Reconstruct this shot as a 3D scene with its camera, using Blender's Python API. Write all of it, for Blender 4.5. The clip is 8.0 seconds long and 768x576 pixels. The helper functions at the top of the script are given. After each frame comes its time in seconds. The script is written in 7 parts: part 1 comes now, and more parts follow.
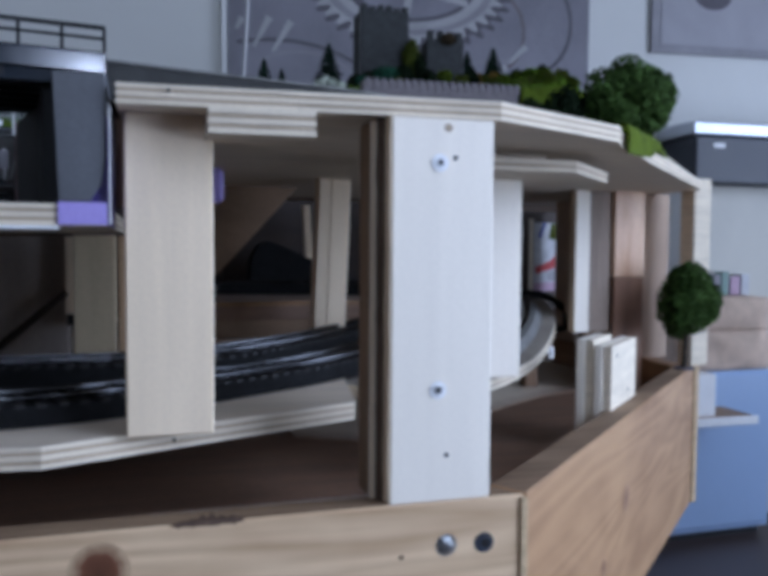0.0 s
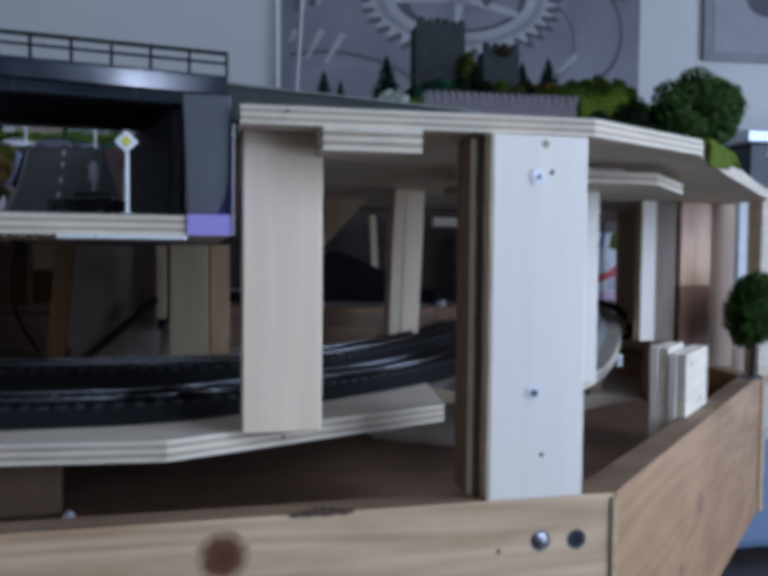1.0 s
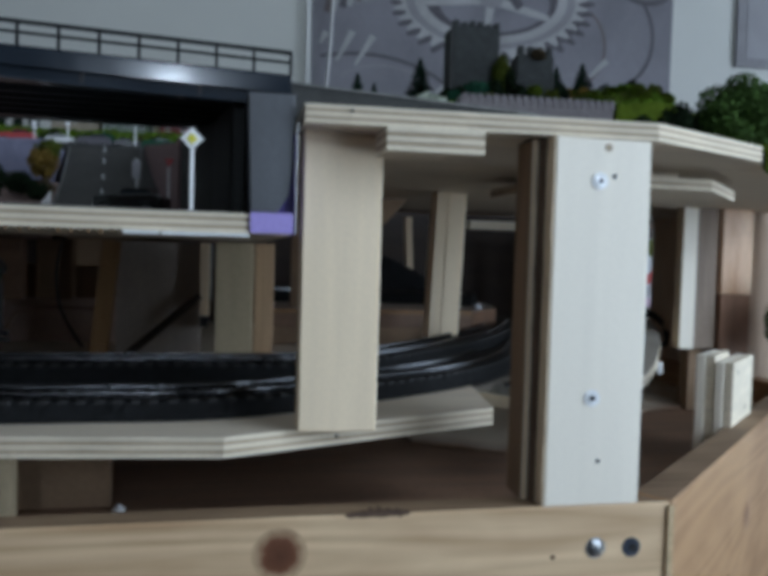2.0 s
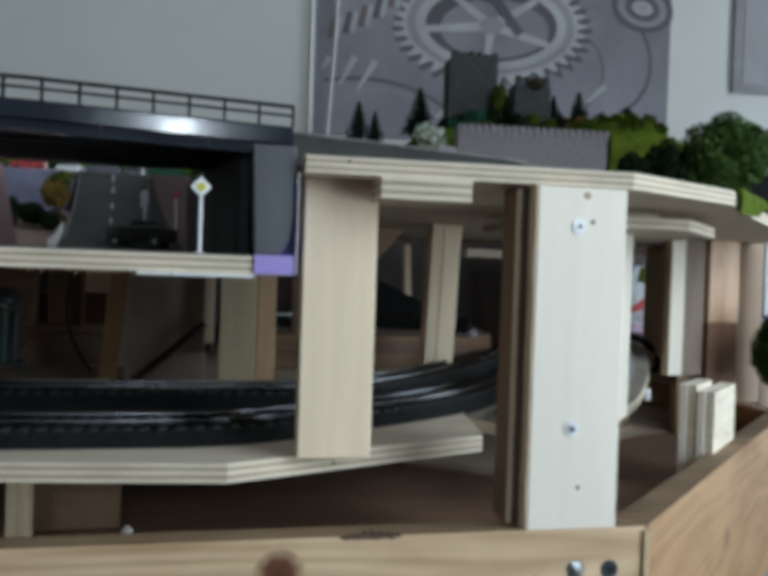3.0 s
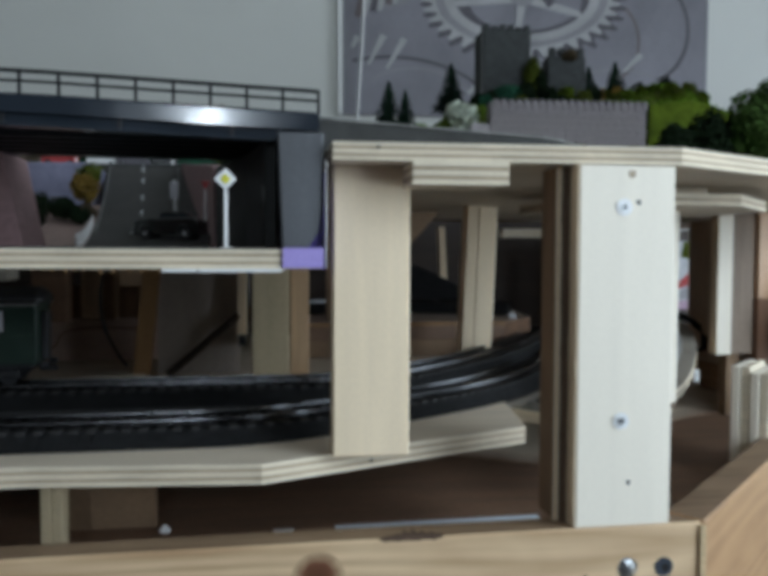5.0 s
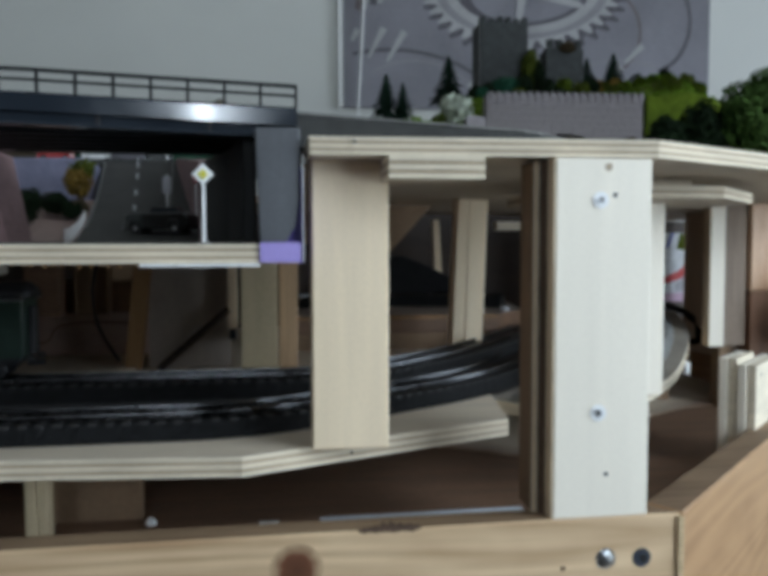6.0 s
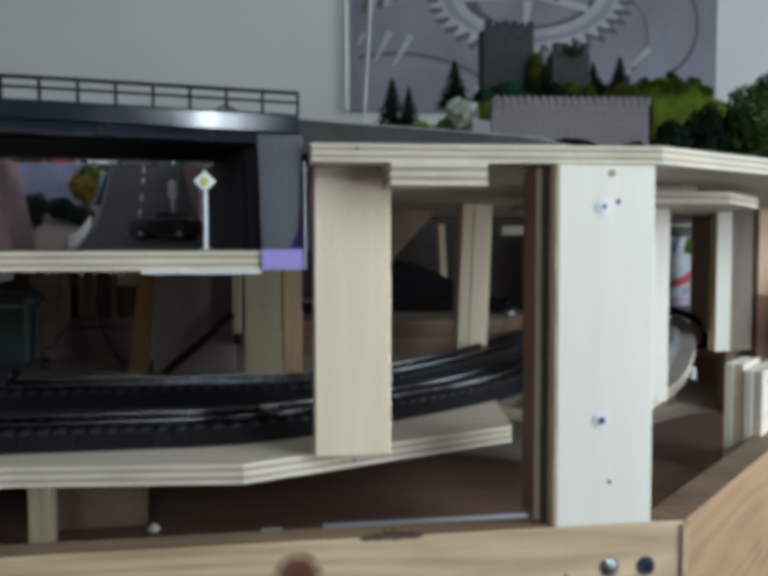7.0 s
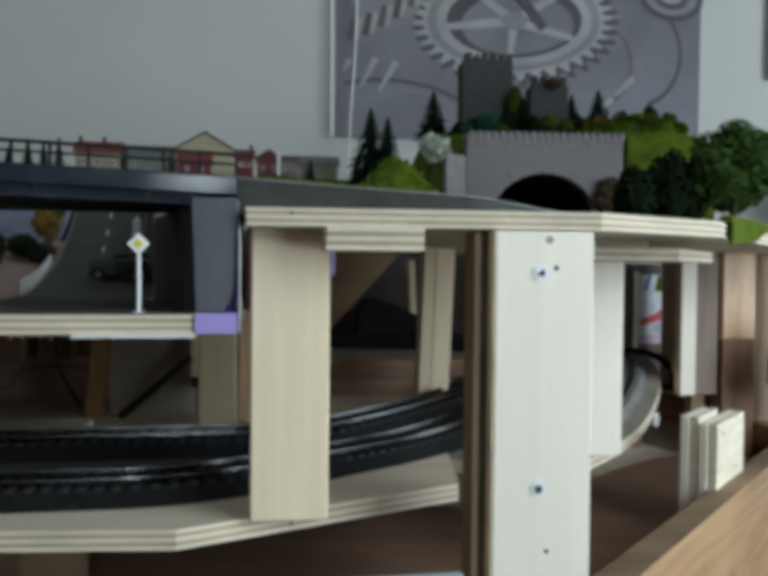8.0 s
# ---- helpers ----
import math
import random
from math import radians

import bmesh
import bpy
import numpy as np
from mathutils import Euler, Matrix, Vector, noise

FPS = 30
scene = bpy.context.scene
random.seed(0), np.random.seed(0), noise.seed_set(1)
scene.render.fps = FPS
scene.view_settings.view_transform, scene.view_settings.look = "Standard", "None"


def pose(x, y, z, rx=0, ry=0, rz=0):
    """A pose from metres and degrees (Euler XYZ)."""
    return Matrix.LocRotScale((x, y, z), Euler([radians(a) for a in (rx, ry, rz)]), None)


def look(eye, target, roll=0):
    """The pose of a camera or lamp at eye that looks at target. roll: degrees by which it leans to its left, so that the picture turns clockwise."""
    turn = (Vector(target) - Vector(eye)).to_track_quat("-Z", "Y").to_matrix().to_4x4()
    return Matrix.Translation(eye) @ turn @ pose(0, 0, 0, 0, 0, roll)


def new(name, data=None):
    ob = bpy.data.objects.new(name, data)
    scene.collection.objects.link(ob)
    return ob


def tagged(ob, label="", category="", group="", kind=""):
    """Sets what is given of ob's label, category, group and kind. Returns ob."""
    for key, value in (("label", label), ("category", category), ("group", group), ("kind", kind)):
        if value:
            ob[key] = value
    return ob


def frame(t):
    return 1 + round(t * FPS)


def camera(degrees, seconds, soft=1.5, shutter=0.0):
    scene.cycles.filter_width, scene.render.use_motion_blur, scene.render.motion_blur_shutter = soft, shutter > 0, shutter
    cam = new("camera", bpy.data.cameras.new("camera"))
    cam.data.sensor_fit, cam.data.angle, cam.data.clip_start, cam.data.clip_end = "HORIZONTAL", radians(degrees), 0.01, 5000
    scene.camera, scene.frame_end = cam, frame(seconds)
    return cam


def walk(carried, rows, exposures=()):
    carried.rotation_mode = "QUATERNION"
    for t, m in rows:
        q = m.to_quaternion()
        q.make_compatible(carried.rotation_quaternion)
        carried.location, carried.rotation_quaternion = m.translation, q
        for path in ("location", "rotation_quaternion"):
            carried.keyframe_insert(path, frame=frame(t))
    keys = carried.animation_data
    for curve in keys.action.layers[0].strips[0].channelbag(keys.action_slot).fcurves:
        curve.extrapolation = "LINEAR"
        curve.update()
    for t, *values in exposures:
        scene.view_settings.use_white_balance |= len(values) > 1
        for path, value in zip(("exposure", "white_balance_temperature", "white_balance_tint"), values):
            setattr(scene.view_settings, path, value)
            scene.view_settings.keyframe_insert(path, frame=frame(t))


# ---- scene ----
cam = camera(52.5, 8.0, soft=5.6)
METRES, EYE, TILT, LEAN, TURN = 0.185, 0.95, -1.5, 0.0, -16.4
ROWS = [
    (0.0, 0.0, 0.0, 0.0, 0.01, -1.45, -0.37),
    (0.5, -0.0355, -0.079, -0.0029, 1.91, 0.11, -0.38),
    (1.0, -0.1536, -0.1213, -0.002, 2.97, -0.85, -0.6),
    (1.5, -0.24, -0.1083, -0.021, 4.19, -1.3, -0.72),
    (1.7, -0.2591, -0.11, -0.0114, 3.97, -1.16, -1.38),
    (2.8, -0.2231, -0.2427, -0.0054, 5.20, 0.62, -2.36),
    (3.0, -0.2252, -0.2718, 0.0475, 4.53, 0.59, -2.04),
    (3.5, -0.2206, -0.2759, 0.0478, 5.5, 0.92, -1.34),
    (4.0, -0.2311, -0.2055, 0.0668, 6.39, 0.95, -0.94),
    (4.2, -0.2517, -0.1686, 0.0053, 6.88, 0.40, -0.51),
    (5.3, -0.2059, -0.1848, 0.094, 7.41, -1.03, -0.25),
    (5.5, -0.1855, -0.1869, 0.085, 7.81, -1.06, -0.12),
    (6.0, -0.1558, -0.1805, 0.0802, 7.58, -1.47, -0.12),
    (6.5, -0.1418, -0.1859, 0.1039, 7.71, -1.14, -0.12),
    (7.0, -0.1425, -0.1745, 0.0902, 8.12, -1.25, -0.1),
    (7.5, -0.1295, -0.1595, 0.0993, 8.93, -1.78, -0.19),
    (7.6, -0.1255, -0.1696, 0.1331, 8.42, -1.66, -0.62),
    (7.7, -0.1204, -0.1659, 0.1361, 8.35, -1.50, -0.74),
    (7.8, -0.0978, -0.141, 0.1491, 8.38, -1.39, -0.68),
    (7.9, -0.0786, -0.1292, 0.1703, 8.22, -1.12, -0.64),
    (8.0, -0.0049, -0.1339, 0.2126, 7.49, 0.06, -0.74),
]
EXPOSURES = [(0.0, 0.05, 5270, 20), (0.6, -0.05, 5180, 21), (1.5, -0.13, 5400, 12), (3.0, 0.17, 6020, 7), (4.0, 0.18, 6020, 7), (7.5, 0.20, 6020, 8), (8.0, 0.18, 6200, 4)]
walk(cam, [(t, pose(0, 0, EYE, TILT, LEAN, TURN) @ pose(METRES * x, METRES * y, METRES * z, 90 + pitch, roll, yaw)) for t, x, y, z, yaw, pitch, roll in ROWS], EXPOSURES)

# ---- light ----
world = bpy.data.worlds.new("daylight")
scene.world = world
world.use_nodes = True
wn = world.node_tree
sky = wn.nodes.new("ShaderNodeTexSky")
sky.sky_type, sky.sun_disc = "NISHITA", False
sky.sun_elevation, sky.sun_rotation = radians(35), radians(200)
wn.nodes["Background"].inputs[1].default_value = 0.1
wn.links.new(sky.outputs[0], wn.nodes["Background"].inputs[0])


def area_lamp(name, m, sx, sy, watts, colour):
    data = bpy.data.lights.new(name, "AREA")
    data.shape, data.size, data.size_y, data.energy, data.color = "RECTANGLE", sx, sy, watts, colour
    ob = new(name, data)
    ob.matrix_world = m
    return ob


# daylight in the openings of the windows: a slit behind the camera, one close by on the right; the far one is a fill
# added for the back wall
area_lamp("window_daylight", look((-0.235, -2.38, 1.80), (-0.2, 0.5, 1.0)), 0.07, 0.26, 5, (0.86, 0.94, 1.0))
area_lamp("near_window_daylight", look((1.00, -0.44, 1.30), (0.0, 0.3, 1.0)), 0.9, 1.3, 17.5, (0.86, 0.94, 1.0))
area_lamp("back_wall_fill", look((3.08, 0.80, 1.30), (0.3, 1.9, 1.2)), 1.1, 1.9, 25, (0.86, 0.94, 1.0))


# ---- materials ----
def material(name, colour, rough=0.6, metal=0.0, vary=0.25, grain=(40, 40, 40), fine=400, bump=0.15, spec=0.4, dark=None, island=0.0, coat=0.0):
    """A surface with two scales of variation: broad stretched grain and fine speckle, both also in relief."""
    m = bpy.data.materials.new(name)
    m.use_nodes = True
    n, l = m.node_tree.nodes, m.node_tree.links
    b = n["Principled BSDF"]
    b.inputs["Roughness"].default_value, b.inputs["Metallic"].default_value = rough, metal
    b.inputs["Specular IOR Level"].default_value = spec
    b.inputs["Coat Weight"].default_value = coat
    tc, mp = n.new("ShaderNodeTexCoord"), n.new("ShaderNodeMapping")
    mp.inputs["Scale"].default_value = grain
    l.new(tc.outputs["Object"], mp.inputs[0])
    a, f = n.new("ShaderNodeTexNoise"), n.new("ShaderNodeTexNoise")
    a.inputs["Scale"].default_value, a.inputs["Detail"].default_value, a.inputs["Distortion"].default_value = 1.0, 5, 0.6
    f.inputs["Scale"].default_value, f.inputs["Detail"].default_value = fine, 2
    l.new(mp.outputs[0], a.inputs["Vector"])
    l.new(tc.outputs["Object"], f.inputs["Vector"])
    ramp = n.new("ShaderNodeValToRGB")
    d = dark or tuple(c * (1 - vary) for c in colour)
    ramp.color_ramp.elements[0].position, ramp.color_ramp.elements[1].position = 0.32, 0.68
    ramp.color_ramp.elements[0].color, ramp.color_ramp.elements[1].color = (*d, 1), (*colour, 1)
    l.new(a.outputs["Fac"], ramp.inputs[0])
    mix = n.new("ShaderNodeMix")
    mix.data_type, mix.blend_type = "RGBA", "MULTIPLY"
    mix.inputs["Factor"].default_value = min(1.0, vary * 1.6)
    l.new(ramp.outputs[0], mix.inputs["A"])
    grey = n.new("ShaderNodeMapRange")
    grey.inputs["From Min"].default_value, grey.inputs["From Max"].default_value = 0.25, 0.7
    grey.inputs["To Min"].default_value, grey.inputs["To Max"].default_value = 0.72, 1.08
    l.new(f.outputs["Fac"], grey.inputs["Value"])
    l.new(grey.outputs[0], mix.inputs["B"])
    out = mix.outputs["Result"]
    if island:
        geo, hue = n.new("ShaderNodeNewGeometry"), n.new("ShaderNodeHueSaturation")
        mr = n.new("ShaderNodeMapRange")
        mr.inputs["To Min"].default_value, mr.inputs["To Max"].default_value = 1 - island, 1 + island
        l.new(geo.outputs["Random Per Island"], mr.inputs["Value"])
        l.new(mr.outputs[0], hue.inputs["Value"])
        l.new(out, hue.inputs["Color"])
        out = hue.outputs[0]
    l.new(out, b.inputs["Base Color"])
    bp = n.new("ShaderNodeBump")
    bp.inputs["Strength"].default_value, bp.inputs["Distance"].default_value = bump, 0.002
    add = n.new("ShaderNodeMath")
    l.new(a.outputs["Fac"], add.inputs[0])
    l.new(f.outputs["Fac"], add.inputs[1])
    l.new(add.outputs[0], bp.inputs["Height"])
    l.new(bp.outputs[0], b.inputs["Normal"])
    rr = n.new("ShaderNodeMapRange")
    rr.inputs["To Min"].default_value, rr.inputs["To Max"].default_value = max(0.02, rough - 0.12), min(1.0, rough + 0.12)
    l.new(a.outputs["Fac"], rr.inputs["Value"])
    l.new(rr.outputs[0], b.inputs["Roughness"])
    return m


def wood(name, light, dark, lines, stain, rough):
    """Sawn softwood: wandering growth lines (lines: their frequency along x, y, z), fine fibres, and broad stains."""
    m = bpy.data.materials.new(name)
    m.use_nodes = True
    n, l = m.node_tree.nodes, m.node_tree.links
    b = n["Principled BSDF"]
    b.inputs["Specular IOR Level"].default_value = 0.35
    tc = n.new("ShaderNodeTexCoord")

    def noise_at(scale, detail, distort=0.0):
        mp, t = n.new("ShaderNodeMapping"), n.new("ShaderNodeTexNoise")
        mp.inputs["Scale"].default_value = scale
        t.inputs["Scale"].default_value, t.inputs["Detail"].default_value, t.inputs["Distortion"].default_value = 1.0, detail, distort
        l.new(tc.outputs["Object"], mp.inputs[0])
        l.new(mp.outputs[0], t.inputs["Vector"])
        return t.outputs["Fac"]

    def remap(v, a, b_, c, d):
        r = n.new("ShaderNodeMapRange")
        for key, val in (("From Min", a), ("From Max", b_), ("To Min", c), ("To Max", d)):
            r.inputs[key].default_value = val
        l.new(v, r.inputs["Value"])
        return r.outputs[0]

    def maths(op, a, c):
        q = n.new("ShaderNodeMath")
        q.operation = op
        l.new(a, q.inputs[0])
        if isinstance(c, float):
            q.inputs[1].default_value = c
        else:
            l.new(c, q.inputs[1])
        return q.outputs[0]

    field = noise_at(lines, 1.5, 0.4)
    rings = remap(maths("PINGPONG", maths("MULTIPLY", field, 9.0), 0.5), 0.05, 0.5, 0.0, 1.0)
    fibre = noise_at(tuple(v * 7 for v in lines), 3)
    broad = noise_at(stain, 4, 0.8)
    fac = maths("ADD", maths("MULTIPLY", rings, 0.30), maths("ADD", maths("MULTIPLY", fibre, 0.34), remap(broad, 0.36, 0.68, 0.0, 0.55)))
    ramp = n.new("ShaderNodeValToRGB")
    e = ramp.color_ramp.elements
    e[0].position, e[0].color = 0.12, (*light, 1)
    e[1].position, e[1].color = 0.98, (*dark, 1)
    l.new(fac, ramp.inputs[0])
    l.new(ramp.outputs[0], b.inputs["Base Color"])
    l.new(remap(broad, 0.3, 0.7, rough - 0.08, rough + 0.12), b.inputs["Roughness"])
    bp = n.new("ShaderNodeBump")
    bp.inputs["Strength"].default_value, bp.inputs["Distance"].default_value = 0.05, 0.001
    l.new(maths("ADD", fibre, rings), bp.inputs["Height"])
    l.new(bp.outputs[0], b.inputs["Normal"])
    return m


M = {}
M["ply_face"] = material("birch_veneer", (0.95, 0.785, 0.56), 0.55, vary=0.11, grain=(90, 90, 6), fine=500, bump=0.05)
M["ply_flat"] = material("birch_veneer_flat", (0.74, 0.64, 0.50), 0.6, vary=0.16, grain=(8, 90, 90), fine=500, bump=0.05)
M["ply_light"] = material("plywood_layer_light", (0.84, 0.745, 0.58), 0.65, vary=0.2, grain=(25, 25, 160), fine=600)
M["ply_dark"] = material("plywood_layer_dark", (0.56, 0.45, 0.315), 0.75, vary=0.3, grain=(25, 25, 160), fine=600)
M["post_white"] = material("bleached_poplar", (0.93, 0.86, 0.735), 0.5, vary=0.06, grain=(70, 70, 5), fine=450, bump=0.04)
M["strip_brown"] = material("brown_spruce_strip", (0.30, 0.19, 0.115), 0.7, vary=0.3, grain=(120, 120, 8), fine=500)
M["bark_brown"] = material("dark_bark_edge", (0.15, 0.095, 0.065), 0.8, vary=0.35, grain=(120, 120, 12), fine=500)
M["strip_pale"] = material("pale_spruce_strip", (0.84, 0.67, 0.46), 0.65, vary=0.2, grain=(120, 120, 8), fine=500)
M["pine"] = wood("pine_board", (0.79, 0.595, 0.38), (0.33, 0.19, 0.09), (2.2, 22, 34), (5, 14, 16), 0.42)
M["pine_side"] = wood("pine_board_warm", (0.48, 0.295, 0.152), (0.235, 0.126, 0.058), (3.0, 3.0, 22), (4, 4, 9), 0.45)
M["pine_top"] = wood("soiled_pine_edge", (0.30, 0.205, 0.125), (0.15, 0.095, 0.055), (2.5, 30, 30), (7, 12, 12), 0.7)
M["endgrain"] = material("pine_end_grain", (0.66, 0.50, 0.30), 0.7, vary=0.25, grain=(40, 40, 160), fine=500)
M["inner"] = material("brown_baseboard", (0.25, 0.150, 0.094), 0.6, vary=0.35, grain=(10, 60, 60), fine=300)
M["panel"] = material("brown_hardboard", (0.34, 0.225, 0.135), 0.65, vary=0.3, grain=(14, 14, 30), fine=300)
M["wood_red_brown"] = material("red_brown_wood", (0.33, 0.175, 0.105), 0.55, vary=0.35, grain=(60, 60, 8), fine=400)
M["bolt_blue"] = material("blued_steel", (0.10, 0.115, 0.15), 0.35, metal=0.8, vary=0.2, grain=(90, 90, 90), fine=800)
M["wall"] = material("white_wall_paint", (0.74, 0.74, 0.71), 0.85, vary=0.05, grain=(3, 3, 3), fine=180, bump=0.08)
M["wall_dark"] = material("dark_unseen_wall", (0.17, 0.16, 0.155), 0.8, vary=0.15, grain=(6, 6, 1), fine=180, bump=0.08)
M["ceiling"] = material("ceiling_paint", (0.8, 0.8, 0.78), 0.9, vary=0.04, grain=(3, 3, 3), fine=150)
M["floor"] = material("dark_laminate", (0.075, 0.055, 0.05), 0.4, vary=0.4, grain=(2, 14, 14), fine=120)
M["bridge"] = material("blue_grey_plastic", (0.022, 0.029, 0.040), 0.15, vary=0.2, grain=(30, 30, 30), fine=700, bump=0.003, spec=0.6)
M["abut"] = material("grey_abutment_plastic", (0.125, 0.130, 0.142), 0.4, vary=0.25, grain=(40, 40, 14), fine=600, bump=0.03)
M["asphalt"] = material("model_asphalt", (0.065, 0.062, 0.058), 0.85, vary=0.35, grain=(30, 30, 30), fine=1800, bump=0.3)
M["tape"] = material("violet_tape", (0.42, 0.34, 0.75), 0.4, vary=0.08, grain=(40, 40, 40))
M["black"] = material("black_plastic", (0.02, 0.02, 0.022), 0.4, vary=0.3, fine=700)
M["ballast"] = material("dark_ballast_plastic", (0.015, 0.0155, 0.0165), 0.7, vary=0.6, grain=(150, 150, 150), fine=1500, bump=0.8, spec=0.22)
M["sleeper"] = material("black_sleeper_plastic", (0.025, 0.024, 0.024), 0.5, vary=0.3, fine=900)
M["rail"] = material("nickel_rail", (0.12, 0.12, 0.125), 0.24, metal=1.0, vary=0.2, grain=(60, 60, 60), fine=900, bump=0.05)
M["grass"] = material("green_flock", (0.15, 0.215, 0.018), 0.95, vary=0.6, grain=(32, 32, 32), fine=1100, bump=0.8, spec=0.1)
M["moss"] = material("olive_flock", (0.13, 0.16, 0.025), 0.95, vary=0.5, grain=(45, 45, 45), fine=1100, bump=0.8, spec=0.1)
M["leaf"] = material("dark_green_foliage", (0.082, 0.148, 0.034), 0.9, vary=0.5, grain=(160, 160, 160), fine=1500, bump=0.6, spec=0.15, island=0.45)
M["leaf_black"] = material("blackish_foliage", (0.015, 0.027, 0.012), 0.95, vary=0.4, grain=(160, 160, 160), fine=1500, bump=0.6, spec=0.1, island=0.4)
M["fir"] = material("fir_green", (0.012, 0.032, 0.018), 0.95, vary=0.4, grain=(160, 160, 160), fine=1500, spec=0.1, island=0.4)
M["bark"] = material("dark_trunk", (0.06, 0.045, 0.03), 0.9, vary=0.4, grain=(100, 100, 30))
M["stone"] = material("grey_mauve_stone", (0.25, 0.225, 0.235), 0.85, vary=0.25, grain=(90, 90, 90), fine=900, bump=0.4, island=0.12)
M["stone_dark"] = material("dark_castle_stone", (0.06, 0.064, 0.064), 0.9, vary=0.35, grain=(90, 90, 90), fine=900, bump=0.5)
M["canvas"] = material("violet_grey_canvas", (0.31, 0.30, 0.34), 0.8, vary=0.30, grain=(4, 4, 4), fine=250, bump=0.1)
M["gear_light"] = material("pale_print", (0.54, 0.53, 0.545), 0.8, vary=0.3, grain=(6, 6, 6), fine=250, bump=0.05)
M["gear_mid"] = material("mid_grey_print", (0.36, 0.35, 0.375), 0.8, vary=0.25, grain=(6, 6, 6), fine=250, bump=0.05)
M["gear_dark"] = material("dark_print", (0.14, 0.13, 0.15), 0.8, vary=0.2, grain=(6, 6, 6), fine=250, bump=0.05)
M["white"] = material("white_plastic", (0.90, 0.90, 0.90), 0.3, vary=0.05, grain=(20, 20, 20))
M["steel"] = material("zinc_steel", (0.62, 0.64, 0.66), 0.3, metal=1.0, vary=0.15, grain=(90, 90, 90), fine=800)


def knot_material(name, dark, rim):
    """Growth rings, darkest in the middle, that run out into the wood round them."""
    mt = material(name, rim, 0.55, vary=0.3, grain=(5, 60, 75), fine=350, bump=0.1)
    n, l = mt.node_tree.nodes, mt.node_tree.links
    tc, sub, ln = n.new("ShaderNodeTexCoord"), n.new("ShaderNodeVectorMath"), n.new("ShaderNodeVectorMath")
    sub.operation, ln.operation = "SUBTRACT", "LENGTH"
    sub.inputs[1].default_value = (0.5, 0.5, 0.5)
    l.new(tc.outputs["Generated"], sub.inputs[0])
    flat_v = n.new("ShaderNodeVectorMath")
    flat_v.operation = "MULTIPLY"
    flat_v.inputs[1].default_value = (1.0, 0.0, 1.0)
    l.new(sub.outputs[0], flat_v.inputs[0])
    l.new(flat_v.outputs[0], ln.inputs[0])
    nz, add = n.new("ShaderNodeTexNoise"), n.new("ShaderNodeMath")
    nz.inputs["Scale"].default_value = 5.0
    l.new(tc.outputs["Generated"], nz.inputs["Vector"])
    mul = n.new("ShaderNodeMath")
    mul.operation, mul.inputs[1].default_value = "MULTIPLY_ADD", 0.22
    mul.inputs[2].default_value = -0.11
    l.new(nz.outputs["Fac"], mul.inputs[0])
    l.new(mul.outputs[0], add.inputs[0])
    l.new(ln.outputs["Value"], add.inputs[1])
    rp = n.new("ShaderNodeValToRGB")
    e = rp.color_ramp.elements
    e[0].position, e[0].color = 0.0, (*[c * 0.6 for c in dark], 1)
    e[1].position, e[1].color = 0.46, (*rim, 1)
    k = e.new(0.28)
    k.color = (*dark, 1)
    l.new(add.outputs[0], rp.inputs[0])
    l.new(rp.outputs[0], n["Principled BSDF"].inputs["Base Color"])
    return mt


def light_patch(name, pale, brown):
    """A patch of light painted pale over a brown board, fading out towards a bent front edge."""
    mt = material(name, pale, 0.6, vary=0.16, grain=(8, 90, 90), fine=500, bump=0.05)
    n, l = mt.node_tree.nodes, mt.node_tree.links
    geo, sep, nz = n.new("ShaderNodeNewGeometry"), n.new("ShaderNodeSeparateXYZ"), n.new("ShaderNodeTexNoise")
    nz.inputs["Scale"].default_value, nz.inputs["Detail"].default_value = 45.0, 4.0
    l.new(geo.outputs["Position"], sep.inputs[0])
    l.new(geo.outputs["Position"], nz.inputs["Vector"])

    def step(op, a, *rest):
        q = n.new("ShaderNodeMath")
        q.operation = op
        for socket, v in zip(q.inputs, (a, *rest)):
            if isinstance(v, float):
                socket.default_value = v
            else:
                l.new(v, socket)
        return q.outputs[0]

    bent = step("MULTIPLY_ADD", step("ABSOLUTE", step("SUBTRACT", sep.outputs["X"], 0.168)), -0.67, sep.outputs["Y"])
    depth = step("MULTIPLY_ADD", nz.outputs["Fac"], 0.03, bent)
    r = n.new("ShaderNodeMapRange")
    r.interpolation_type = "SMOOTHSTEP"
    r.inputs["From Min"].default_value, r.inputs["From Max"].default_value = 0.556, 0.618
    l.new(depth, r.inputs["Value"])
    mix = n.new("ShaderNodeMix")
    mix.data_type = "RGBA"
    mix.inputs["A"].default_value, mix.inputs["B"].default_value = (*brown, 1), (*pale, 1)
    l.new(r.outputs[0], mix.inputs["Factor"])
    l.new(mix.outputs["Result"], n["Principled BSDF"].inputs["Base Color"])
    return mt


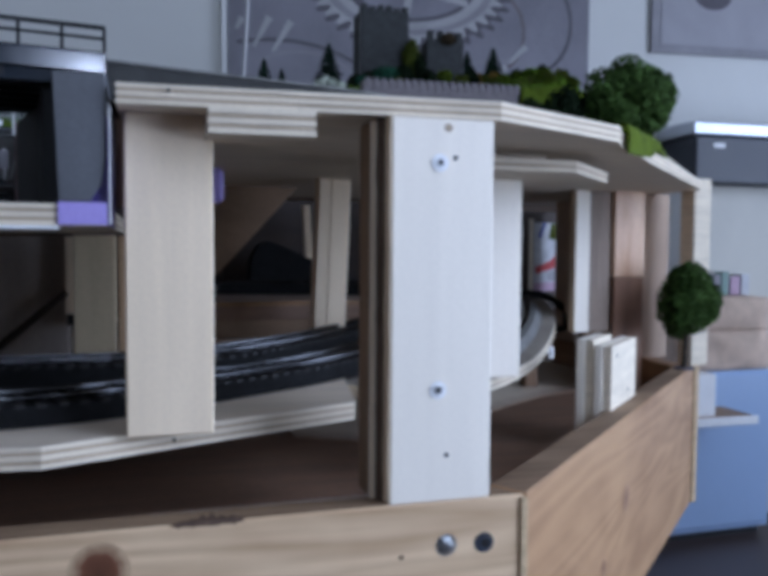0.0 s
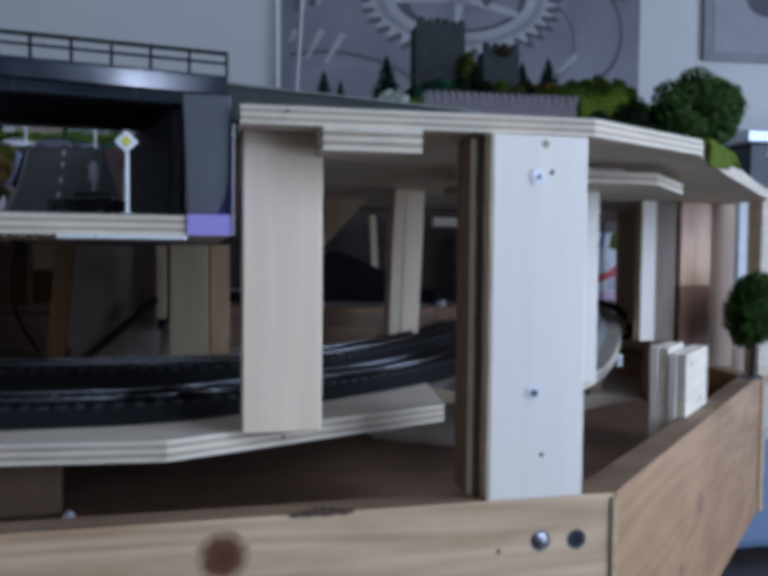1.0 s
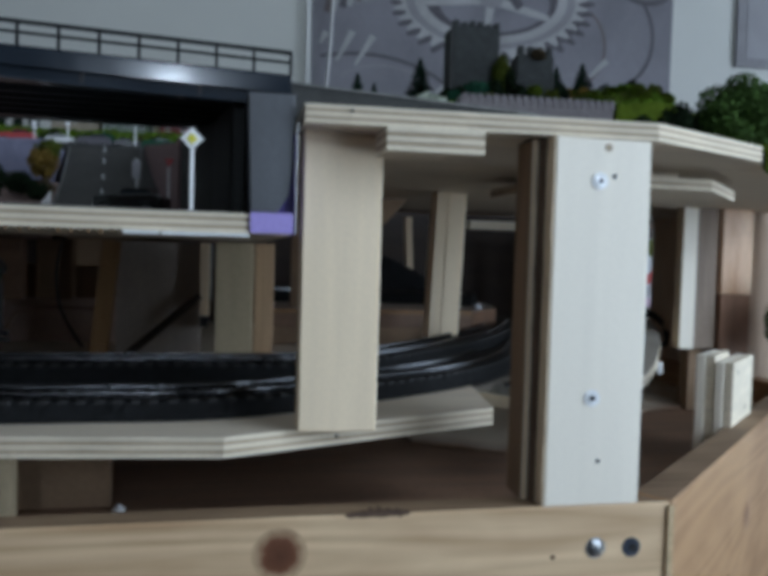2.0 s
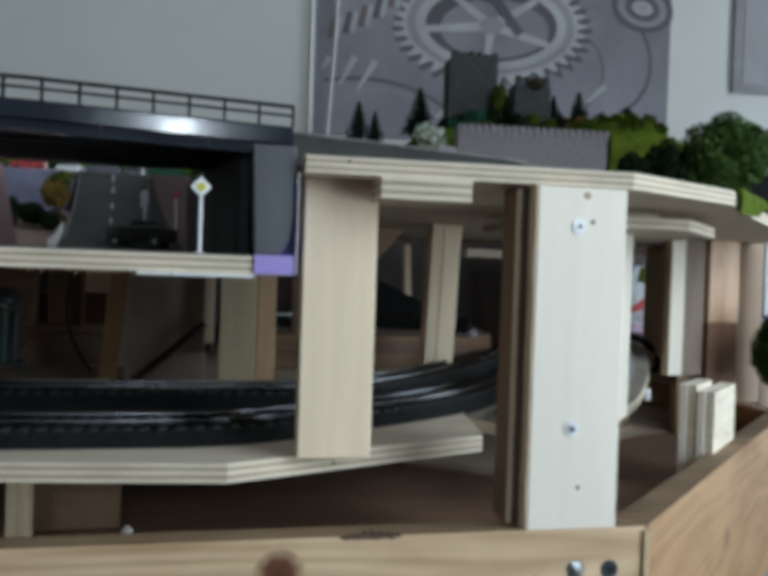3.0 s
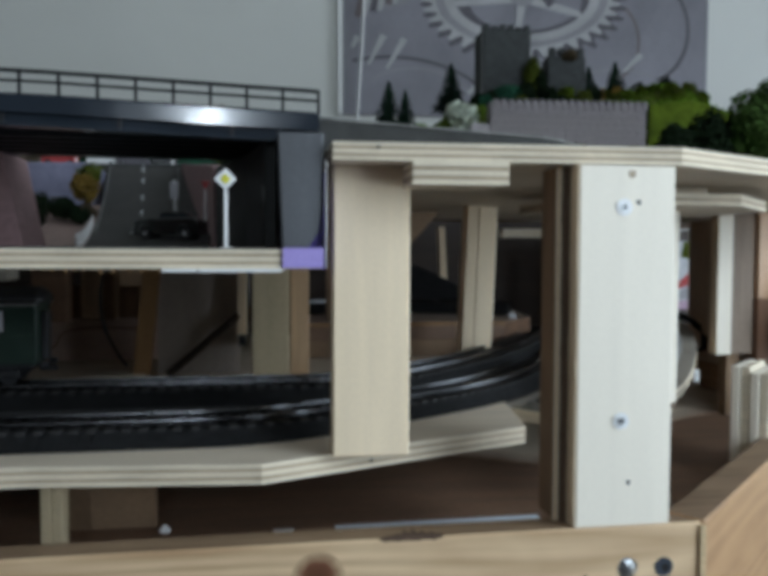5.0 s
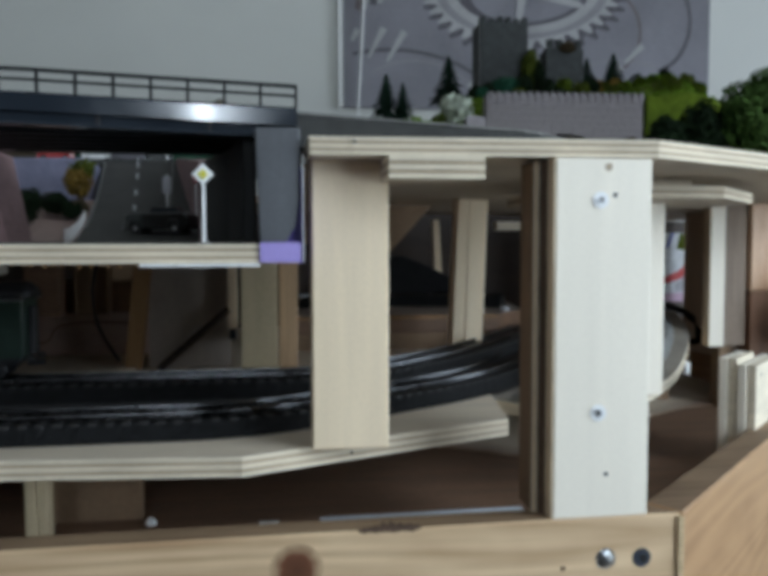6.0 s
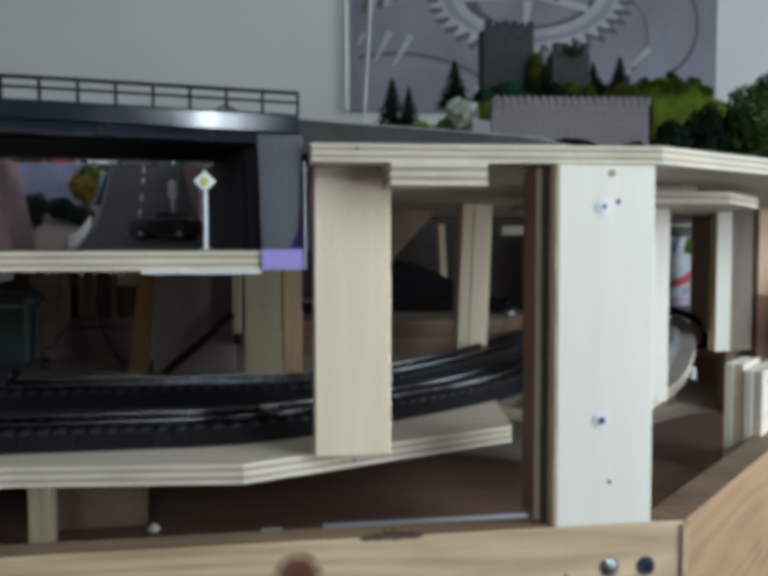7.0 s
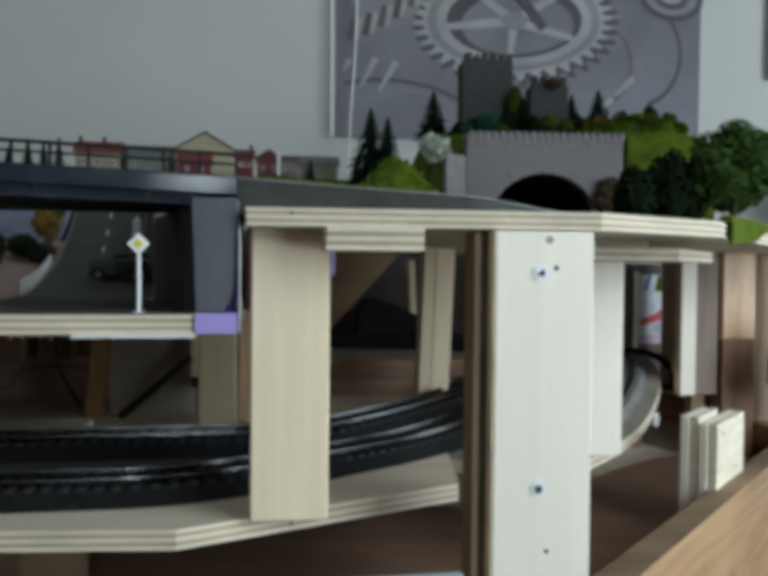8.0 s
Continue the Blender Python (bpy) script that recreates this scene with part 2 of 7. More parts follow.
M["light_patch"] = light_patch("painted_light_patch", (0.74, 0.64, 0.50), (0.25, 0.150, 0.094))
M["knot"] = knot_material("dark_knot", (0.15, 0.06, 0.03), (0.50, 0.355, 0.215))
M["knot_pale"] = knot_material("pale_knot", (0.28, 0.15, 0.08), (0.40, 0.255, 0.15))
M["panel_light"] = material("tan_hardboard", (0.60, 0.45, 0.33), 0.6, vary=0.25, grain=(30, 30, 8), fine=400)
M["panel_mauve"] = material("mauve_brown_panel", (0.60, 0.44, 0.36), 0.65, vary=0.3, grain=(14, 14, 30), fine=300)
M["post_warm"] = material("warm_wood", (0.90, 0.66, 0.45), 0.4, vary=0.3, grain=(60, 60, 6), fine=400, dark=(0.58, 0.34, 0.2))
M["grey_wood"] = material("grey_weathered_wood", (0.36, 0.28, 0.22), 0.75, vary=0.3, grain=(60, 60, 8), fine=400)
M["orange_wood"] = material("orange_brown_wood", (0.36, 0.20, 0.085), 0.65, vary=0.3, grain=(80, 80, 10), fine=400)
M["grey_panel"] = material("grey_fibreboard", (0.50, 0.43, 0.37), 0.7, vary=0.25, grain=(25, 25, 6), fine=400, bump=0.05)
M["olive_wood"] = material("olive_brown_wood", (0.56, 0.46, 0.30), 0.6, vary=0.2, grain=(60, 60, 6), fine=400, bump=0.05)
M["grey_card"] = material("grey_card", (0.42, 0.38, 0.32), 0.8, vary=0.25, grain=(40, 40, 40), fine=500)
M["carton"] = material("dark_carton", (0.10, 0.08, 0.07), 0.7, vary=0.25)
M["print_pale"] = material("pale_print_paper", (0.62, 0.63, 0.66), 0.5, vary=0.2, grain=(90, 90, 90))
M["red"] = material("red_print", (0.52, 0.06, 0.06), 0.5, vary=0.25, grain=(60, 60, 60))
M["mauve"] = material("mauve_print", (0.55, 0.38, 0.50), 0.5, vary=0.2, grain=(60, 60, 60))
M["blue"] = material("blue_print", (0.16, 0.18, 0.45), 0.5, vary=0.2, grain=(60, 60, 60))
M["paper_blue"] = material("pale_blue_paper", (0.78, 0.86, 0.95), 0.6, vary=0.05, grain=(20, 20, 20))
M["tape_dark"] = material("dark_violet_tape", (0.06, 0.04, 0.22), 0.35, vary=0.1, grain=(40, 40, 40))
M["paving"] = material("mauve_brown_paving", (0.31, 0.215, 0.185), 0.85, vary=0.3, grain=(60, 60, 60), fine=1200)
M["brick_brown"] = material("mauve_brown_wall", (0.32, 0.205, 0.205), 0.8, vary=0.3, grain=(120, 120, 200), fine=1200, bump=0.3)
M["yellow"] = material("yellow_sign", (0.72, 0.68, 0.05), 0.4, vary=0.05)
M["glass_dark"] = material("dark_car_glass", (0.02, 0.025, 0.03), 0.1, vary=0.1, spec=0.6)
M["car_black"] = material("black_car_paint", (0.008, 0.013, 0.012), 0.16, vary=0.2, spec=0.5, bump=0.02, coat=0.6)
M["rock_blue"] = material("pale_blue_rock", (0.30, 0.30, 0.42), 0.85, vary=0.35, grain=(40, 40, 40), fine=700, bump=0.6)
M["ochre"] = material("ochre_foliage", (0.23, 0.15, 0.035), 0.9, vary=0.4, grain=(160, 160, 160), fine=1500, spec=0.1, island=0.3)
M["road_grey"] = material("road_grey", (0.065, 0.066, 0.064), 0.8, vary=0.4, grain=(60, 60, 60), fine=1500, bump=0.4)
M["kerb"] = material("worn_kerb", (0.30, 0.30, 0.29), 0.7, vary=0.45, grain=(110, 110, 110), fine=1500)
M["soot"] = material("sooty_black", (0.012, 0.010, 0.010), 0.9, vary=0.3)
M["brown_moss"] = material("brown_moss", (0.10, 0.075, 0.045), 0.95, vary=0.4, grain=(120, 120, 120), fine=1200, spec=0.1, island=0.3)
M["teal_leaf"] = material("teal_foliage", (0.03, 0.10, 0.06), 0.9, vary=0.4, grain=(120, 120, 120), fine=1200, spec=0.1, island=0.35)
M["coach_green"] = material("dark_coach_green", (0.018, 0.034, 0.026), 0.35, vary=0.25, grain=(60, 60, 60), fine=700, bump=0.02)
M["coach_roof"] = material("dark_coach_roof", (0.012, 0.012, 0.014), 0.5, vary=0.3, grain=(60, 60, 60), fine=700)
M["blossom"] = material("white_blossom", (0.55, 0.60, 0.50), 0.9, vary=0.35, grain=(200, 200, 200), fine=1200, spec=0.1, island=0.35)
M["house_beige"] = material("beige_plaster", (0.42, 0.36, 0.28), 0.85, vary=0.2, grain=(60, 60, 60))
M["house_green"] = material("grey_green_plaster", (0.24, 0.28, 0.24), 0.85, vary=0.2, grain=(60, 60, 60))
M["house_cream"] = material("cream_plaster", (0.55, 0.50, 0.34), 0.85, vary=0.15, grain=(60, 60, 60))
M["house_red"] = material("red_brick_plaster", (0.20, 0.055, 0.055), 0.85, vary=0.3, grain=(90, 90, 90))
M["house_mauve"] = material("mauve_plaster", (0.28, 0.20, 0.22), 0.85, vary=0.3, grain=(90, 90, 90))
M["roof_red"] = material("red_tile_roof", (0.26, 0.06, 0.055), 0.8, vary=0.3, grain=(90, 90, 200))
M["roof_grey"] = material("grey_slate_roof", (0.20, 0.21, 0.20), 0.8, vary=0.3, grain=(90, 90, 200))
M["roof_brown"] = material("brown_tile_roof", (0.14, 0.10, 0.085), 0.8, vary=0.3, grain=(90, 90, 200))
M["gear_brown"] = material("brown_grey_print", (0.20, 0.165, 0.17), 0.8, vary=0.2, grain=(6, 6, 6), fine=250, bump=0.05)
M["print_grey"] = material("grey_picture_print", (0.40, 0.39, 0.42), 0.6, vary=0.15, grain=(5, 5, 5), fine=250)
M["cab_white"] = material("pale_blue_lacquer", (0.36, 0.48, 0.70), 0.35, vary=0.05, grain=(4, 4, 4), fine=200, bump=0.03)
M["cab_beige"] = material("beige_lacquer", (0.62, 0.60, 0.53), 0.5, vary=0.1, grain=(4, 4, 4), fine=200, bump=0.03)
M["device"] = material("dark_device", (0.035, 0.04, 0.055), 0.35, vary=0.2, grain=(8, 8, 8), fine=300)
M["silver"] = material("silver_lacquer", (0.55, 0.58, 0.63), 0.3, metal=0.7, vary=0.15, grain=(6, 6, 60), fine=300, bump=0.05)
M["tan_cloth"] = material("tan_cloth", (0.72, 0.55, 0.42), 0.9, vary=0.3, grain=(12, 12, 12), fine=500, bump=0.4)
M["loco_blue"] = material("deep_blue_enamel", (0.008, 0.011, 0.065), 0.25, vary=0.2, grain=(50, 50, 50), fine=700, bump=0.03, coat=0.3)
M["loco_white"] = material("pale_grey_enamel", (0.17, 0.20, 0.245), 0.3, vary=0.12, grain=(50, 50, 50), fine=700, bump=0.03)
M["loco_red"] = material("dark_red_enamel", (0.14, 0.012, 0.014), 0.4, vary=0.25, grain=(80, 80, 80), fine=700)
M["lamp_glass"] = material("lamp_glass", (0.85, 0.83, 0.70), 0.1, vary=0.05, spec=0.8)
M["tuft"] = material("green_tufts", (0.13, 0.22, 0.02), 0.95, vary=0.4, grain=(45, 45, 45), fine=1100, bump=0.2, spec=0.1, island=0.5)
M["sea_green"] = material("sea_green_print", (0.28, 0.40, 0.36), 0.6, vary=0.15, grain=(20, 20, 20))
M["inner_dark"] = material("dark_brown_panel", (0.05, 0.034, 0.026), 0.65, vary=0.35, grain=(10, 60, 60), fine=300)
M["strip_tan"] = material("tan_spruce_strip", (0.54, 0.37, 0.22), 0.7, vary=0.3, grain=(120, 120, 8), fine=500)
M["bridge_dark"] = material("blackish_plastic", (0.010, 0.011, 0.013), 0.45, vary=0.2, grain=(30, 30, 30), fine=700, bump=0.01, spec=0.3)
M["pier_grey"] = material("dark_grey_pier", (0.036, 0.037, 0.036), 0.7, vary=0.3, grain=(50, 50, 20), fine=600)
M["stone_pale"] = material("pale_mauve_stone", (0.235, 0.21, 0.215), 0.85, vary=0.2, grain=(90, 90, 90), fine=900, bump=0.3)


# ---- building helpers ----
def mesh_of(name, bm, mats):
    bmesh.ops.recalc_face_normals(bm, faces=bm.faces[:])
    me = bpy.data.meshes.new(name)
    bm.to_mesh(me)
    bm.free()
    for m in mats if isinstance(mats, (list, tuple)) else [mats]:
        me.materials.append(m)
    return me


def origin_of(ob):
    p = Vector(ob.location)
    while ob.parent:
        ob = ob.parent
        p += ob.location
    return p


def part(name, bm, mats, parent, label="", smooth=False):
    """One mesh, given in world metres, as a part under a thing or under a part."""
    bmesh.ops.translate(bm, verts=bm.verts[:], vec=-origin_of(parent))
    ob = new(name, mesh_of(name, bm, mats))
    if smooth:
        ob.data.polygons.foreach_set("use_smooth", [True] * len(ob.data.polygons))
    ob.parent = parent
    return tagged(ob, label)


def thing(name, base, label, category, group="", kind=""):
    ob = new(name)
    ob.location = base
    ob.empty_display_size = 0.02
    return tagged(ob, label, category, group, kind)


def solid(name, bm, mats, label, category, group="", kind="", smooth=False):
    """A thing that is one mesh, its origin at the middle of its base."""
    lo = Vector([min(v.co[i] for v in bm.verts) for i in range(3)])
    hi = Vector([max(v.co[i] for v in bm.verts) for i in range(3)])
    base = Vector(((lo.x + hi.x) / 2, (lo.y + hi.y) / 2, lo.z))
    bmesh.ops.translate(bm, verts=bm.verts[:], vec=-base)
    ob = new(name, mesh_of(name, bm, mats))
    if smooth:
        ob.data.polygons.foreach_set("use_smooth", [True] * len(ob.data.polygons))
    ob.location = base
    return tagged(ob, label, category, group, kind)


def bevel(bm, width, segments=1):
    if width:
        bmesh.ops.bevel(bm, geom=[e for e in bm.edges if len(e.link_faces) == 2 and e.calc_face_angle(0) > 0.6], offset=width, segments=segments, affect="EDGES", clamp_overlap=True)
    return bm


def box(x0, x1, y0, y1, z0, z1, r=0.0, bm=None, mi=0, turn=None):
    """A block; turn: a matrix laid over it."""
    own = bmesh.new()
    bmesh.ops.create_cube(own, size=1)
    for v in own.verts:
        v.co = Vector(((x0 + x1) / 2 + v.co.x * (x1 - x0), (y0 + y1) / 2 + v.co.y * (y1 - y0), (z0 + z1) / 2 + v.co.z * (z1 - z0)))
    bevel(own, r)
    if turn:
        own.transform(turn)
    return join(bm, own, mi)


def join(bm, own, mi=0):
    for f in own.faces:
        f.material_index = mi
    if bm is None:
        return own
    me = bpy.data.meshes.new("tmp")
    own.to_mesh(me)
    own.free()
    bm.from_mesh(me)
    bpy.data.meshes.remove(me)
    return bm


def prism(points, z0, z1, r=0.0, bm=None, mi=0):
    """An upright slab over a plan of (x, y) points."""
    own = bmesh.new()
    lo = [own.verts.new((x, y, z0)) for x, y in points]
    hi = [own.verts.new((x, y, z1)) for x, y in points]
    own.faces.new(lo)
    own.faces.new(hi)
    for i in range(len(points)):
        j = (i + 1) % len(points)
        own.faces.new((lo[i], lo[j], hi[j], hi[i]))
    bmesh.ops.recalc_face_normals(own, faces=own.faces[:])
    bevel(own, r)
    return join(bm, own, mi)


def inset_plan(points, d):
    """The plan drawn in by d."""
    out, k = [], len(points)
    area = sum(points[i][0] * points[(i + 1) % k][1] - points[(i + 1) % k][0] * points[i][1] for i in range(k))
    s = 1 if area > 0 else -1
    for i in range(k):
        p0, p1, p2 = Vector(points[i - 1]), Vector(points[i]), Vector(points[(i + 1) % k])
        a, b = (p1 - p0).normalized(), (p2 - p1).normalized()
        na, nb = Vector((-a.y, a.x)) * s, Vector((-b.y, b.x)) * s
        q = (na + nb)
        q = q / max(0.3, q.dot(na))
        out.append((p1.x + q.x * d, p1.y + q.y * d))
    return out


def plywood(name, points, z0, z1, label, plies=5):
    """A slab of plywood: pale and dark layers glued up, the dark ones set back a little."""
    cx, cy = sum(p[0] for p in points) / len(points), sum(p[1] for p in points) / len(points)
    ob, h = thing(name, (cx, cy, z0), label, "plywood board"), (z1 - z0) / plies
    for i in range(plies):
        plan = inset_plan(points, 0.0 if i % 2 == 0 else 0.00035)
        bm = prism(plan, z0 + i * h, z0 + (i + 1) * h)
        for f in bm.faces:
            f.material_index = 1 if abs(f.normal.z) > 0.9 else 0
        part("veneer", bm, [M["ply_light"] if i % 2 == 0 else M["ply_dark"], M["ply_flat"]], ob)
    return ob


def tube(points, radius, sides=8, bm=None, mi=0, radii=None):
    """A round rod along points."""
    own, rings = bmesh.new(), []
    pts = [Vector(p) for p in points]
    for i, p in enumerate(pts):
        d = (pts[min(i + 1, len(pts) - 1)] - pts[max(i - 1, 0)]).normalized()
        u = d.orthogonal().normalized() if abs(d.z) > 0.9 else Vector((0, 0, 1)).cross(d).normalized()
        w = d.cross(u)
        rad = radii[i] if radii else radius
        rings.append([own.verts.new(p + (u * math.cos(k * math.tau / sides) + w * math.sin(k * math.tau / sides)) * rad) for k in range(sides)])
    for a, b in zip(rings, rings[1:]):
        for k in range(sides):
            own.faces.new((a[k], a[(k + 1) % sides], b[(k + 1) % sides], b[k]))
    own.faces.new(rings[0])
    own.faces.new(rings[-1])
    return join(bm, own, mi)


def sweep(path, profile, bm=None, mi=0):
    """A closed (sideways, up) profile carried level along a path of (x, y, z)."""
    own, rings = bmesh.new(), []
    pts = [Vector(p) for p in path]
    for i, p in enumerate(pts):
        d = pts[min(i + 1, len(pts) - 1)] - pts[max(i - 1, 0)]
        s = Vector((-d.y, d.x, 0)).normalized()
        rings.append([own.verts.new(p + s * a + Vector((0, 0, b))) for a, b in profile])
    k = len(profile)
    for a, b in zip(rings, rings[1:]):
        for j in range(k):
            own.faces.new((a[j], a[(j + 1) % k], b[(j + 1) % k], b[j]))
    own.faces.new(rings[0])
    own.faces.new(rings[-1])
    return join(bm, own, mi)


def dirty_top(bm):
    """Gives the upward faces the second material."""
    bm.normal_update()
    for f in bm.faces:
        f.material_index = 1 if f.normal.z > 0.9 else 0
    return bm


def wavy_strip(x0, x1, y0, y1, z0, z1, amp, seed, n=40):
    """An upright strip whose left edge wanders like a waney board edge."""
    own, prev = bmesh.new(), None
    for k in range(n + 1):
        z = z0 + (z1 - z0) * k / n
        a = x0 + amp * (noise.noise((seed, z * 45, 0.0)) + 0.5 * noise.noise((seed, z * 140, 3.0)))
        ring = [own.verts.new(p) for p in ((a, y0, z), (x1, y0, z), (x1, y1, z), (a - 0.0002, y1, z))]
        if prev:
            for i in range(4):
                own.faces.new((prev[i], prev[(i + 1) % 4], ring[(i + 1) % 4], ring[i]))
        else:
            own.faces.new(ring)
        prev = ring
    own.faces.new(prev)
    return own


# ---- the room ----
RX0, RX1, RY0, RY1, RZ = -2.4, 3.1, -2.4, 2.4, 2.55
tagged(solid("floor", box(RX0 - 0.1, RX1 + 0.1, RY0 - 0.1, RY1 + 0.1, -0.1, 0.0), M["floor"], "dark brown laminate floor of the hobby room", "floor", kind="structure"))
solid("ceiling", box(RX0 - 0.1, RX1 + 0.1, RY0 - 0.1, RY1 + 0.1, RZ, RZ + 0.1), M["ceiling"], "plain white ceiling", "ceiling", kind="structure")
solid("wall_north", box(RX0, RX1, RY1, RY1 + 0.1, 0, RZ), M["wall"], "white painted wall behind the model railway", "wall", kind="structure")
solid("wall_west", box(RX0 - 0.1, RX0, RY0 - 0.1, RY1 + 0.1, 0, RZ), M["wall"], "plain white painted wall", "wall", kind="structure")


def wall_with_opening(name, along, at, lo, hi, o0, o1, z0, z1, mt, label):
    bm = None
    for a0, a1, b0, b1 in ((lo, o0, 0, RZ), (o1, hi, 0, RZ), (o0, o1, 0, z0), (o0, o1, z1, RZ)):
        bm = box(a0, a1, at, at + 0.1, b0, b1, bm=bm) if along == "x" else box(at, at + 0.1, a0, a1, b0, b1, bm=bm)
    return solid(name, bm, mt, label, "wall", kind="structure")


JX, JY = 1.02, 0.15                          # the corner where the room steps back, added unseen for the back wall's fill lamp
# south wall is never in view; its dark tone cuts reflections and front fill
wall_with_opening("wall_south", "x", RY0 - 0.1, RX0, JX + 0.1, -0.335, -0.135, 1.55, 2.05, M["wall_dark"], "unseen wall made dark to hold down fill light, with a narrow window")
wall_with_opening("wall_east", "y", JX, RY0, JY, -0.95, 0.07, 0.58, 2.02, M["wall"], "white painted wall with a window opening")
solid("wall_return", box(JX + 0.1, RX1 + 0.1, JY - 0.1, JY, 0, RZ), M["wall"], "plain white painted wall, unseen, added where the room steps back", "wall", kind="structure")
wall_with_opening("wall_fill_side", "y", RX1, JY, RY1 + 0.1, 0.22, 1.38, 0.30, 2.30, M["wall"], "white painted wall with an opening added for the fill lamp")

# ---- layout frame ----
ZB = 0.833                                   # top of the frame boards
U = Vector((0.734, 0.679, 0)).normalized()     # run of the slanting side
C0, C1 = Vector((0.170, 0.333, 0)), Vector((0.520, 0.660, 0))
N = Vector((U.y, -U.x, 0))                     # outward normal of the slanting side
base_plan = [(-0.9, 0.345), (0.163, 0.345), (0.508, 0.668), (0.508, 2.0), (-0.9, 2.0)]
solid("baseboard_panel", prism(base_plan, 0.785, 0.80), M["inner"], "brown plywood base panel inside the layout frame", "panel", kind="structure")
front = thing("front_frame_board", (-0.35, 0.342, 0.70), "knotty pine front board of the layout frame", "board")
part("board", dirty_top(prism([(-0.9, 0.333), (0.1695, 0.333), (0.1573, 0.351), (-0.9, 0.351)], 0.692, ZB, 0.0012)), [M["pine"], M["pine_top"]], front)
side = thing("side_frame_board", (0.34, 0.50, 0.70), "warm pine board on the slanting side of the frame", "board")
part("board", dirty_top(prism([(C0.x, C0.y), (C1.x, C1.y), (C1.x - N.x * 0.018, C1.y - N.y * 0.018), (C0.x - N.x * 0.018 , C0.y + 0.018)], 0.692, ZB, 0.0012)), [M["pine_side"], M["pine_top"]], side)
for nm, x0, x1, y0, y1 in (("right_frame_board", 0.502, 0.520, 0.672, 2.0), ("left_frame_board", -0.918, -0.9, 0.333, 2.0), ("back_frame_board", -0.9, 0.502, 2.0, 2.018)):
    solid(nm, box(x0, x1, y0, y1, 0.70, ZB, 0.001), M["pine_side"], "plain pine board of the layout frame", "board")
for lx, ly in ((-0.85, 0.40), (0.10, 0.40), (0.44, 0.75), (-0.85, 1.94), (0.44, 1.94)):
    solid("table_leg", box(lx - 0.025, lx + 0.025, ly - 0.025, ly + 0.025, 0, 0.785, 0.002), M["pine_side"], "square pine leg under the layout frame", "leg", group="layout legs")

# ---- lower level ----
low_plan = [(-0.9, 0.372), (-0.16, 0.372), (-0.048, 0.361), (0.108, 0.423), (0.126, 0.535), (0.142, 0.60), (0.20, 0.66), (0.22, 0.72), (0.22, 1.0), (-0.9, 1.0)]
plywood("lower_track_board", low_plan, 0.853, 0.863, "pale plywood track board of the lower level")

# ---- upper deck ----
DZ0, DZ1 = 1.0095, 1.018
deck_plan = [(-0.0152, 0.345), (0.155, 0.335), (0.247, 0.380), (0.262, 0.40), (0.262, 0.92), (-0.0152, 0.92)]
plywood("upper_deck", deck_plan, DZ0, DZ1, "pale five-layer plywood deck carrying the model road")
deck2 = [(0.2625, 0.4006), (0.52, 0.655), (0.52, 0.92), (0.2625, 0.92)]
plywood("rear_deck", deck2, DZ0, DZ1, "plywood deck board with green flock along its edge")

# ---- posts ----
w = thing("main_post", (0.125, 0.353, ZB), "tall whitish wooden post with two washer-head screws", "post")
part("front_plank", box(0.1015, 0.1505, 0.333, 0.342, ZB, DZ0 - 0.001, 0.0006), M["post_white"], w)
part("pale_edge", wavy_strip(0.1007, 0.1014, 0.3335, 0.342, ZB, DZ0 - 0.001, 0.0004, 2.0), M["strip_pale"], w, "pale yellowish edge strip")
part("bark_edge", wavy_strip(0.0982, 0.1495, 0.3422, 0.3462, ZB, DZ0 - 0.001, 0.0008, 5.0), M["bark_brown"], w, "dark brown waney edge")
# rear plank: shaded side coloured brown, lit front face coloured pale
part("back_plank", box(0.0952, 0.1500, 0.3465, 0.366, ZB, DZ0 - 0.001, 0.0005), M["strip_brown"], w, "side of the rear plank, its shade painted brown")
part("lit_corner", box(0.0950, 0.0980, 0.3461, 0.3464, ZB, DZ0 - 0.001), M["ply_face"], w, "front of the rear plank, painted pale as lit")
solid("deck_post", box(-0.013, 0.026, 0.367, 0.379, 0.863, DZ0, 0.0008), M["ply_face"], "pale birch post standing on the lower track board", "post")


def disc(c, r, t, axis, sides=20, bm=None, mi=0, rise=0.0):
    """A round plate at c, t thick along axis; rise: how far its outer face domes out."""
    a = Vector(axis).normalized()
    pts = [Vector(c), Vector(c) + a * t]
    radii = [r, r]
    if rise:
        pts += [Vector(c) + a * (t + rise * 0.7), Vector(c) + a * (t + rise)]
        radii += [r * 0.75, r * 0.25]
    return tube(pts, r, sides, bm, mi, radii)


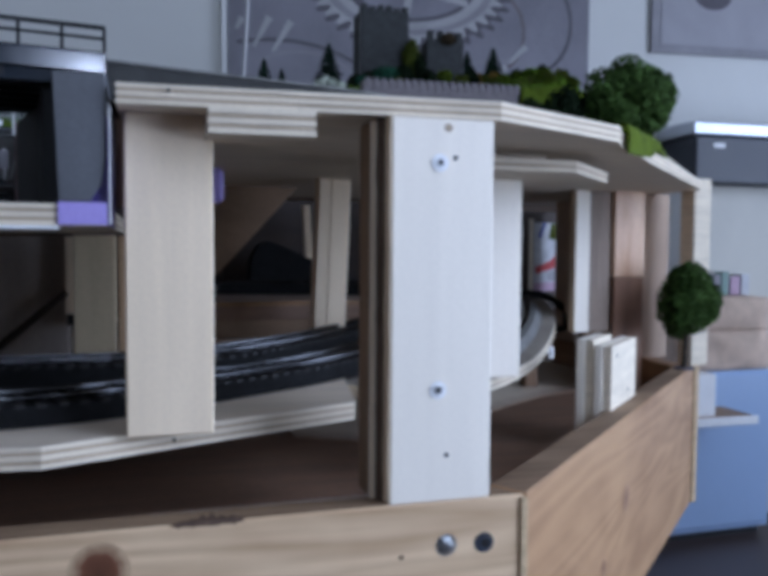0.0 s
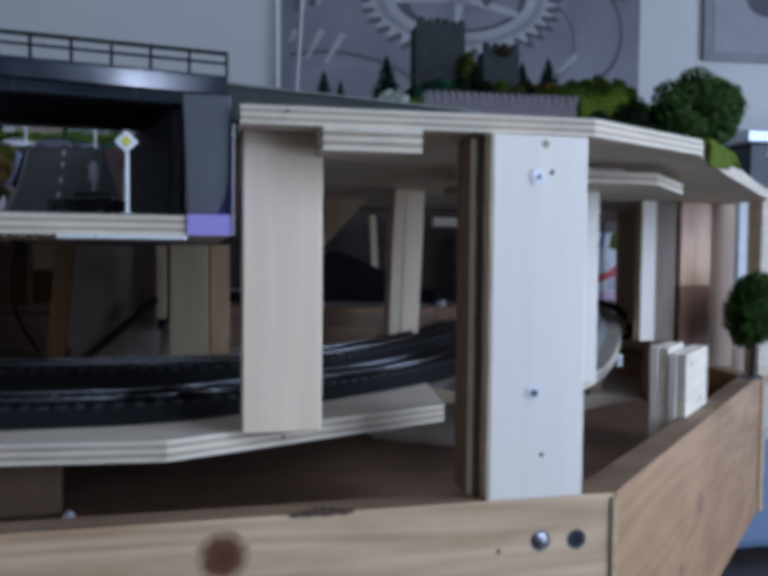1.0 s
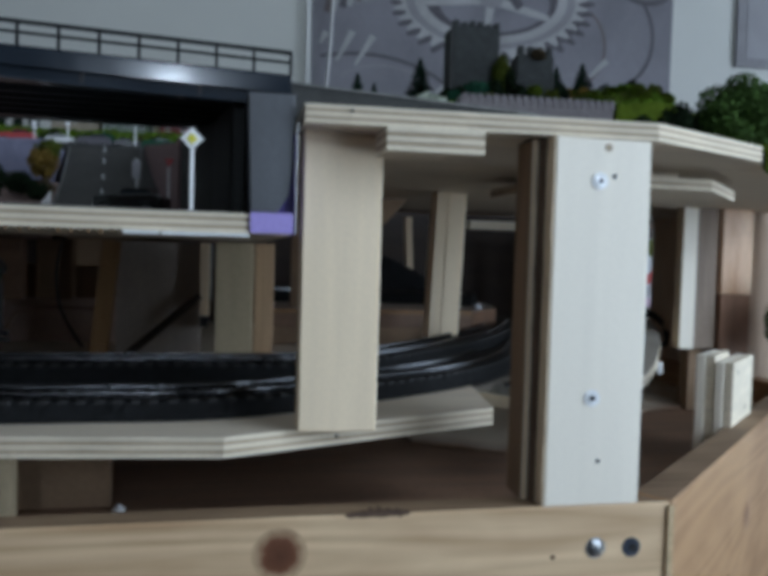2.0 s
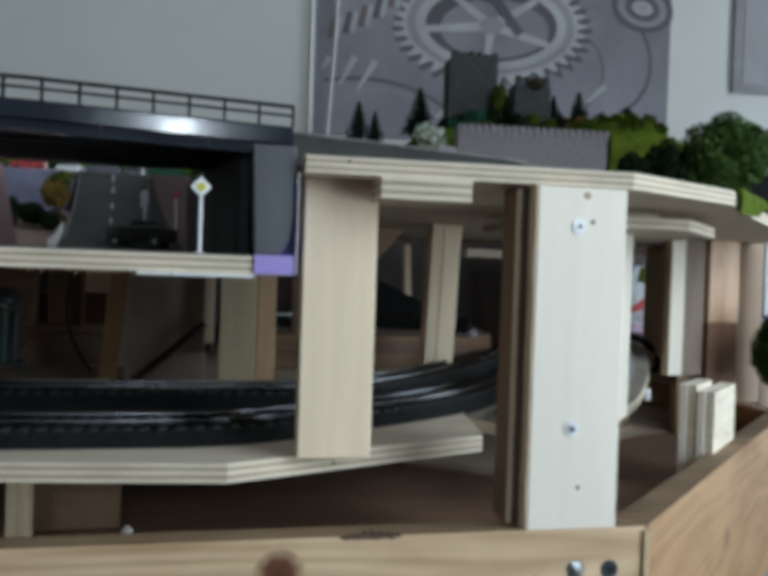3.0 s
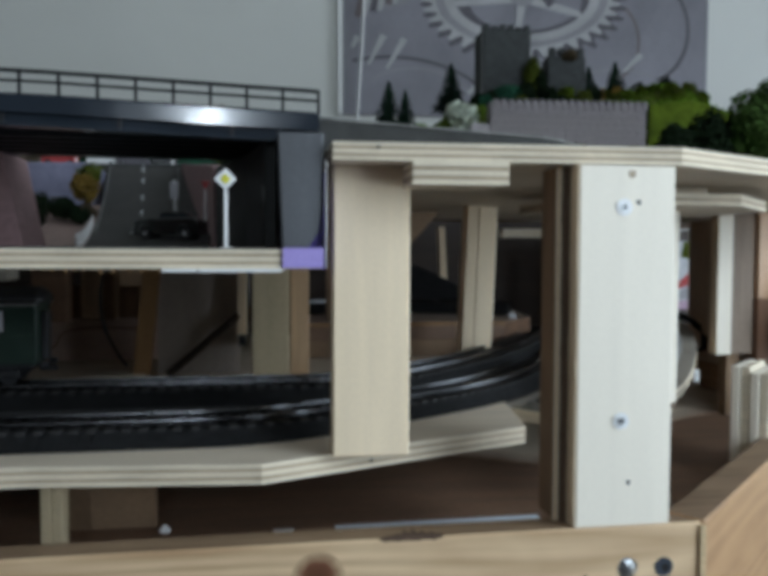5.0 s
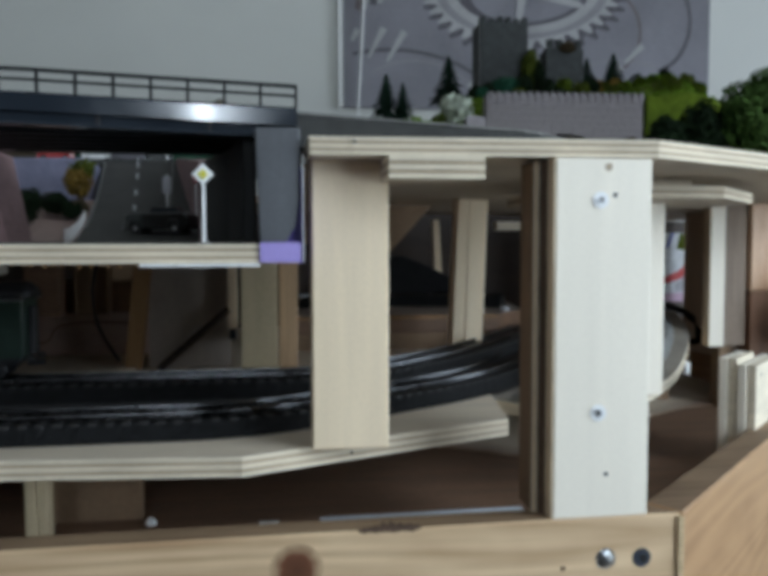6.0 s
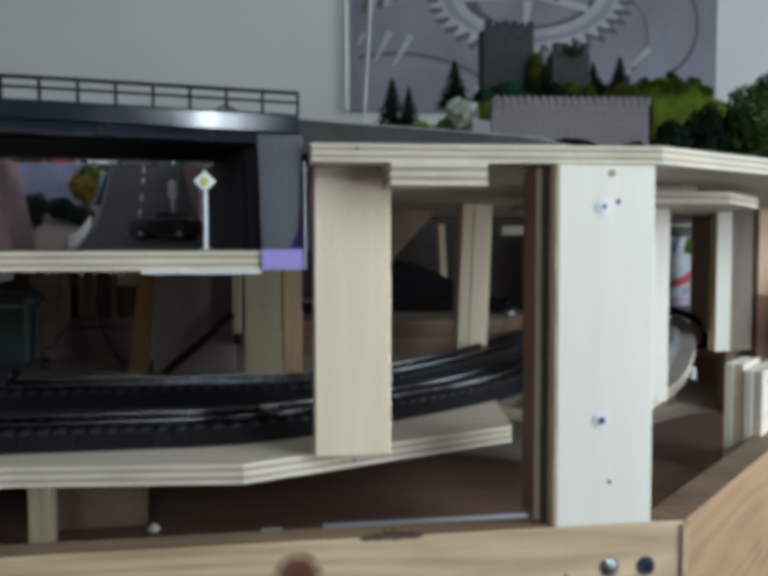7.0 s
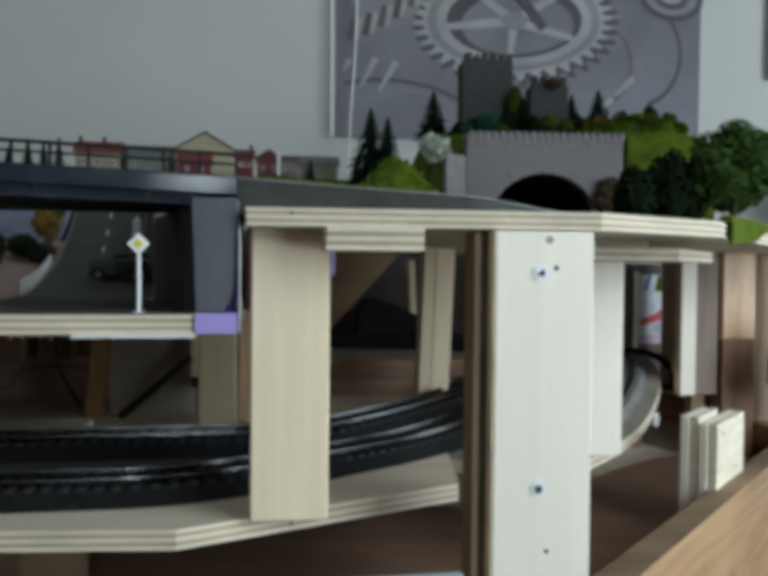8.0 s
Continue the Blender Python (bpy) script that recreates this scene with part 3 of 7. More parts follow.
def wane_patch(x0, x1, z):
    """A ragged strip of bark along the outer top edge of the front board, folded over it."""
    own, prev = bmesh.new(), None
    for k in range(49):
        t = k / 48
        x = x0 + (x1 - x0) * t
        swell = math.sin(math.pi * t) ** 0.7
        down = (0.0010 + 0.0026 * swell) * (0.3 + 0.9 * abs(noise.noise((x * 300, 1.0, 0.0))))
        back = (0.0012 + 0.0075 * swell) * (0.5 + 1.4 * abs(noise.noise((x * 240, 7.0, 0.0))))
        ring = [own.verts.new(p) for p in ((x, 0.3327, z - down), (x, 0.3327, z + 0.0003), (x, 0.333 + back, z + 0.0003), (x, 0.333 + back, z - 0.0002), (x, 0.3336, z - down))]
        if prev:
            for i in range(5):
                own.faces.new((prev[i], prev[(i + 1) % 5], ring[(i + 1) % 5], ring[i]))
        else:
            own.faces.new(ring)
        prev = ring
    own.faces.new(prev)
    return own


# screws, holes and bolts
for z in (1.011 - 0.0225, 0.885):
    sc = part("screw", disc((0.1240, 0.3332, z), 0.0041, 0.0008, (0, -1, 0)), M["white"], w, "pale washer under a screw head")
    part("head", disc((0.1240, 0.3324, z), 0.0021, 0.0005, (0, -1, 0)), M["steel"], sc)
    part("socket", disc((0.1240, 0.3319, z), 0.0013, 0.0002, (0, -1, 0), 10), M["black"], sc)
for x, z, r in ((0.1315, 0.991, 0.0012), (0.1285, 0.8545, 0.0011), (0.128, 1.0045, 0.002)):
    part("hole", disc((x, 0.3331, z), r, 0.0003, (0, -1, 0), 10), M["ply_dark"] if r > 0.0015 else M["black"], w)
bolt = part("bolt", disc((0.129, 0.3332, 0.8120), 0.0042, 0.0012, (0, -1, 0), 6, rise=0.001), M["steel"], front, "zinc hexagon bolt")
part("washer", disc((0.129, 0.3334, 0.8120), 0.0052, 0.0005, (0, -1, 0)), M["steel"], bolt)
part("bolt_hole", disc((0.1480, 0.3332, 0.8115), 0.0048, 0.0006, (0, -1, 0)), M["bolt_blue"], front, "dark countersunk bolt")
part("bolt_core", disc((0.1487, 0.3326, 0.8112), 0.0022, 0.0004, (0, -1, 0)), M["black"], front)
part("nail_hole", disc((0.107, 0.3331, 0.8085), 0.0013, 0.0004, (0, -1, 0), 8), M["strip_brown"], front)
part("knot", disc((-0.023, 0.3332, 0.8165), 0.0125, 0.0003, (0, -1, 0), 28), M["knot"], front, "dark round branch knot")
part("bark_pocket", wane_patch(0.006, 0.036, ZB), M["bark_brown"], front, "dark ragged bark pocket on the top edge")
for t, z, r in ((0.42, 0.775, 0.010), (0.30, 0.745, 0.006)):
    q = C0.lerp(C1, t)
    part("knot", disc((q.x + N.x * 0.0002, q.y + N.y * 0.0002, z), r, 0.0003, N, 24), M["knot_pale"], side, "pale oval knot")
part("joint_strip", box(0.1665, 0.1698, 0.3312, 0.3328, 0.693, ZB - 0.0015, 0.0003), M["endgrain"], front, "pale end-grain edge")
part("end_strip", box(0.5215, 0.5275, 0.660, 0.680, 0.693, ZB, 0.0008), M["endgrain"], side, "pale end-grain edge")

# block screwed under the deck, nail in the deck edge
plywood("deck_block", [(0.022, 0.341), (0.0685, 0.339), (0.0685, 0.375), (0.022, 0.375)], 0.9985, DZ0 - 0.0002, "small plywood packing block under the deck edge")
for nm, x, y, z in (("nail_hole", 0.006, 0.3429, 1.0155), ("nail_hole", 0.008, 0.3668 - 0.0032 + 0.014, 0.8585)):
    solid(nm, disc((x, y, z), 0.0009, 0.0004, (0, -1, 0), 8), M["black"], "tiny dark nail hole in a plywood edge", "nail hole", group="nail holes")

# ---- right side, under the deck ----
plywood("bracket_board", [(0.15, 0.425), (0.247, 0.425), (0.306, 0.484), (0.306, 0.56), (0.15, 0.56)], 0.9965, 1.0035, "plywood bracket board under the deck", 3)
solid("bracket_packing", box(0.16, 0.24, 0.45, 0.52, 1.0037, DZ0 - 0.0002, 0.0004), M["ply_flat"], "thin plywood packing between bracket and deck", "packing")
solid("corner_upright", box(0.196, 0.238, 0.48, 0.492, 0.863, 0.9963, 0.0006), M["post_white"], "pale upright board hanging from the bracket board", "post")
rp = thing("side_upright", (0.41, 0.70, 0.80), "pale wooden upright with a yellowish edge", "post")
part("plank", box(0.4237, 0.449, 0.7035, 0.712, 0.8655, DZ0 - 0.0002, 0.0006), M["grey_wood"], rp, "grey-tan plank")
part("edge", box(0.4075, 0.4235, 0.7000, 0.712, 0.8655, DZ0 - 0.0002, 0.0004), M["post_white"], rp)
part("yellow_edge", box(0.4068, 0.4074, 0.7002, 0.712, 0.8655, DZ0 - 0.0002, 0.0002), M["strip_pale"], rp)
part("foot", box(0.4275, 0.4415, 0.7135, 0.726, 0.80, DZ0 - 0.0002, 0.0004), M["panel"], rp)
solid("inner_side_panel", box(0.446, 0.50, 0.745, 0.757, 0.80, DZ0 - 0.0002, 0.0005), M["panel_light"], "brown hardboard panel inside the frame", "panel")
cu = thing("warm_upright", (0.473, 0.733, 0.80), "warm toned wooden upright, dark red-brown below", "post")
part("shaft", box(0.4525, 0.488, 0.700, 0.722, 0.922, DZ0 - 0.0002, 0.0008), M["post_warm"], cu)
part("red_brown_foot", box(0.4528, 0.4877, 0.7003, 0.722, 0.80, 0.9215, 0.0008), M["wood_red_brown"], cu, "dark red-brown lower half")
solid("closing_panel", box(0.4885, 0.5345, 0.724, 0.7335, ZB + 0.0003, DZ0 - 0.0002, 0.0005), M["panel_light"], "brown hardboard panel closing the deck corner", "panel")
solid("rear_side_panel", box(0.505, 0.517, 0.736, 0.92, ZB, DZ0 - 0.0002, 0.0005), M["panel_light"], "brown hardboard panel at the edge of the deck", "panel")
solid("corner_post", box(0.518, 0.538, 0.662, 0.684, ZB, 1.021, 0.001), M["ply_light"], "pale square post on the frame corner", "post")

# stack of plywood offcuts against the slanting board
O = Vector((0.297, 0.5065, 0))
stack = thing("offcut_stack", (0.33, 0.515, 0.80), "stack of four plywood offcuts held against the frame", "offcuts")
for i in range(4):
    off = O + N * (0.0066 * i)
    ln, top = (0.050, 0.884) if i < 2 else (0.075, 0.880)
    a, b = off + U * (0.0015 * (i % 2)), off + U * ln
    c, d = b + N * 0.0058, a + N * 0.0058
    z0 = 0.8005
    part("offcut", prism([(p.x, p.y) for p in (a, b, c, d)], z0, top, 0.0004), [M["post_white"], M["ply_light"]][i % 2], stack)
q = O + N * (0.0066 * 3 + 0.0058) + U * 0.016
part("pilot_hole", disc((q.x, q.y, 0.872), 0.0012, 0.0003, N, 8), M["black"], stack)
q = O + N * (0.0066 * 3 + 0.0058) + U * 0.049
part("pilot_hole", disc((q.x, q.y, 0.842), 0.0010, 0.0003, N, 8), M["black"], stack)

# curled trackbed end and picture box
bend = [(0.160, 0.440, 0.853), (0.185, 0.461, 0.853), (0.21, 0.483, 0.853), (0.234, 0.505, 0.8532), (0.257, 0.528, 0.8538), (0.282, 0.556, 0.855), (0.305, 0.586, 0.8565), (0.328, 0.618, 0.859), (0.35, 0.651, 0.862), (0.369, 0.680, 0.866), (0.386, 0.709, 0.870), (0.400, 0.738, 0.875), (0.412, 0.768, 0.880), (0.420, 0.800, 0.885)]
bend = [(x + 0.005, y, z - 0.001) for x, y, z in bend]
cb = thing("track_curve_board", (0.30, 0.62, 0.853), "curved plywood track board rising behind the posts", "plywood board")
bm = sweep(bend, [(0.0, 0.0), (0.085, 0.0), (0.085, 0.0085), (0.0, 0.0085)])
bm.normal_update()
for f in bm.faces:
    f.material_index = 1 if abs(f.normal.z) > 0.7 else 0
part("board", bm, [M["ply_light"], M["grey_card"]], cb)
part("glue_line", sweep([(x, y, z + 0.0030) for x, y, z in bend], [(-0.0003, 0.0), (0.001, 0.0), (0.001, 0.0012), (-0.0003, 0.0012)]), M["ply_dark"], cb)
part("trackbed", sweep([(x, y, z + 0.0085) for x, y, z in bend], [(0.014, 0.0001), (0.060, 0.0001), (0.054, 0.006), (0.020, 0.006)]), M["kerb"], cb, "worn grey trackbed")
part("rail", sweep([(x, y, z + 0.0146) for x, y, z in bend], [(0.0255, 0.0), (0.0275, 0.0), (0.0275, 0.0028), (0.0255, 0.0028)]), M["rail"], cb)
part("rail", sweep([(x, y, z + 0.0146) for x, y, z in bend], [(0.0455, 0.0), (0.0475, 0.0), (0.0475, 0.0028), (0.0455, 0.0028)]), M["rail"], cb)
part("post", box(0.380, 0.394, 0.752, 0.766, 0.8018, 0.8730, 0.0004), M["strip_brown"], cb)
solid("track_clip", box(-0.004, 0.004, -0.0025, 0.0025, 0, 0.011, 0.0008, turn=Matrix.Translation((0.3455, 0.6340, 0.8500)) @ Matrix.Rotation(radians(55), 4, "Z")), M["white"], "small white plastic clip on the board edge", "clip")
dark = [(0.375, 0.800, 0.8990), (0.400, 0.800, 0.9000), (0.420, 0.800, 0.8985), (0.436, 0.800, 0.8930), (0.448, 0.799, 0.8840), (0.453, 0.796, 0.8720), (0.450, 0.792, 0.8600), (0.438, 0.788, 0.8590), (0.428, 0.786, 0.8700)]
solid("dark_strip", tube(dark, 0.0040, 8), M["bridge_dark"], "black flexible strip curled over the end of the track curve", "strip", smooth=True)
pb = thing("picture_box", (0.52, 0.97, 0.80), "printed cardboard box with a red and white picture", "box")
part("carton", box(0.470, 0.575, 0.952, 1.0, 0.80, 1.0, 0.001), M["carton"], pb)
for nm, pts, mt in (("print_sky", [(0.490, 0.90), (0.541, 0.90), (0.541, 0.985), (0.490, 0.985)], "print_pale"),
                    ("print_red", [(0.492, 0.925), (0.515, 0.934), (0.541, 0.957), (0.541, 0.938), (0.520, 0.924), (0.494, 0.916)], "red"),
                    ("print_green", [(0.512, 0.964), (0.541, 0.958), (0.541, 0.984), (0.516, 0.984)], "moss"),
                    ("print_slate", [(0.511, 0.907), (0.541, 0.907), (0.541, 0.936), (0.521, 0.922), (0.511, 0.918)], "print_grey"),
                    ("print_violet", [(0.490, 0.893), (0.541, 0.893), (0.541, 0.906), (0.490, 0.904)], "mauve"),
                    ("print_blue", [(0.495, 0.965), (0.503, 0.985), (0.508, 0.985), (0.501, 0.965)], "blue")):
    lift = 0.9516 if nm == "print_sky" else 0.9512
    bm = prism([(x, -z) for x, z in pts], 0, 0.0004)
    bm.transform(Matrix(((1, 0, 0, 0), (0, 0, 1, lift - 0.0004), (0, -1, 0, 0), (0, 0, 0, 1))))
    part(nm, bm, M[mt], pb)
part("pale_margin", box(0.4825, 0.489, 0.9509, 0.9514, 0.885, 0.99), M["ply_light"], pb)

# ---- inside, behind the tracks ----
bpost = thing("rear_post", (0.145, 0.665, 0.8632), "pale laminated post behind the tracks", "post")
lean = Matrix.Translation((0.145, 0.665, 0.8632)) @ Matrix.Rotation(radians(2.2), 4, "Y") @ Matrix.Translation((-0.145, -0.665, -0.8632))
part("narrow_layer", box(0.1297, 0.1400, 0.655, 0.674, 0.8640, 1.0088, 0.0005, turn=lean), M["ply_face"], bpost)
part("wide_layer", box(0.1403, 0.1570, 0.6545, 0.674, 0.8640, 1.0088, 0.0005, turn=lean), M["ply_face"], bpost)
solid("street_post", box(-0.054, -0.0265, 0.575, 0.592, 0.863, 0.9575, 0.0005), M["olive_wood"], "olive brown wooden post carrying the street board", "post")
solid("street_post", box(-0.0250, -0.0105, 0.588, 0.600, 0.863, 0.9575, 0.0005), M["strip_tan"], "narrow tan post beside another post", "post")
solid("back_board", box(-0.134, -0.066, 0.664, 0.676, 0.863, 0.9575, 0.0005), M["grey_panel"], "weathered grey-brown board behind the tracks", "board")
edge = box(-0.154, -0.140, 0.655, 0.668, 0.863, 0.9575, 0.0006, turn=Matrix.Translation((-0.147, 0.66, 0.863)) @ Matrix.Rotation(radians(6), 4, "Y") @ Matrix.Translation((0.147, -0.66, -0.863)))
solid("orange_batten", edge, M["orange_wood"], "leaning orange-brown wooden batten behind the tracks", "batten")
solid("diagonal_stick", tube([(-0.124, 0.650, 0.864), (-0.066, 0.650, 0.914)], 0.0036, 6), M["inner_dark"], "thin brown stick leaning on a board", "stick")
hs = thing("hanging_batten", (-0.0625, 0.652, 0.897), "short yellowish batten hanging under the street", "batten")
part("batten", box(-0.067, -0.059, 0.648, 0.658, 0.897, 0.9575, 0.0005), M["strip_pale"], hs)
part("dark_end", box(-0.066, -0.060, 0.6475, 0.6585, 0.888, 0.8968, 0.0005), M["black"], hs)
bbp = thing("brown_back_panel", (-0.5, 0.766, 0.863), "mauve-brown boarded panel behind the tracks", "panel")
for x0, x1 in ((-0.9, -0.62), (-0.6195, -0.375), (-0.3745, -0.13)):
    part("board", box(x0, x1, 0.76, 0.772, 0.863, 0.905, 0.0006), M["panel_mauve"], bbp)
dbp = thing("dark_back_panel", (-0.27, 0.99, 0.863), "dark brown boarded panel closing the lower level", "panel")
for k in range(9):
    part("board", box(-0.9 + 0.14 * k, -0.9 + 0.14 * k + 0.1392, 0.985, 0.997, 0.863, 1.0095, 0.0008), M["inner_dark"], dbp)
solid("cross_rail", box(-0.9, -0.16, 0.742, 0.757, 0.905, 0.935, 0.0005), M["strip_brown"], "dark brown cross rail under the street", "rail")
solid("rough_block", box(-0.245, -0.215, 0.70, 0.72, 0.905, 0.9575, 0.001), M["inner"], "dark rough block under the street", "block")
solid("rough_block", box(-0.208, -0.178, 0.72, 0.74, 0.905, 0.9575, 0.001), M["panel"], "brown block under the street", "block")
solid("pale_wedge", prism([(-0.40, 0.50), (-0.205, 0.50), (-0.215, 0.56), (-0.40, 0.56)], 0.948, 0.9575), M["grey_card"], "pale packing piece under the street board", "packing")


def cable(name, pts, r, mt, label):
    sm = []
    for i in range(len(pts) - 1):
        p0, p1, p2, p3 = (Vector(pts[max(0, min(len(pts) - 1, i + k))]) for k in (-1, 0, 1, 2))
        for k in range(6):
            t = k / 6
            sm.append(0.5 * ((2 * p1) + (p2 - p0) * t + (2 * p0 - 5 * p1 + 4 * p2 - p3) * t * t + (3 * p1 - p0 - 3 * p2 + p3) * t ** 3))
    sm.append(Vector(pts[-1]))
    return solid(name, tube(sm, r, 6), M[mt], label, "cable", smooth=True)


cable("cable", [(-0.30, 0.735, 0.905), (-0.265, 0.733, 0.896), (-0.25, 0.733, 0.882), (-0.235, 0.733, 0.879), (-0.225, 0.733, 0.893), (-0.20, 0.733, 0.897), (-0.155, 0.72, 0.897)], 0.0012, "strip_brown", "thin dark loose cable behind the tracks")
cable("cable", [(-0.182, 0.70, 0.957), (-0.187, 0.70, 0.93), (-0.184, 0.70, 0.90), (-0.172, 0.70, 0.875), (-0.165, 0.70, 0.865)], 0.0014, "black", "dark cable hanging down to the board")
cable("cable", [(-0.33, 0.74, 0.898), (-0.29, 0.735, 0.892), (-0.265, 0.735, 0.894), (-0.25, 0.735, 0.905), (-0.245, 0.735, 0.92)], 0.0013, "black", "dark cable hanging from the cross rail")

# things behind the right opening
ramp = thing("ramp_board", (0.10, 0.86, 0.863), "greyish sloping ramp board with a dark track", "ramp")
bm = prism([(-0.01, 0.742), (0.20, 0.745), (0.247, 0.80), (0.268, 0.93), (-0.01, 0.93)], 0.8800, 0.8975, 0.0005)
bm.normal_update()
for f in bm.faces:
    f.material_index = 1 if f.normal.z > 0.9 else 0
part("plank", bm, [M["inner"], M["grey_panel"]], ramp)
part("pale_lip", sweep([(-0.01, 0.7415, 0.8945), (0.09, 0.7430, 0.8945), (0.199, 0.7445, 0.8945)], [(-0.0006, 0.0), (0.0002, 0.0), (0.0002, 0.0034), (-0.0006, 0.0034)]), M["orange_wood"], ramp)
part("skirt", box(-0.01, 0.199, 0.7470, 0.7520, 0.8632, 0.8798, 0.0004), M["panel"], ramp, "reddish brown board closing the ramp below")
part("batten", box(0.03, 0.05, 0.78, 0.80, 0.8632, 0.8798, 0.0004), M["strip_brown"], ramp)
part("batten", box(0.19, 0.21, 0.78, 0.80, 0.8632, 0.8798, 0.0004), M["strip_brown"], ramp)
bank = [(0.0, 0.875, 0.8977), (0.06, 0.890, 0.8977), (0.12, 0.885, 0.8977), (0.18, 0.868, 0.8977), (0.235, 0.840, 0.8977)]
part("dark_track", sweep(bank, [(-0.024, 0), (0.024, 0), (0.015, 0.012), (-0.015, 0.012)]), M["ballast"], ramp)
for off in (-0.009, 0.009):
    part("rail", sweep([(x, y, z + 0.0122) for x, y, z in bank], [(off - 0.001, 0), (off + 0.001, 0), (off + 0.001, 0.0026), (off - 0.001, 0.0026)]), M["rail"], ramp)
bm = prism([(0.100, -0.8977), (0.104, -0.938), (0.112, -0.953), (0.124, -0.957), (0.150, -0.947), (0.190, -0.928), (0.232, -0.911), (0.240, -0.8977)], 0, 0.030, 0.002)
bm.transform(Matrix(((1, 0, 0, 0), (0, 0, 1, 0.882), (0, -1, 0, 0), (0, 0, 0, 1))))
part("dark_bank", bm, M["ballast"], ramp, "black ballast bank climbing behind the track")
solid("leaning_stick", box(0.1735, 0.1815, 0.915, 0.925, 0.8985, 1.0, 0.0004, turn=Matrix.Translation((0.177, 0.92, 0.92)) @ Matrix.Rotation(radians(-3), 4, "Y") @ Matrix.Translation((-0.177, -0.92, -0.92))), M["strip_pale"], "pale stick standing behind the ramp", "stick")
bm = prism([(0.02, -1.0095), (0.137, -1.0095), (0.060, -0.925), (0.02, -0.893)], 0, 0.012)
bm.transform(Matrix(((1, 0, 0, 0), (0, 0, 1, 0.775), (0, -1, 0, 0), (0, 0, 0, 1))))
solid("deck_brace", bm, M["panel"], "brown triangular brace under the deck", "brace")
fb = thing("far_beam", (0.29, 0.878, 0.80), "pale beam on a post in the dark interior", "beam")
part("beam", box(0.2375, 0.345, 0.872, 0.884, 0.9865, 0.9965, 0.0004), M["ply_light"], fb)
part("post", box(0.318, 0.332, 0.872, 0.884, 0.8018, 0.9863, 0.0004), M["strip_brown"], fb)
solid("plastic_cap", disc((0.2215, 0.790, 0.8977), 0.0055, 0.002, (0, 0, 1), 12, rise=0.003), M["print_pale"], "small pale blue-white plastic cap on the ramp track", "cap")
solid("paper_sheet", box(-0.004, 0.124, 0.415, 0.4455, 0.8004, 0.8012), M["paper_blue"], "pale blue sheet of paper lying in the frame", "paper")
solid("paper_scrap", box(-0.041, -0.029, 0.428, 0.4445, 0.8004, 0.8010), M["white"], "small white paper scrap lying in the frame", "paper")
solid("white_peg", tube([(-0.105, 0.452, 0.8003), (-0.105, 0.452, 0.8018), (-0.105, 0.452, 0.8042)], 0.003, 10, radii=[0.0036, 0.0034, 0.0012]), M["white"], "small white plastic peg on the base panel", "peg")
leg = thing("board_leg", (-0.155, 0.42, 0.80), "short pale leg under the lower track board", "leg")
part("wide_layer", box(-0.161, -0.1555, 0.400, 0.414, 0.8005, 0.8528, 0.0004), M["olive_wood"], leg)
part("narrow_layer", box(-0.1552, -0.1502, 0.401, 0.414, 0.8005, 0.8528, 0.0004), M["olive_wood"], leg)
solid("frame_divider", box(-0.166, -0.111, 0.461, 0.470, 0.80, 0.8528, 0.0006), M["panel"], "grey-brown divider board under the track board", "divider")


# ---- tracks ----
def track_path(y0, xb, arcs, x_start=-0.9):
    """A straight piece up to xb, then arcs of (radius, degrees), all turning to the back."""
    pts, x, y, a = [(x_start + (xb - x_start) * k / 24, y0) for k in range(25)], xb, y0, 0.0
    for r, deg in arcs:
        cx, cy = x - r * math.sin(a), y + r * math.cos(a)
        pts += [(cx + r * math.sin(a + radians(deg) * k / 20), cy - r * math.cos(a + radians(deg) * k / 20)) for k in range(1, 21)]
        (x, y), a = pts[-1], a + radians(deg)
    return pts


def along(path, s):
    for a, b in zip(path, path[1:]):
        d = math.dist(a, b)
        if s <= d:
            return a[0] + (b[0] - a[0]) * s / d, a[1] + (b[1] - a[1]) * s / d, math.atan2(b[1] - a[1], b[0] - a[0])
        s -= d
    return None


sl_bm = box(-0.0024, 0.0024, -0.0205, 0.0205, -0.0022, 0.0024, 0.0005)
sleeper_mesh = mesh_of("sleeper", sl_bm, M["sleeper"])


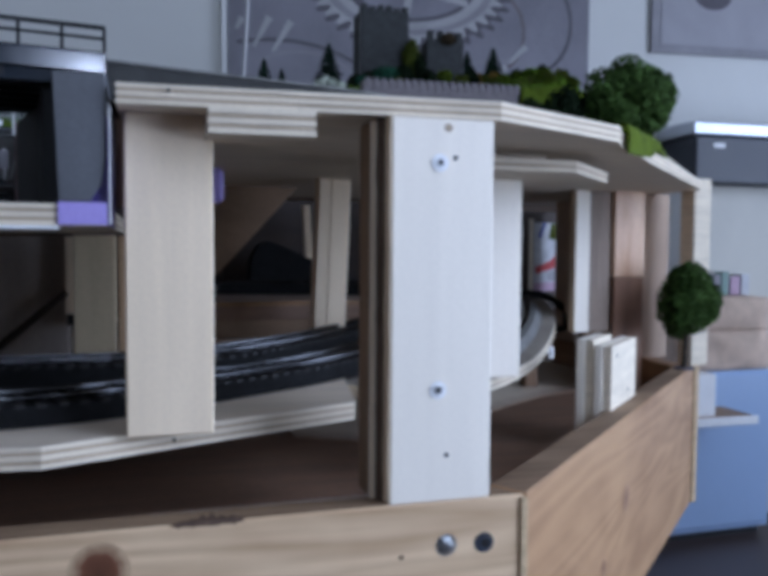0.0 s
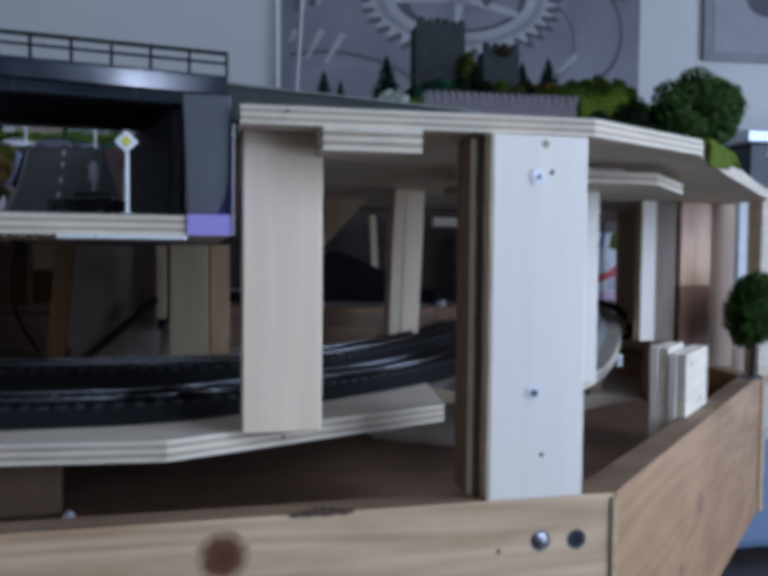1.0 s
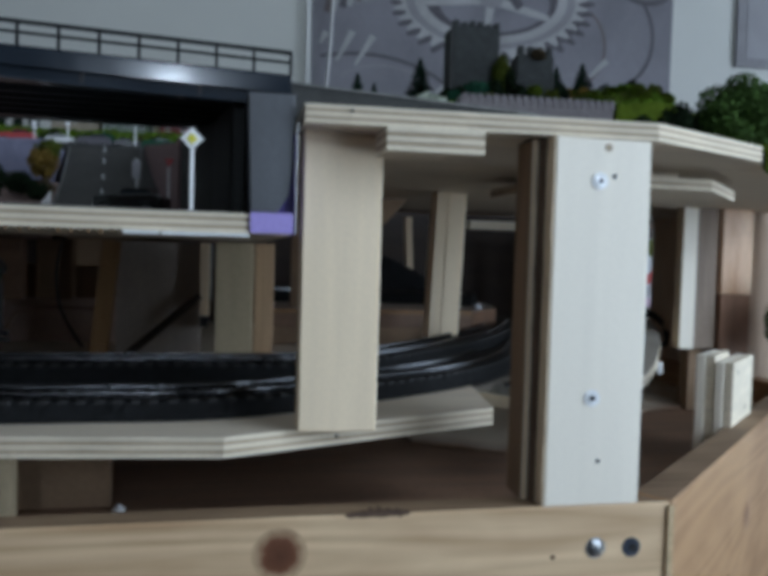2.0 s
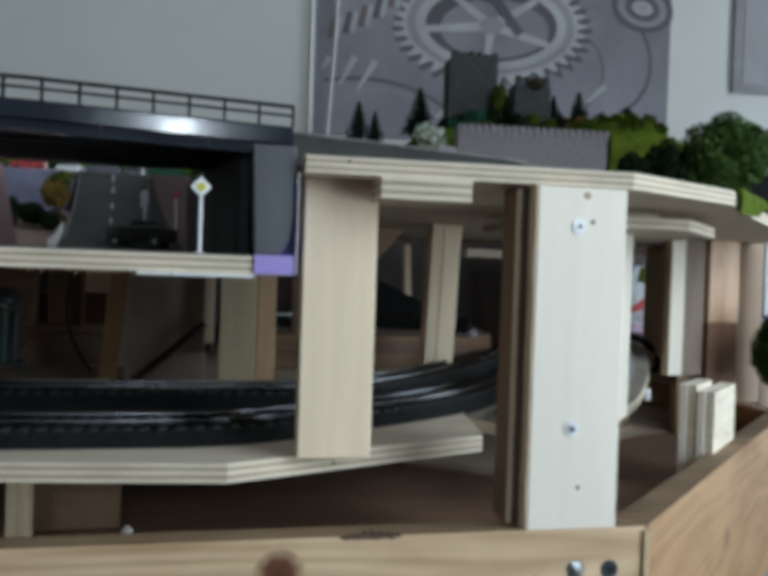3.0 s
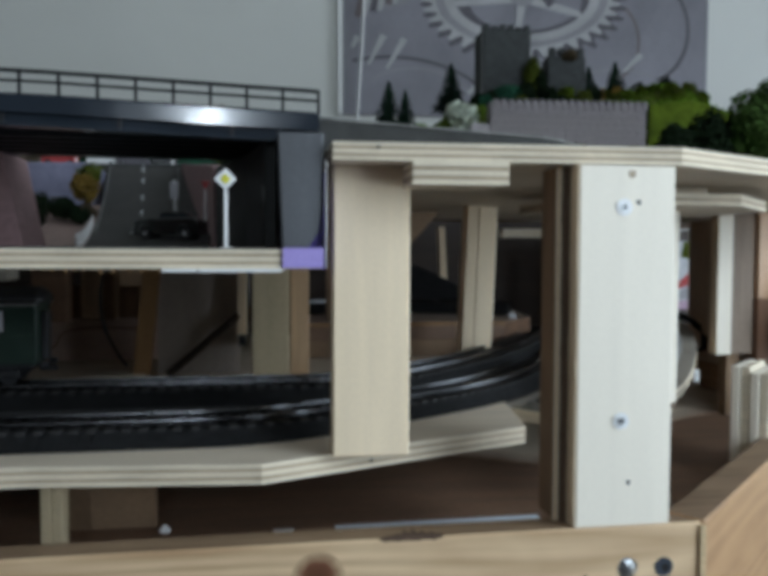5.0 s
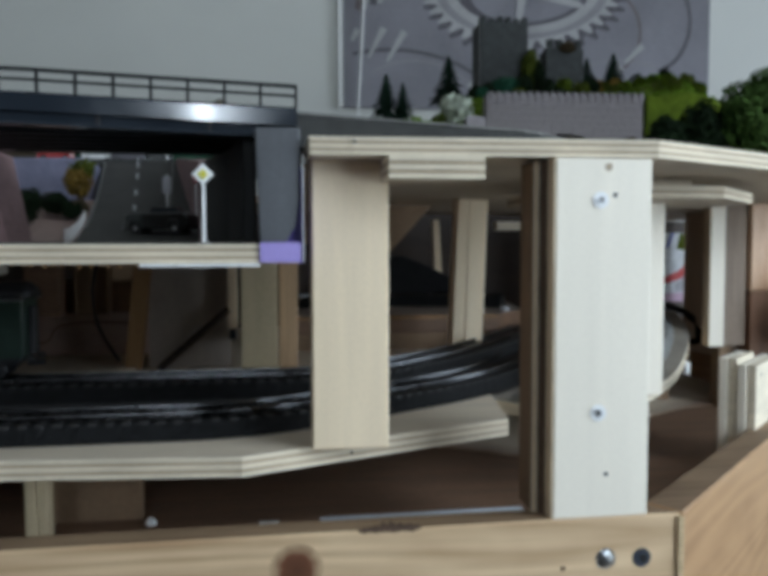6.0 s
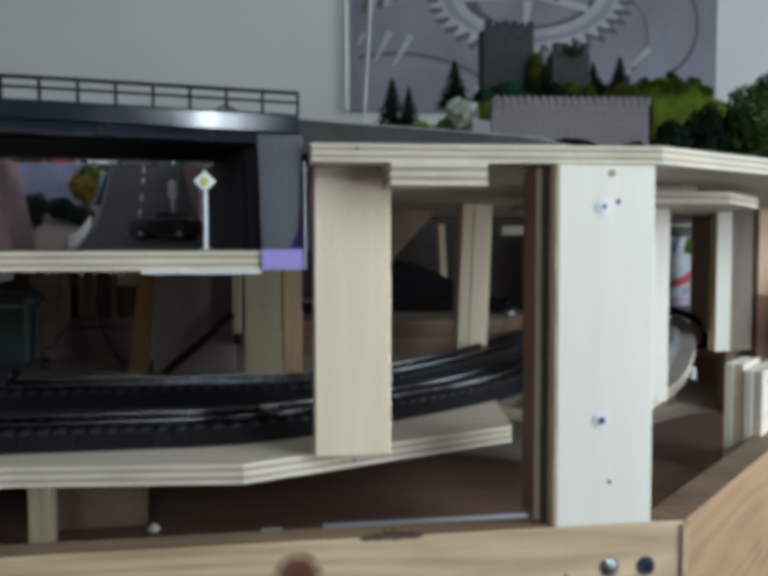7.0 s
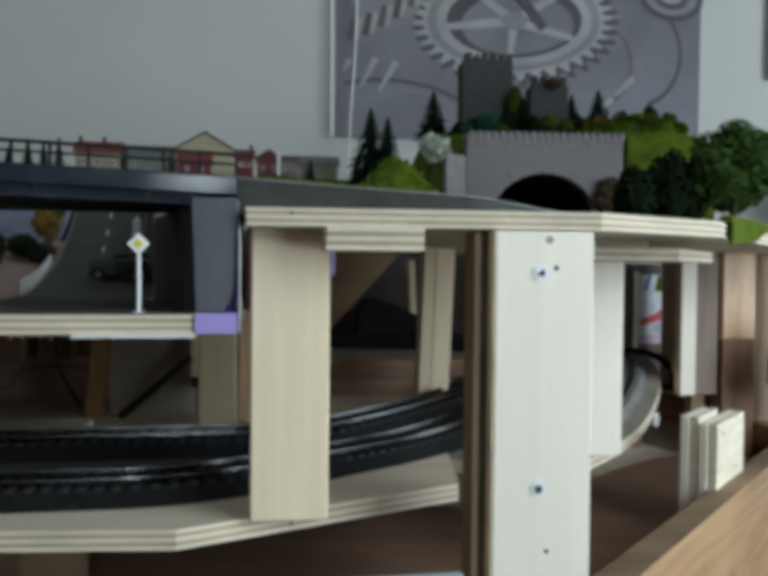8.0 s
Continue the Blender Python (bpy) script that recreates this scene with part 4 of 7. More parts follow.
def track(name, path, zb, rise, gauge, label):
    t = thing(name, (path[0][0], path[0][1], zb), label, "track")
    p3 = [(x, y, zb) for x, y in path]
    hw = gauge / 2 + 0.010
    top, bed, prev = rise - 0.0032, bmesh.new(), None
    prof = [(-hw - 0.006, 0), (-hw - 0.0045, top * 0.33), (-hw - 0.002, top * 0.67), (-hw + 0.001, top), (-hw * 0.6, top), (-hw * 0.3, top), (0, top), (hw * 0.3, top), (hw * 0.6, top), (hw - 0.001, top), (hw + 0.002, top * 0.67), (hw + 0.0045, top * 0.33), (hw + 0.006, 0)]
    s, length = 0.3, sum(math.dist(a, b) for a, b in zip(path, path[1:]))
    while s < length - 0.003:
        x, y, ang = along(path, s)
        ring = []
        for a, b in prof:
            q = Vector((x - math.sin(ang) * a, y + math.cos(ang) * a, zb + b))
            k = 0.0015 if b > 0 else 0.0
            q += Vector((0, noise.noise(q * 700) * k * 0.35, (noise.noise(q * 700 + Vector((7, 3, 1))) - 0.3) * k * 0.5))
            ring.append(bed.verts.new(q))
        if prev:
            for i in range(len(prof)):
                j = (i + 1) % len(prof)
                bed.faces.new((prev[i], prev[j], ring[j], ring[i]))
        else:
            bed.faces.new(ring)
        prev = ring
        s += 0.0022
    bed.faces.new(prev)
    part("ballast", bed, M["ballast"], t)
    for sgn in (-1, 1):
        prof = [(a + sgn * gauge / 2, b + rise - 0.0032) for a, b in ((-0.0017, 0), (0.0017, 0), (0.0005, 0.0008), (0.0012, 0.0020), (0.0009, 0.0030), (0.0005, 0.0033), (-0.0005, 0.0033), (-0.0009, 0.0030), (-0.0012, 0.0020), (-0.0005, 0.0008))]
        part("rail", sweep(p3, prof), M["rail"], t)
    total = sum(math.dist(a, b) for a, b in zip(path, path[1:]))
    s = 0.35
    while s < total - 0.01:
        x, y, ang = along(path, s)
        ob = new("sleeper", sleeper_mesh)
        ob.parent = t
        ob.location, ob.rotation_euler = (x - path[0][0], y - path[0][1], rise - 0.0051), (0, 0, ang)
        s += 0.0088
    return t


near_path = track_path(0.423, -0.085, ((0.135, 30), (2.6, 2), (0.30, 25), (0.50, 20)))
far_path = track_path(0.497, -0.030, ((0.12, 42), (0.80, 30)))
track("near_track", near_path, 0.8632, 0.0128, 0.0205, "dark model railway track with bright nickel rails")
riser = [(*along(near_path, q)[:2], 0.8532) for q in np.linspace(1.03, 1.23, 14)]
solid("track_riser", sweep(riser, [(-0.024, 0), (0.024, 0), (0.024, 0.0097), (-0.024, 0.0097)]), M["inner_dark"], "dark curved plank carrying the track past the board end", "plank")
solid("track_underlay", sweep([(x, y, 0.8632) for x, y in far_path], [(-0.029, 0), (0.034, 0), (0.030, 0.0075), (-0.026, 0.0075)]), M["sleeper"], "dark raised underlay of the rear track", "track underlay")
track("rear_track", far_path, 0.8708, 0.0135, 0.0205, "dark model railway track with bright nickel rails, behind the first")

# added sheet: daylight on the base panel, painted as a pale-to-brown fade
solid("light_patch_sheet", prism([(0.105, 0.600), (0.168, 0.556), (0.26, 0.620), (0.33, 0.678), (0.385, 0.712), (0.500, 0.736), (0.500, 0.94), (0.105, 0.94)], 0.8003, 0.8016, 0.0003), M["light_patch"], "thin added sheet carrying a painted patch of light on the base panel", "veneer sheet")
solid("pale_lath", box(-0.42, -0.137, 0.568, 0.610, 0.8634, 0.8712, 0.0004), M["ply_light"], "pale flat lath lying behind the tracks", "lath")


# ---- road bridge and street on the left ----
bridge = thing("road_bridge", (-0.4, 0.40, 1.020), "dark blue-grey plastic road bridge with a railing", "bridge")
BX0, BX1, BY0, BY1 = -0.75, -0.0200, 0.364, 0.455


def bz(x):
    """Height of the bridge's upper edge, falling gently to its end."""
    return 1.0345 + 0.0045 * min(1.0, (BX1 - x) / 0.13) + 0.0015 * max(0.0, (BX1 - x - 0.13) / 0.13)


xs = [BX1 - 0.0182 * k for k in range(41)]
path = [(x, BY0, bz(x)) for x in xs]
part("fascia", sweep(path, [(0.0, -0.0090), (-0.0004, -0.0012), (-0.0014, 0.0), (-0.012, 0.0), (-0.012, -0.0090)]), M["bridge"], bridge)
part("roadway", sweep([(x, (BY0 + BY1) / 2, z - 0.006) for x, _, z in path], [(-0.044, 0), (0.044, 0), (0.044, 0.004), (-0.044, 0.004)]), M["asphalt"], bridge)
part("girder", sweep([(x, BY0, z) for x, _, z in path if x < -0.036], [(-0.0025, -0.0136), (-0.0023, -0.0092), (-0.010, -0.0092), (-0.010, -0.0136)]), M["bridge"], bridge)
part("lower_flange", sweep([(x, BY0, z) for x, _, z in path if x < -0.036], [(-0.0010, -0.0150), (-0.0014, -0.0137), (-0.010, -0.0137), (-0.010, -0.0150)]), M["bridge"], bridge)
for k in range(6):
    y = BY0 + 0.022 + 0.016 * k
    part("beam", box(BX0, -0.042, y, y + 0.006, 1.0225, 1.0275, 0.0005), M["bridge_dark"], bridge)
part("rear_fascia", box(BX0, BX1, BY1, BY1 + 0.006, 1.022, 1.034, 0.0005), M["bridge"], bridge)
for k in range(0, 12):
    x = -0.062 - 0.052 * k
    part("bearing", box(x - 0.0009, x + 0.0009, BY0 + 0.0018, BY0 + 0.0034, bz(x) - 0.0136, bz(x) - 0.0092), M["black"], bridge)
railing = part("handrail", sweep([(x, BY0 + 0.001, z + 0.0102) for x, _, z in path], [(-0.0008, -0.0009), (0.0008, -0.0009), (0.0008, 0.0008), (-0.0008, 0.0008)]), M["bridge_dark"], bridge)
part("mid_rail", sweep([(x, BY0 + 0.001, z + 0.0055) for x, _, z in path], [(-0.0006, -0.0006), (0.0006, -0.0006), (0.0006, 0.0006), (-0.0006, 0.0006)]), M["bridge_dark"], bridge)
for k in range(40):
    x = BX1 - 0.0004 - 0.0172 * k
    part("rail_post", box(x - 0.0007, x + 0.0007, BY0 + 0.0003, BY0 + 0.0016, bz(x) - 0.0005, bz(x) + 0.0100), M["bridge_dark"], bridge)

ab = thing("bridge_abutment", (-0.03, 0.40, 0.968), "grey plastic abutment under the bridge end", "abutment")
bm = prism([(-0.0405, -1.0225), (-0.0190, -1.0225), (-0.0192, -0.990), (-0.0215, -0.976), (-0.026, -0.9685), (-0.0385, -0.9685)], 0, 0.105, 0.0006)
bm.transform(Matrix(((1, 0, 0, 0), (0, 0, 1, 0.3505), (0, -1, 0, 0), (0, 0, 0, 1))))
part("block", bm, M["abut"], ab)
part("inner_lining", box(-0.0465, -0.0407, 0.372, 0.455, 0.9685, 1.0225, 0.0006), M["pier_grey"], ab)

street_plan = [(-0.9, 0.350), (-0.0195, 0.350), (-0.0195, 0.56), (-0.9, 0.56)]
plywood("street_board", street_plan, 0.9585, 0.9675, "plywood street board under the bridge, fringed with glue")
solid("violet_tape", box(-0.0385, -0.0192, 0.3488, 0.3498, 0.9588, 0.9683, 0.0002), M["tape"], "violet tape wrapped round the board end", "tape")
solid("violet_tape", box(-0.0190, -0.0183, 0.349, 0.40, 0.9585, 1.004, 0.0001), M["tape_dark"], "dark violet tape up the abutment side", "tape")
solid("violet_tape", box(-0.0305, -0.0194, 0.3530, 0.3540, 0.9682, 1.0020, 0.0001), M["tape_dark"], "dark violet tape behind the cut abutment foot", "tape")
solid("bright_edge_strip", box(-0.0182, -0.0177, 0.3485, 0.353, 0.9590, 1.010, 0.0001), M["white"], "bright white strip along the board end", "edge strip")
for x0, x1 in ((-0.0935, -0.078), (-0.0772, -0.0385)):
    solid("white_edge_strip", box(x0, x1, 0.3485, 0.356, 0.9568, 0.9583, 0.0003), M["white"], "bright white strip under the street board", "edge strip")
solid("dark_infill", box(-0.0172, -0.0135, 0.385, 0.395, 0.9680, DZ0 - 0.0002, 0.0003), M["strip_brown"], "short dark brown batten between deck and street", "batten")
solid("violet_tape", box(0.036, 0.0505, 0.598, 0.606, 0.983, DZ0 - 0.0002, 0.003), M["tape"], "crumpled violet tape hanging from the deck underside", "tape")
random.seed(4)
for k in range(16):
    x = -0.15 + 0.0042 * k + random.uniform(-0.001, 0.001)
    solid("glue_drop", tube([(x, 0.3545, 0.9586), (x, 0.3545, 0.9586 - random.uniform(0.001, 0.003))], 0.001, 5, radii=[0.0013, 0.0004]), M["orange_wood"], "hardened brown glue drop under the street board", "glue drop", group="glue drops")

# street surface: level in front, rising behind
road = thing("model_street", (-0.13, 0.55, 0.9675), "dark model street rising to the back", "street")


def street_z(y):
    return 0.9685 if y < 0.56 else 0.9685 + 0.1015 * ((y - 0.56) / 0.40) ** 1.8


def street_x(y):
    t = max(0.0, (y - 0.5) / 0.46)
    return -0.168 - 0.057 * t, -0.0835 - 0.008 * min(1.0, t * 2.42) - 0.049 * max(0.0, (y - 0.69) / 0.27)


rows = [0.3515, 0.40, 0.45, 0.50] + [0.50 + 0.46 * k / 23 for k in range(1, 24)]


def ribbon(name, fn, lift, mt, parent, y0=0.0, y1=9.0, thick=0.0008, label=""):
    own, prev = bmesh.new(), None
    for y in [r for r in rows if y0 <= r <= y1]:
        a, b = fn(y)
        z = street_z(y) + lift
        ring = [own.verts.new((a, y, z)), own.verts.new((b, y, z)), own.verts.new((b, y, z - thick)), own.verts.new((a, y, z - thick))]
        if prev:
            for i in range(4):
                own.faces.new((prev[i], prev[(i + 1) % 4], ring[(i + 1) % 4], ring[i]))
        else:
            own.faces.new(ring)
        prev = ring
    own.faces.new(prev)
    return part(name, own, M[mt], parent, label)


ribbon("carriageway", street_x, 0, "asphalt", road)
ribbon("forecourt", lambda y: (-0.30, street_x(y)[0] - 0.001), -0.0002, "paving", road, 0.0, 0.83)
ribbon("apron", lambda y: (street_x(y)[1] + 0.001, -0.047), -0.0002, "asphalt", road, 0.0, 0.50)
part("pier", prism([(-0.0472, 0.376), (-0.056, 0.43), (-0.0735, 0.488), (-0.0767, 0.50), (-0.0472, 0.50)], 0.9690, 1.0215, 0.0006), M["pier_grey"], road, "dark bridge pier beside the street")
ribbon("edge_line", lambda y: (street_x(y)[0] + 0.0006, street_x(y)[0] + 0.0019), 0.0004, "kerb", road, 0.70, 9)
ribbon("edge_line", lambda y: (-0.1445 + 0.09 * (0.955 - y), -0.1433 + 0.09 * (0.955 - y)), 0.0004, "kerb", road, 0.76, 9)
for k in range(5):
    i = 14 + 3 * k - (k > 3)
    ribbon("centre_dash", lambda y: (street_x(y)[0] + 0.039, street_x(y)[0] + 0.0408), 0.0004, "print_pale", road, rows[i] - 0.001, rows[min(i + 1, len(rows) - 1)] + 0.001)
part("support_wedge", prism([(-0.195, 0.70), (-0.09, 0.70), (-0.095, 0.94), (-0.22, 0.94)], 0.962, 0.974), M["panel"], road)
part("rear_support", box(-0.222, -0.098, 0.943, 0.955, 0.906, 1.0625, 0.0004), M["panel"], road)
bank = prism([(-0.0785, 0.505), (-0.047, 0.505), (-0.047, 0.955), (-0.1400, 0.955), (-0.0905, 0.69)], 0.962, 1.036, 0.0005)
for v in bank.verts:
    if v.co.z > 1.0:
        v.co.z += -0.014 + 0.052 * (v.co.y - 0.505) / 0.45
part("embankment", bank, M["brick_brown"], road, "mauve-brown wall rising beside the street")
wl = thing("retaining_wall", (-0.20, 0.50, 0.9675), "slanting mauve-brown retaining wall", "wall")
bm = prism([(-0.32, -1.0235), (-0.1925, -1.0235), (-0.182, -0.9690), (-0.32, -0.9690)], 0, 0.05, 0.0005)
bm.transform(Matrix(((1, 0, 0, 0), (0, 0, 1, 0.452), (0, -1, 0, 0), (0, 0, 0, 1))))
part("wall", bm, M["brick_brown"], wl)

# kerb fence
def fence_x(y):
    return street_x(y)[0] - 0.002


fence = thing("street_fence", (-0.187, 0.65, 0.9680), "small white plastic fence beside the street", "fence")
for k in range(9):
    y = 0.573 + 0.019 * k
    part("fence_post", box(fence_x(y) - 0.0005, fence_x(y) + 0.0005, y, y + 0.0012, street_z(y), street_z(y) + 0.0105), M["white"], fence)
for dz in (0.004, 0.007, 0.010):
    part("fence_rail", sweep([(fence_x(y), y, street_z(y) + dz) for y in (0.572, 0.60, 0.63, 0.66, 0.69, 0.727)], [(-0.0004, -0.0006), (0.0004, -0.0006), (0.0004, 0.0006), (-0.0004, 0.0006)]), M["white"], fence)


def sign_post(x, y, z, h, label):
    s = thing("road_sign", (x, y, z), label, "road sign")
    part("foot", disc((x, y, z), 0.003, 0.0006, (0, 0, 1), 14), M["white"], s)
    part("pole", tube([(x, y, z + 0.0006), (x, y, z + h)], 0.0009, 8), M["white"], s)
    return s


s = sign_post(-0.0648, 0.357, 0.9681, 0.0275, "white diamond priority road sign on a pole")
for nm, hw, y, mt in (("plate", 0.0052, 0.3553, "white"), ("yellow_field", 0.0025, 0.3549, "yellow")):
    bm = prism([(0, -hw), (hw, 0), (0, hw), (-hw, 0)], 0, 0.0005, 0.00008)
    bm.transform(Matrix(((1, 0, 0, -0.0648), (0, 0, 1, y), (0, -1, 0, 1.0005), (0, 0, 0, 1))))
    part(nm, bm, M[mt], s)
s = sign_post(-0.132, 0.791, street_z(0.791), 0.033, "pale narrow roadside marker sign on a pole")
part("plate", box(-0.1362, -0.1284, 0.7893, 0.7901, street_z(0.791) + 0.014, street_z(0.791) + 0.031, 0.002), M["print_grey"], s)
s = sign_post(-0.0960, 0.70, street_z(0.70), 0.042, "small red triangular warning road sign")
bm = prism([(-0.0042, -0.0035), (0.0042, -0.0035), (0, 0.0042)], 0, 0.0005)
bm.transform(Matrix(((1, 0, 0, -0.0960), (0, 0, 1, 0.6983), (0, -1, 0, street_z(0.70) + 0.043), (0, 0, 0, 1))))
part("plate", bm, M["red"], s)


def model_car(x, y, z, ang, length, paint, label):
    """A small old saloon car, its nose along -x before the turn."""
    c = thing("model_car", (x, y, z), label, "car")
    T = Matrix.Translation((x, y, z)) @ Matrix.Rotation(ang, 4, "Z") @ Matrix.Scale(length / 0.041, 4)
    bm = prism([(-0.0205, -0.004), (-0.0196, -0.0112), (-0.0085, -0.0125), (-0.0045, -0.0122), (0.017, -0.0128), (0.0205, -0.0105), (0.0205, -0.0028), (-0.0205, -0.0028)], -0.007, 0.007, 0.0008)
    up = Matrix(((1, 0, 0, 0), (0, 0, 1, 0), (0, -1, 0, 0), (0, 0, 0, 1)))
    bm.transform(T @ up)
    part("body", bm, paint, c)
    bm = prism([(-0.0060, -0.0107), (-0.0040, -0.0152), (0.0120, -0.0155), (0.0160, -0.0107)], -0.006, 0.006, 0.0007)
    bm.transform(T @ up)
    part("cabin", bm, M["glass_dark"], c)
    bm = prism([(-0.0038, -0.0150), (0.0118, -0.0153), (0.0112, -0.0161), (-0.0030, -0.0159)], -0.0058, 0.0058, 0.0003)
    bm.transform(T @ up)
    part("roof", bm, paint, c)
    for wx in (-0.0125, 0.0120):
        for wy in (-0.0072, 0.0058):
            wheel = part("wheel", tube([T @ Vector((wx, wy, 0.0034)), T @ Vector((wx, wy + 0.0014, 0.0034))], 0.0034 * length / 0.041, 14), M["black"], c)
            yy = wy - 0.0002 if wy < 0 else wy + 0.0014
            part("hubcap", tube([T @ Vector((wx, yy, 0.0034)), T @ Vector((wx, yy + 0.0002, 0.0034))], 0.0013 * length / 0.041, 10), M["steel"], wheel)
        bm = tube([T @ Vector((wx - 0.0045, -0.0070, 0.0045)), T @ Vector((wx - 0.002, -0.0074, 0.0078)), T @ Vector((wx + 0.002, -0.0074, 0.0078)), T @ Vector((wx + 0.0045, -0.0070, 0.0045))], 0.0010, 6)
        part("mudguard", bm, paint, c)
    for wy in (-0.0045, 0.0045):
        part("headlight", disc(T @ Vector((-0.0204, wy, 0.0064)), 0.0013, 0.0007, T.to_3x3() @ Vector((-1, 0, 0)), 10), M["steel"], c)
    part("bumper", tube([T @ Vector((-0.0215, -0.0065, 0.0038)), T @ Vector((-0.0215, 0.0065, 0.0038))], 0.0005, 6), M["steel"], c)
    return c


model_car(-0.1232, 0.668, street_z(0.660) + 0.0006, radians(-20), 0.060, M["car_black"], "shiny black vintage model car on the street")
model_car(-0.240, 0.775, street_z(0.79) + 0.0002, radians(60), 0.036, M["car_black"], "dark model car parked beside the street")

up = thing("upper_road", (-0.20, 1.0, 1.02), "grey model road crossing behind the crest of the street", "road slab")
part("slab", box(-0.46, -0.052, 0.9625, 1.075, 1.0600, 1.0735, 0.0006), M["road_grey"], up)
part("kerb", box(-0.46, -0.052, 1.0755, 1.084, 1.0600, 1.0755, 0.0006), M["kerb"], up, "pale kerb behind the road")
for x, y, ang, size, mt, label in ((-0.290, 1.000, 4, 0.042, "red", "bright red model car parked on the upper road"), (-0.241, 1.004, 176, 0.036, "white", "white model car parked on the upper road"), (-0.203, 0.998, 8, 0.040, "gear_dark", "grey model car with a dark windscreen on the upper road"), (-0.163, 1.002, 182, 0.036, "car_black", "black model car parked on the upper road"), (-0.128, 1.000, 2, 0.040, "teal_leaf", "dark green model car parked on the upper road"), (-0.262, 1.040, 2, 0.038, "teal_leaf", "dark green model car in the rear row"), (-0.222, 1.042, 182, 0.038, "loco_red", "dark red model car in the rear row"), (-0.180, 1.040, 3, 0.038, "glass_dark", "blackish model car in the rear row"), (-0.140, 1.042, 180, 0.038, "print_grey", "pale grey model car in the rear row")):
    model_car(x, y, 1.0736, radians(ang), size, M[mt], label)
for x, y, h in ((-0.2285, 0.972, 0.030), (-0.1525, 0.975, 0.034), (-0.268, 0.985, 0.026)):
    q = sign_post(x, y, 1.0737, h, "slim white marker post beside the upper road")
    part("plate", box(x - 0.0028, x + 0.0028, y - 0.0016, y - 0.0010, 1.0737 + h - 0.009, 1.0737 + h, 0.0008), M["white"], q)

# hollow beside the street: dark trees, ochre bush, grey backdrop rock
solid("side_ground", prism([(-0.9, 0.562), (-0.1825, 0.562), (-0.236, 0.93), (-0.9, 0.93)], 0.9585, 0.9664), M["paving"], "dull brown ground board beside the street", "ground board")
solid("rock_slope", prism([(-0.40, 0.89), (-0.222, 0.865), (-0.228, 0.96), (-0.40, 0.96)], 0.9717, 1.0640, 0.003), M["rock_blue"], "pale bluish rock slope under the upper road", "rock")


def leaf_cloud(lobes, count, size, seed, shell=0.75):
    """Many small bent leaves scattered near the surface of several balls (x, y, z, radius, flattening)."""
    rnd, verts, faces = random.Random(seed), [], []
    total = sum(l[3] ** 2 for l in lobes)
    for x, y, z, r, flat in lobes:
        for _ in range(int(count * r * r / total)):
            d = Vector((rnd.gauss(0, 1), rnd.gauss(0, 1), rnd.gauss(0, 1))).normalized()
            rad = r * (shell + (1.08 - shell) * rnd.random() ** 0.6)
            c = Vector((x, y, z)) + Vector((d.x, d.y, d.z * flat)) * rad
            n = (d + Vector((rnd.uniform(-1, 1), rnd.uniform(-1, 1), rnd.uniform(-1, 1))) * 0.7).normalized()
            u = n.orthogonal().normalized()
            u.rotate(Matrix.Rotation(rnd.uniform(0, math.tau), 3, n))
            v = n.cross(u)
            s = size * rnd.uniform(0.6, 1.3)
            k = len(verts)
            verts += [tuple(c - u * s), tuple(c + v * s * 0.55 + n * s * 0.25), tuple(c + u * s), tuple(c - v * s * 0.55 + n * s * 0.25)]
            faces += [(k, k + 1, k + 2), (k, k + 2, k + 3)]
    me = bpy.data.meshes.new("leaves")
    me.from_pydata(verts, [], faces)
    own = bmesh.new()
    own.from_mesh(me)
    bpy.data.meshes.remove(me)
    return own


def lobed(c, r, n, seed, spread=0.62, flat=1.0):
    rnd = random.Random(seed)
    out = [(c[0], c[1], c[2], r * 0.72, flat)]
    for k in range(n):
        d = Vector((rnd.gauss(0, 1), rnd.gauss(0, 1), rnd.gauss(0, 1))).normalized()
        out.append((c[0] + d.x * r * spread, c[1] + d.y * r * spread, c[2] + d.z * r * spread * flat, r * rnd.uniform(0.30, 0.46), flat))
    return out


def tree(x, y, z, crown_z, r, leaves, size, seed, mt, label, trunk=0.0022, flat=1.0, n=16):
    t = thing("model_tree", (x, y, z), label, "tree")
    tr = part("trunk", tube([(x, y, z), (x + trunk * 0.3, y, (z + crown_z) / 2), (x, y, crown_z + r * 0.3)], trunk, 8, radii=[trunk * 1.3, trunk, trunk * 0.4]), M["bark"], t)
    rnd = random.Random(seed + 7)
    for k in range(5):
        a = rnd.uniform(0, math.tau)
        part("limb", tube([(x, y, crown_z - r * 0.75 + k * r * 0.2), (x + math.cos(a) * r * 0.6, y + math.sin(a) * r * 0.6, crown_z - r * 0.2 + k * r * 0.16)], trunk * 0.4, 5, radii=[trunk * 0.5, trunk * 0.15]), M["bark"], tr)
    part("crown", leaf_cloud(lobed((x, y, crown_z), r, n, seed, flat=flat), leaves, size, seed), M[mt], t)
    return t


def bush(name, x, y, z, r, leaves, size, seed, mt, label, flat=1.0):
    return solid(name, leaf_cloud(lobed((x, y, z + r * flat), r, 9, seed, 0.5, flat), leaves, size, seed), M[mt], label, "bush")


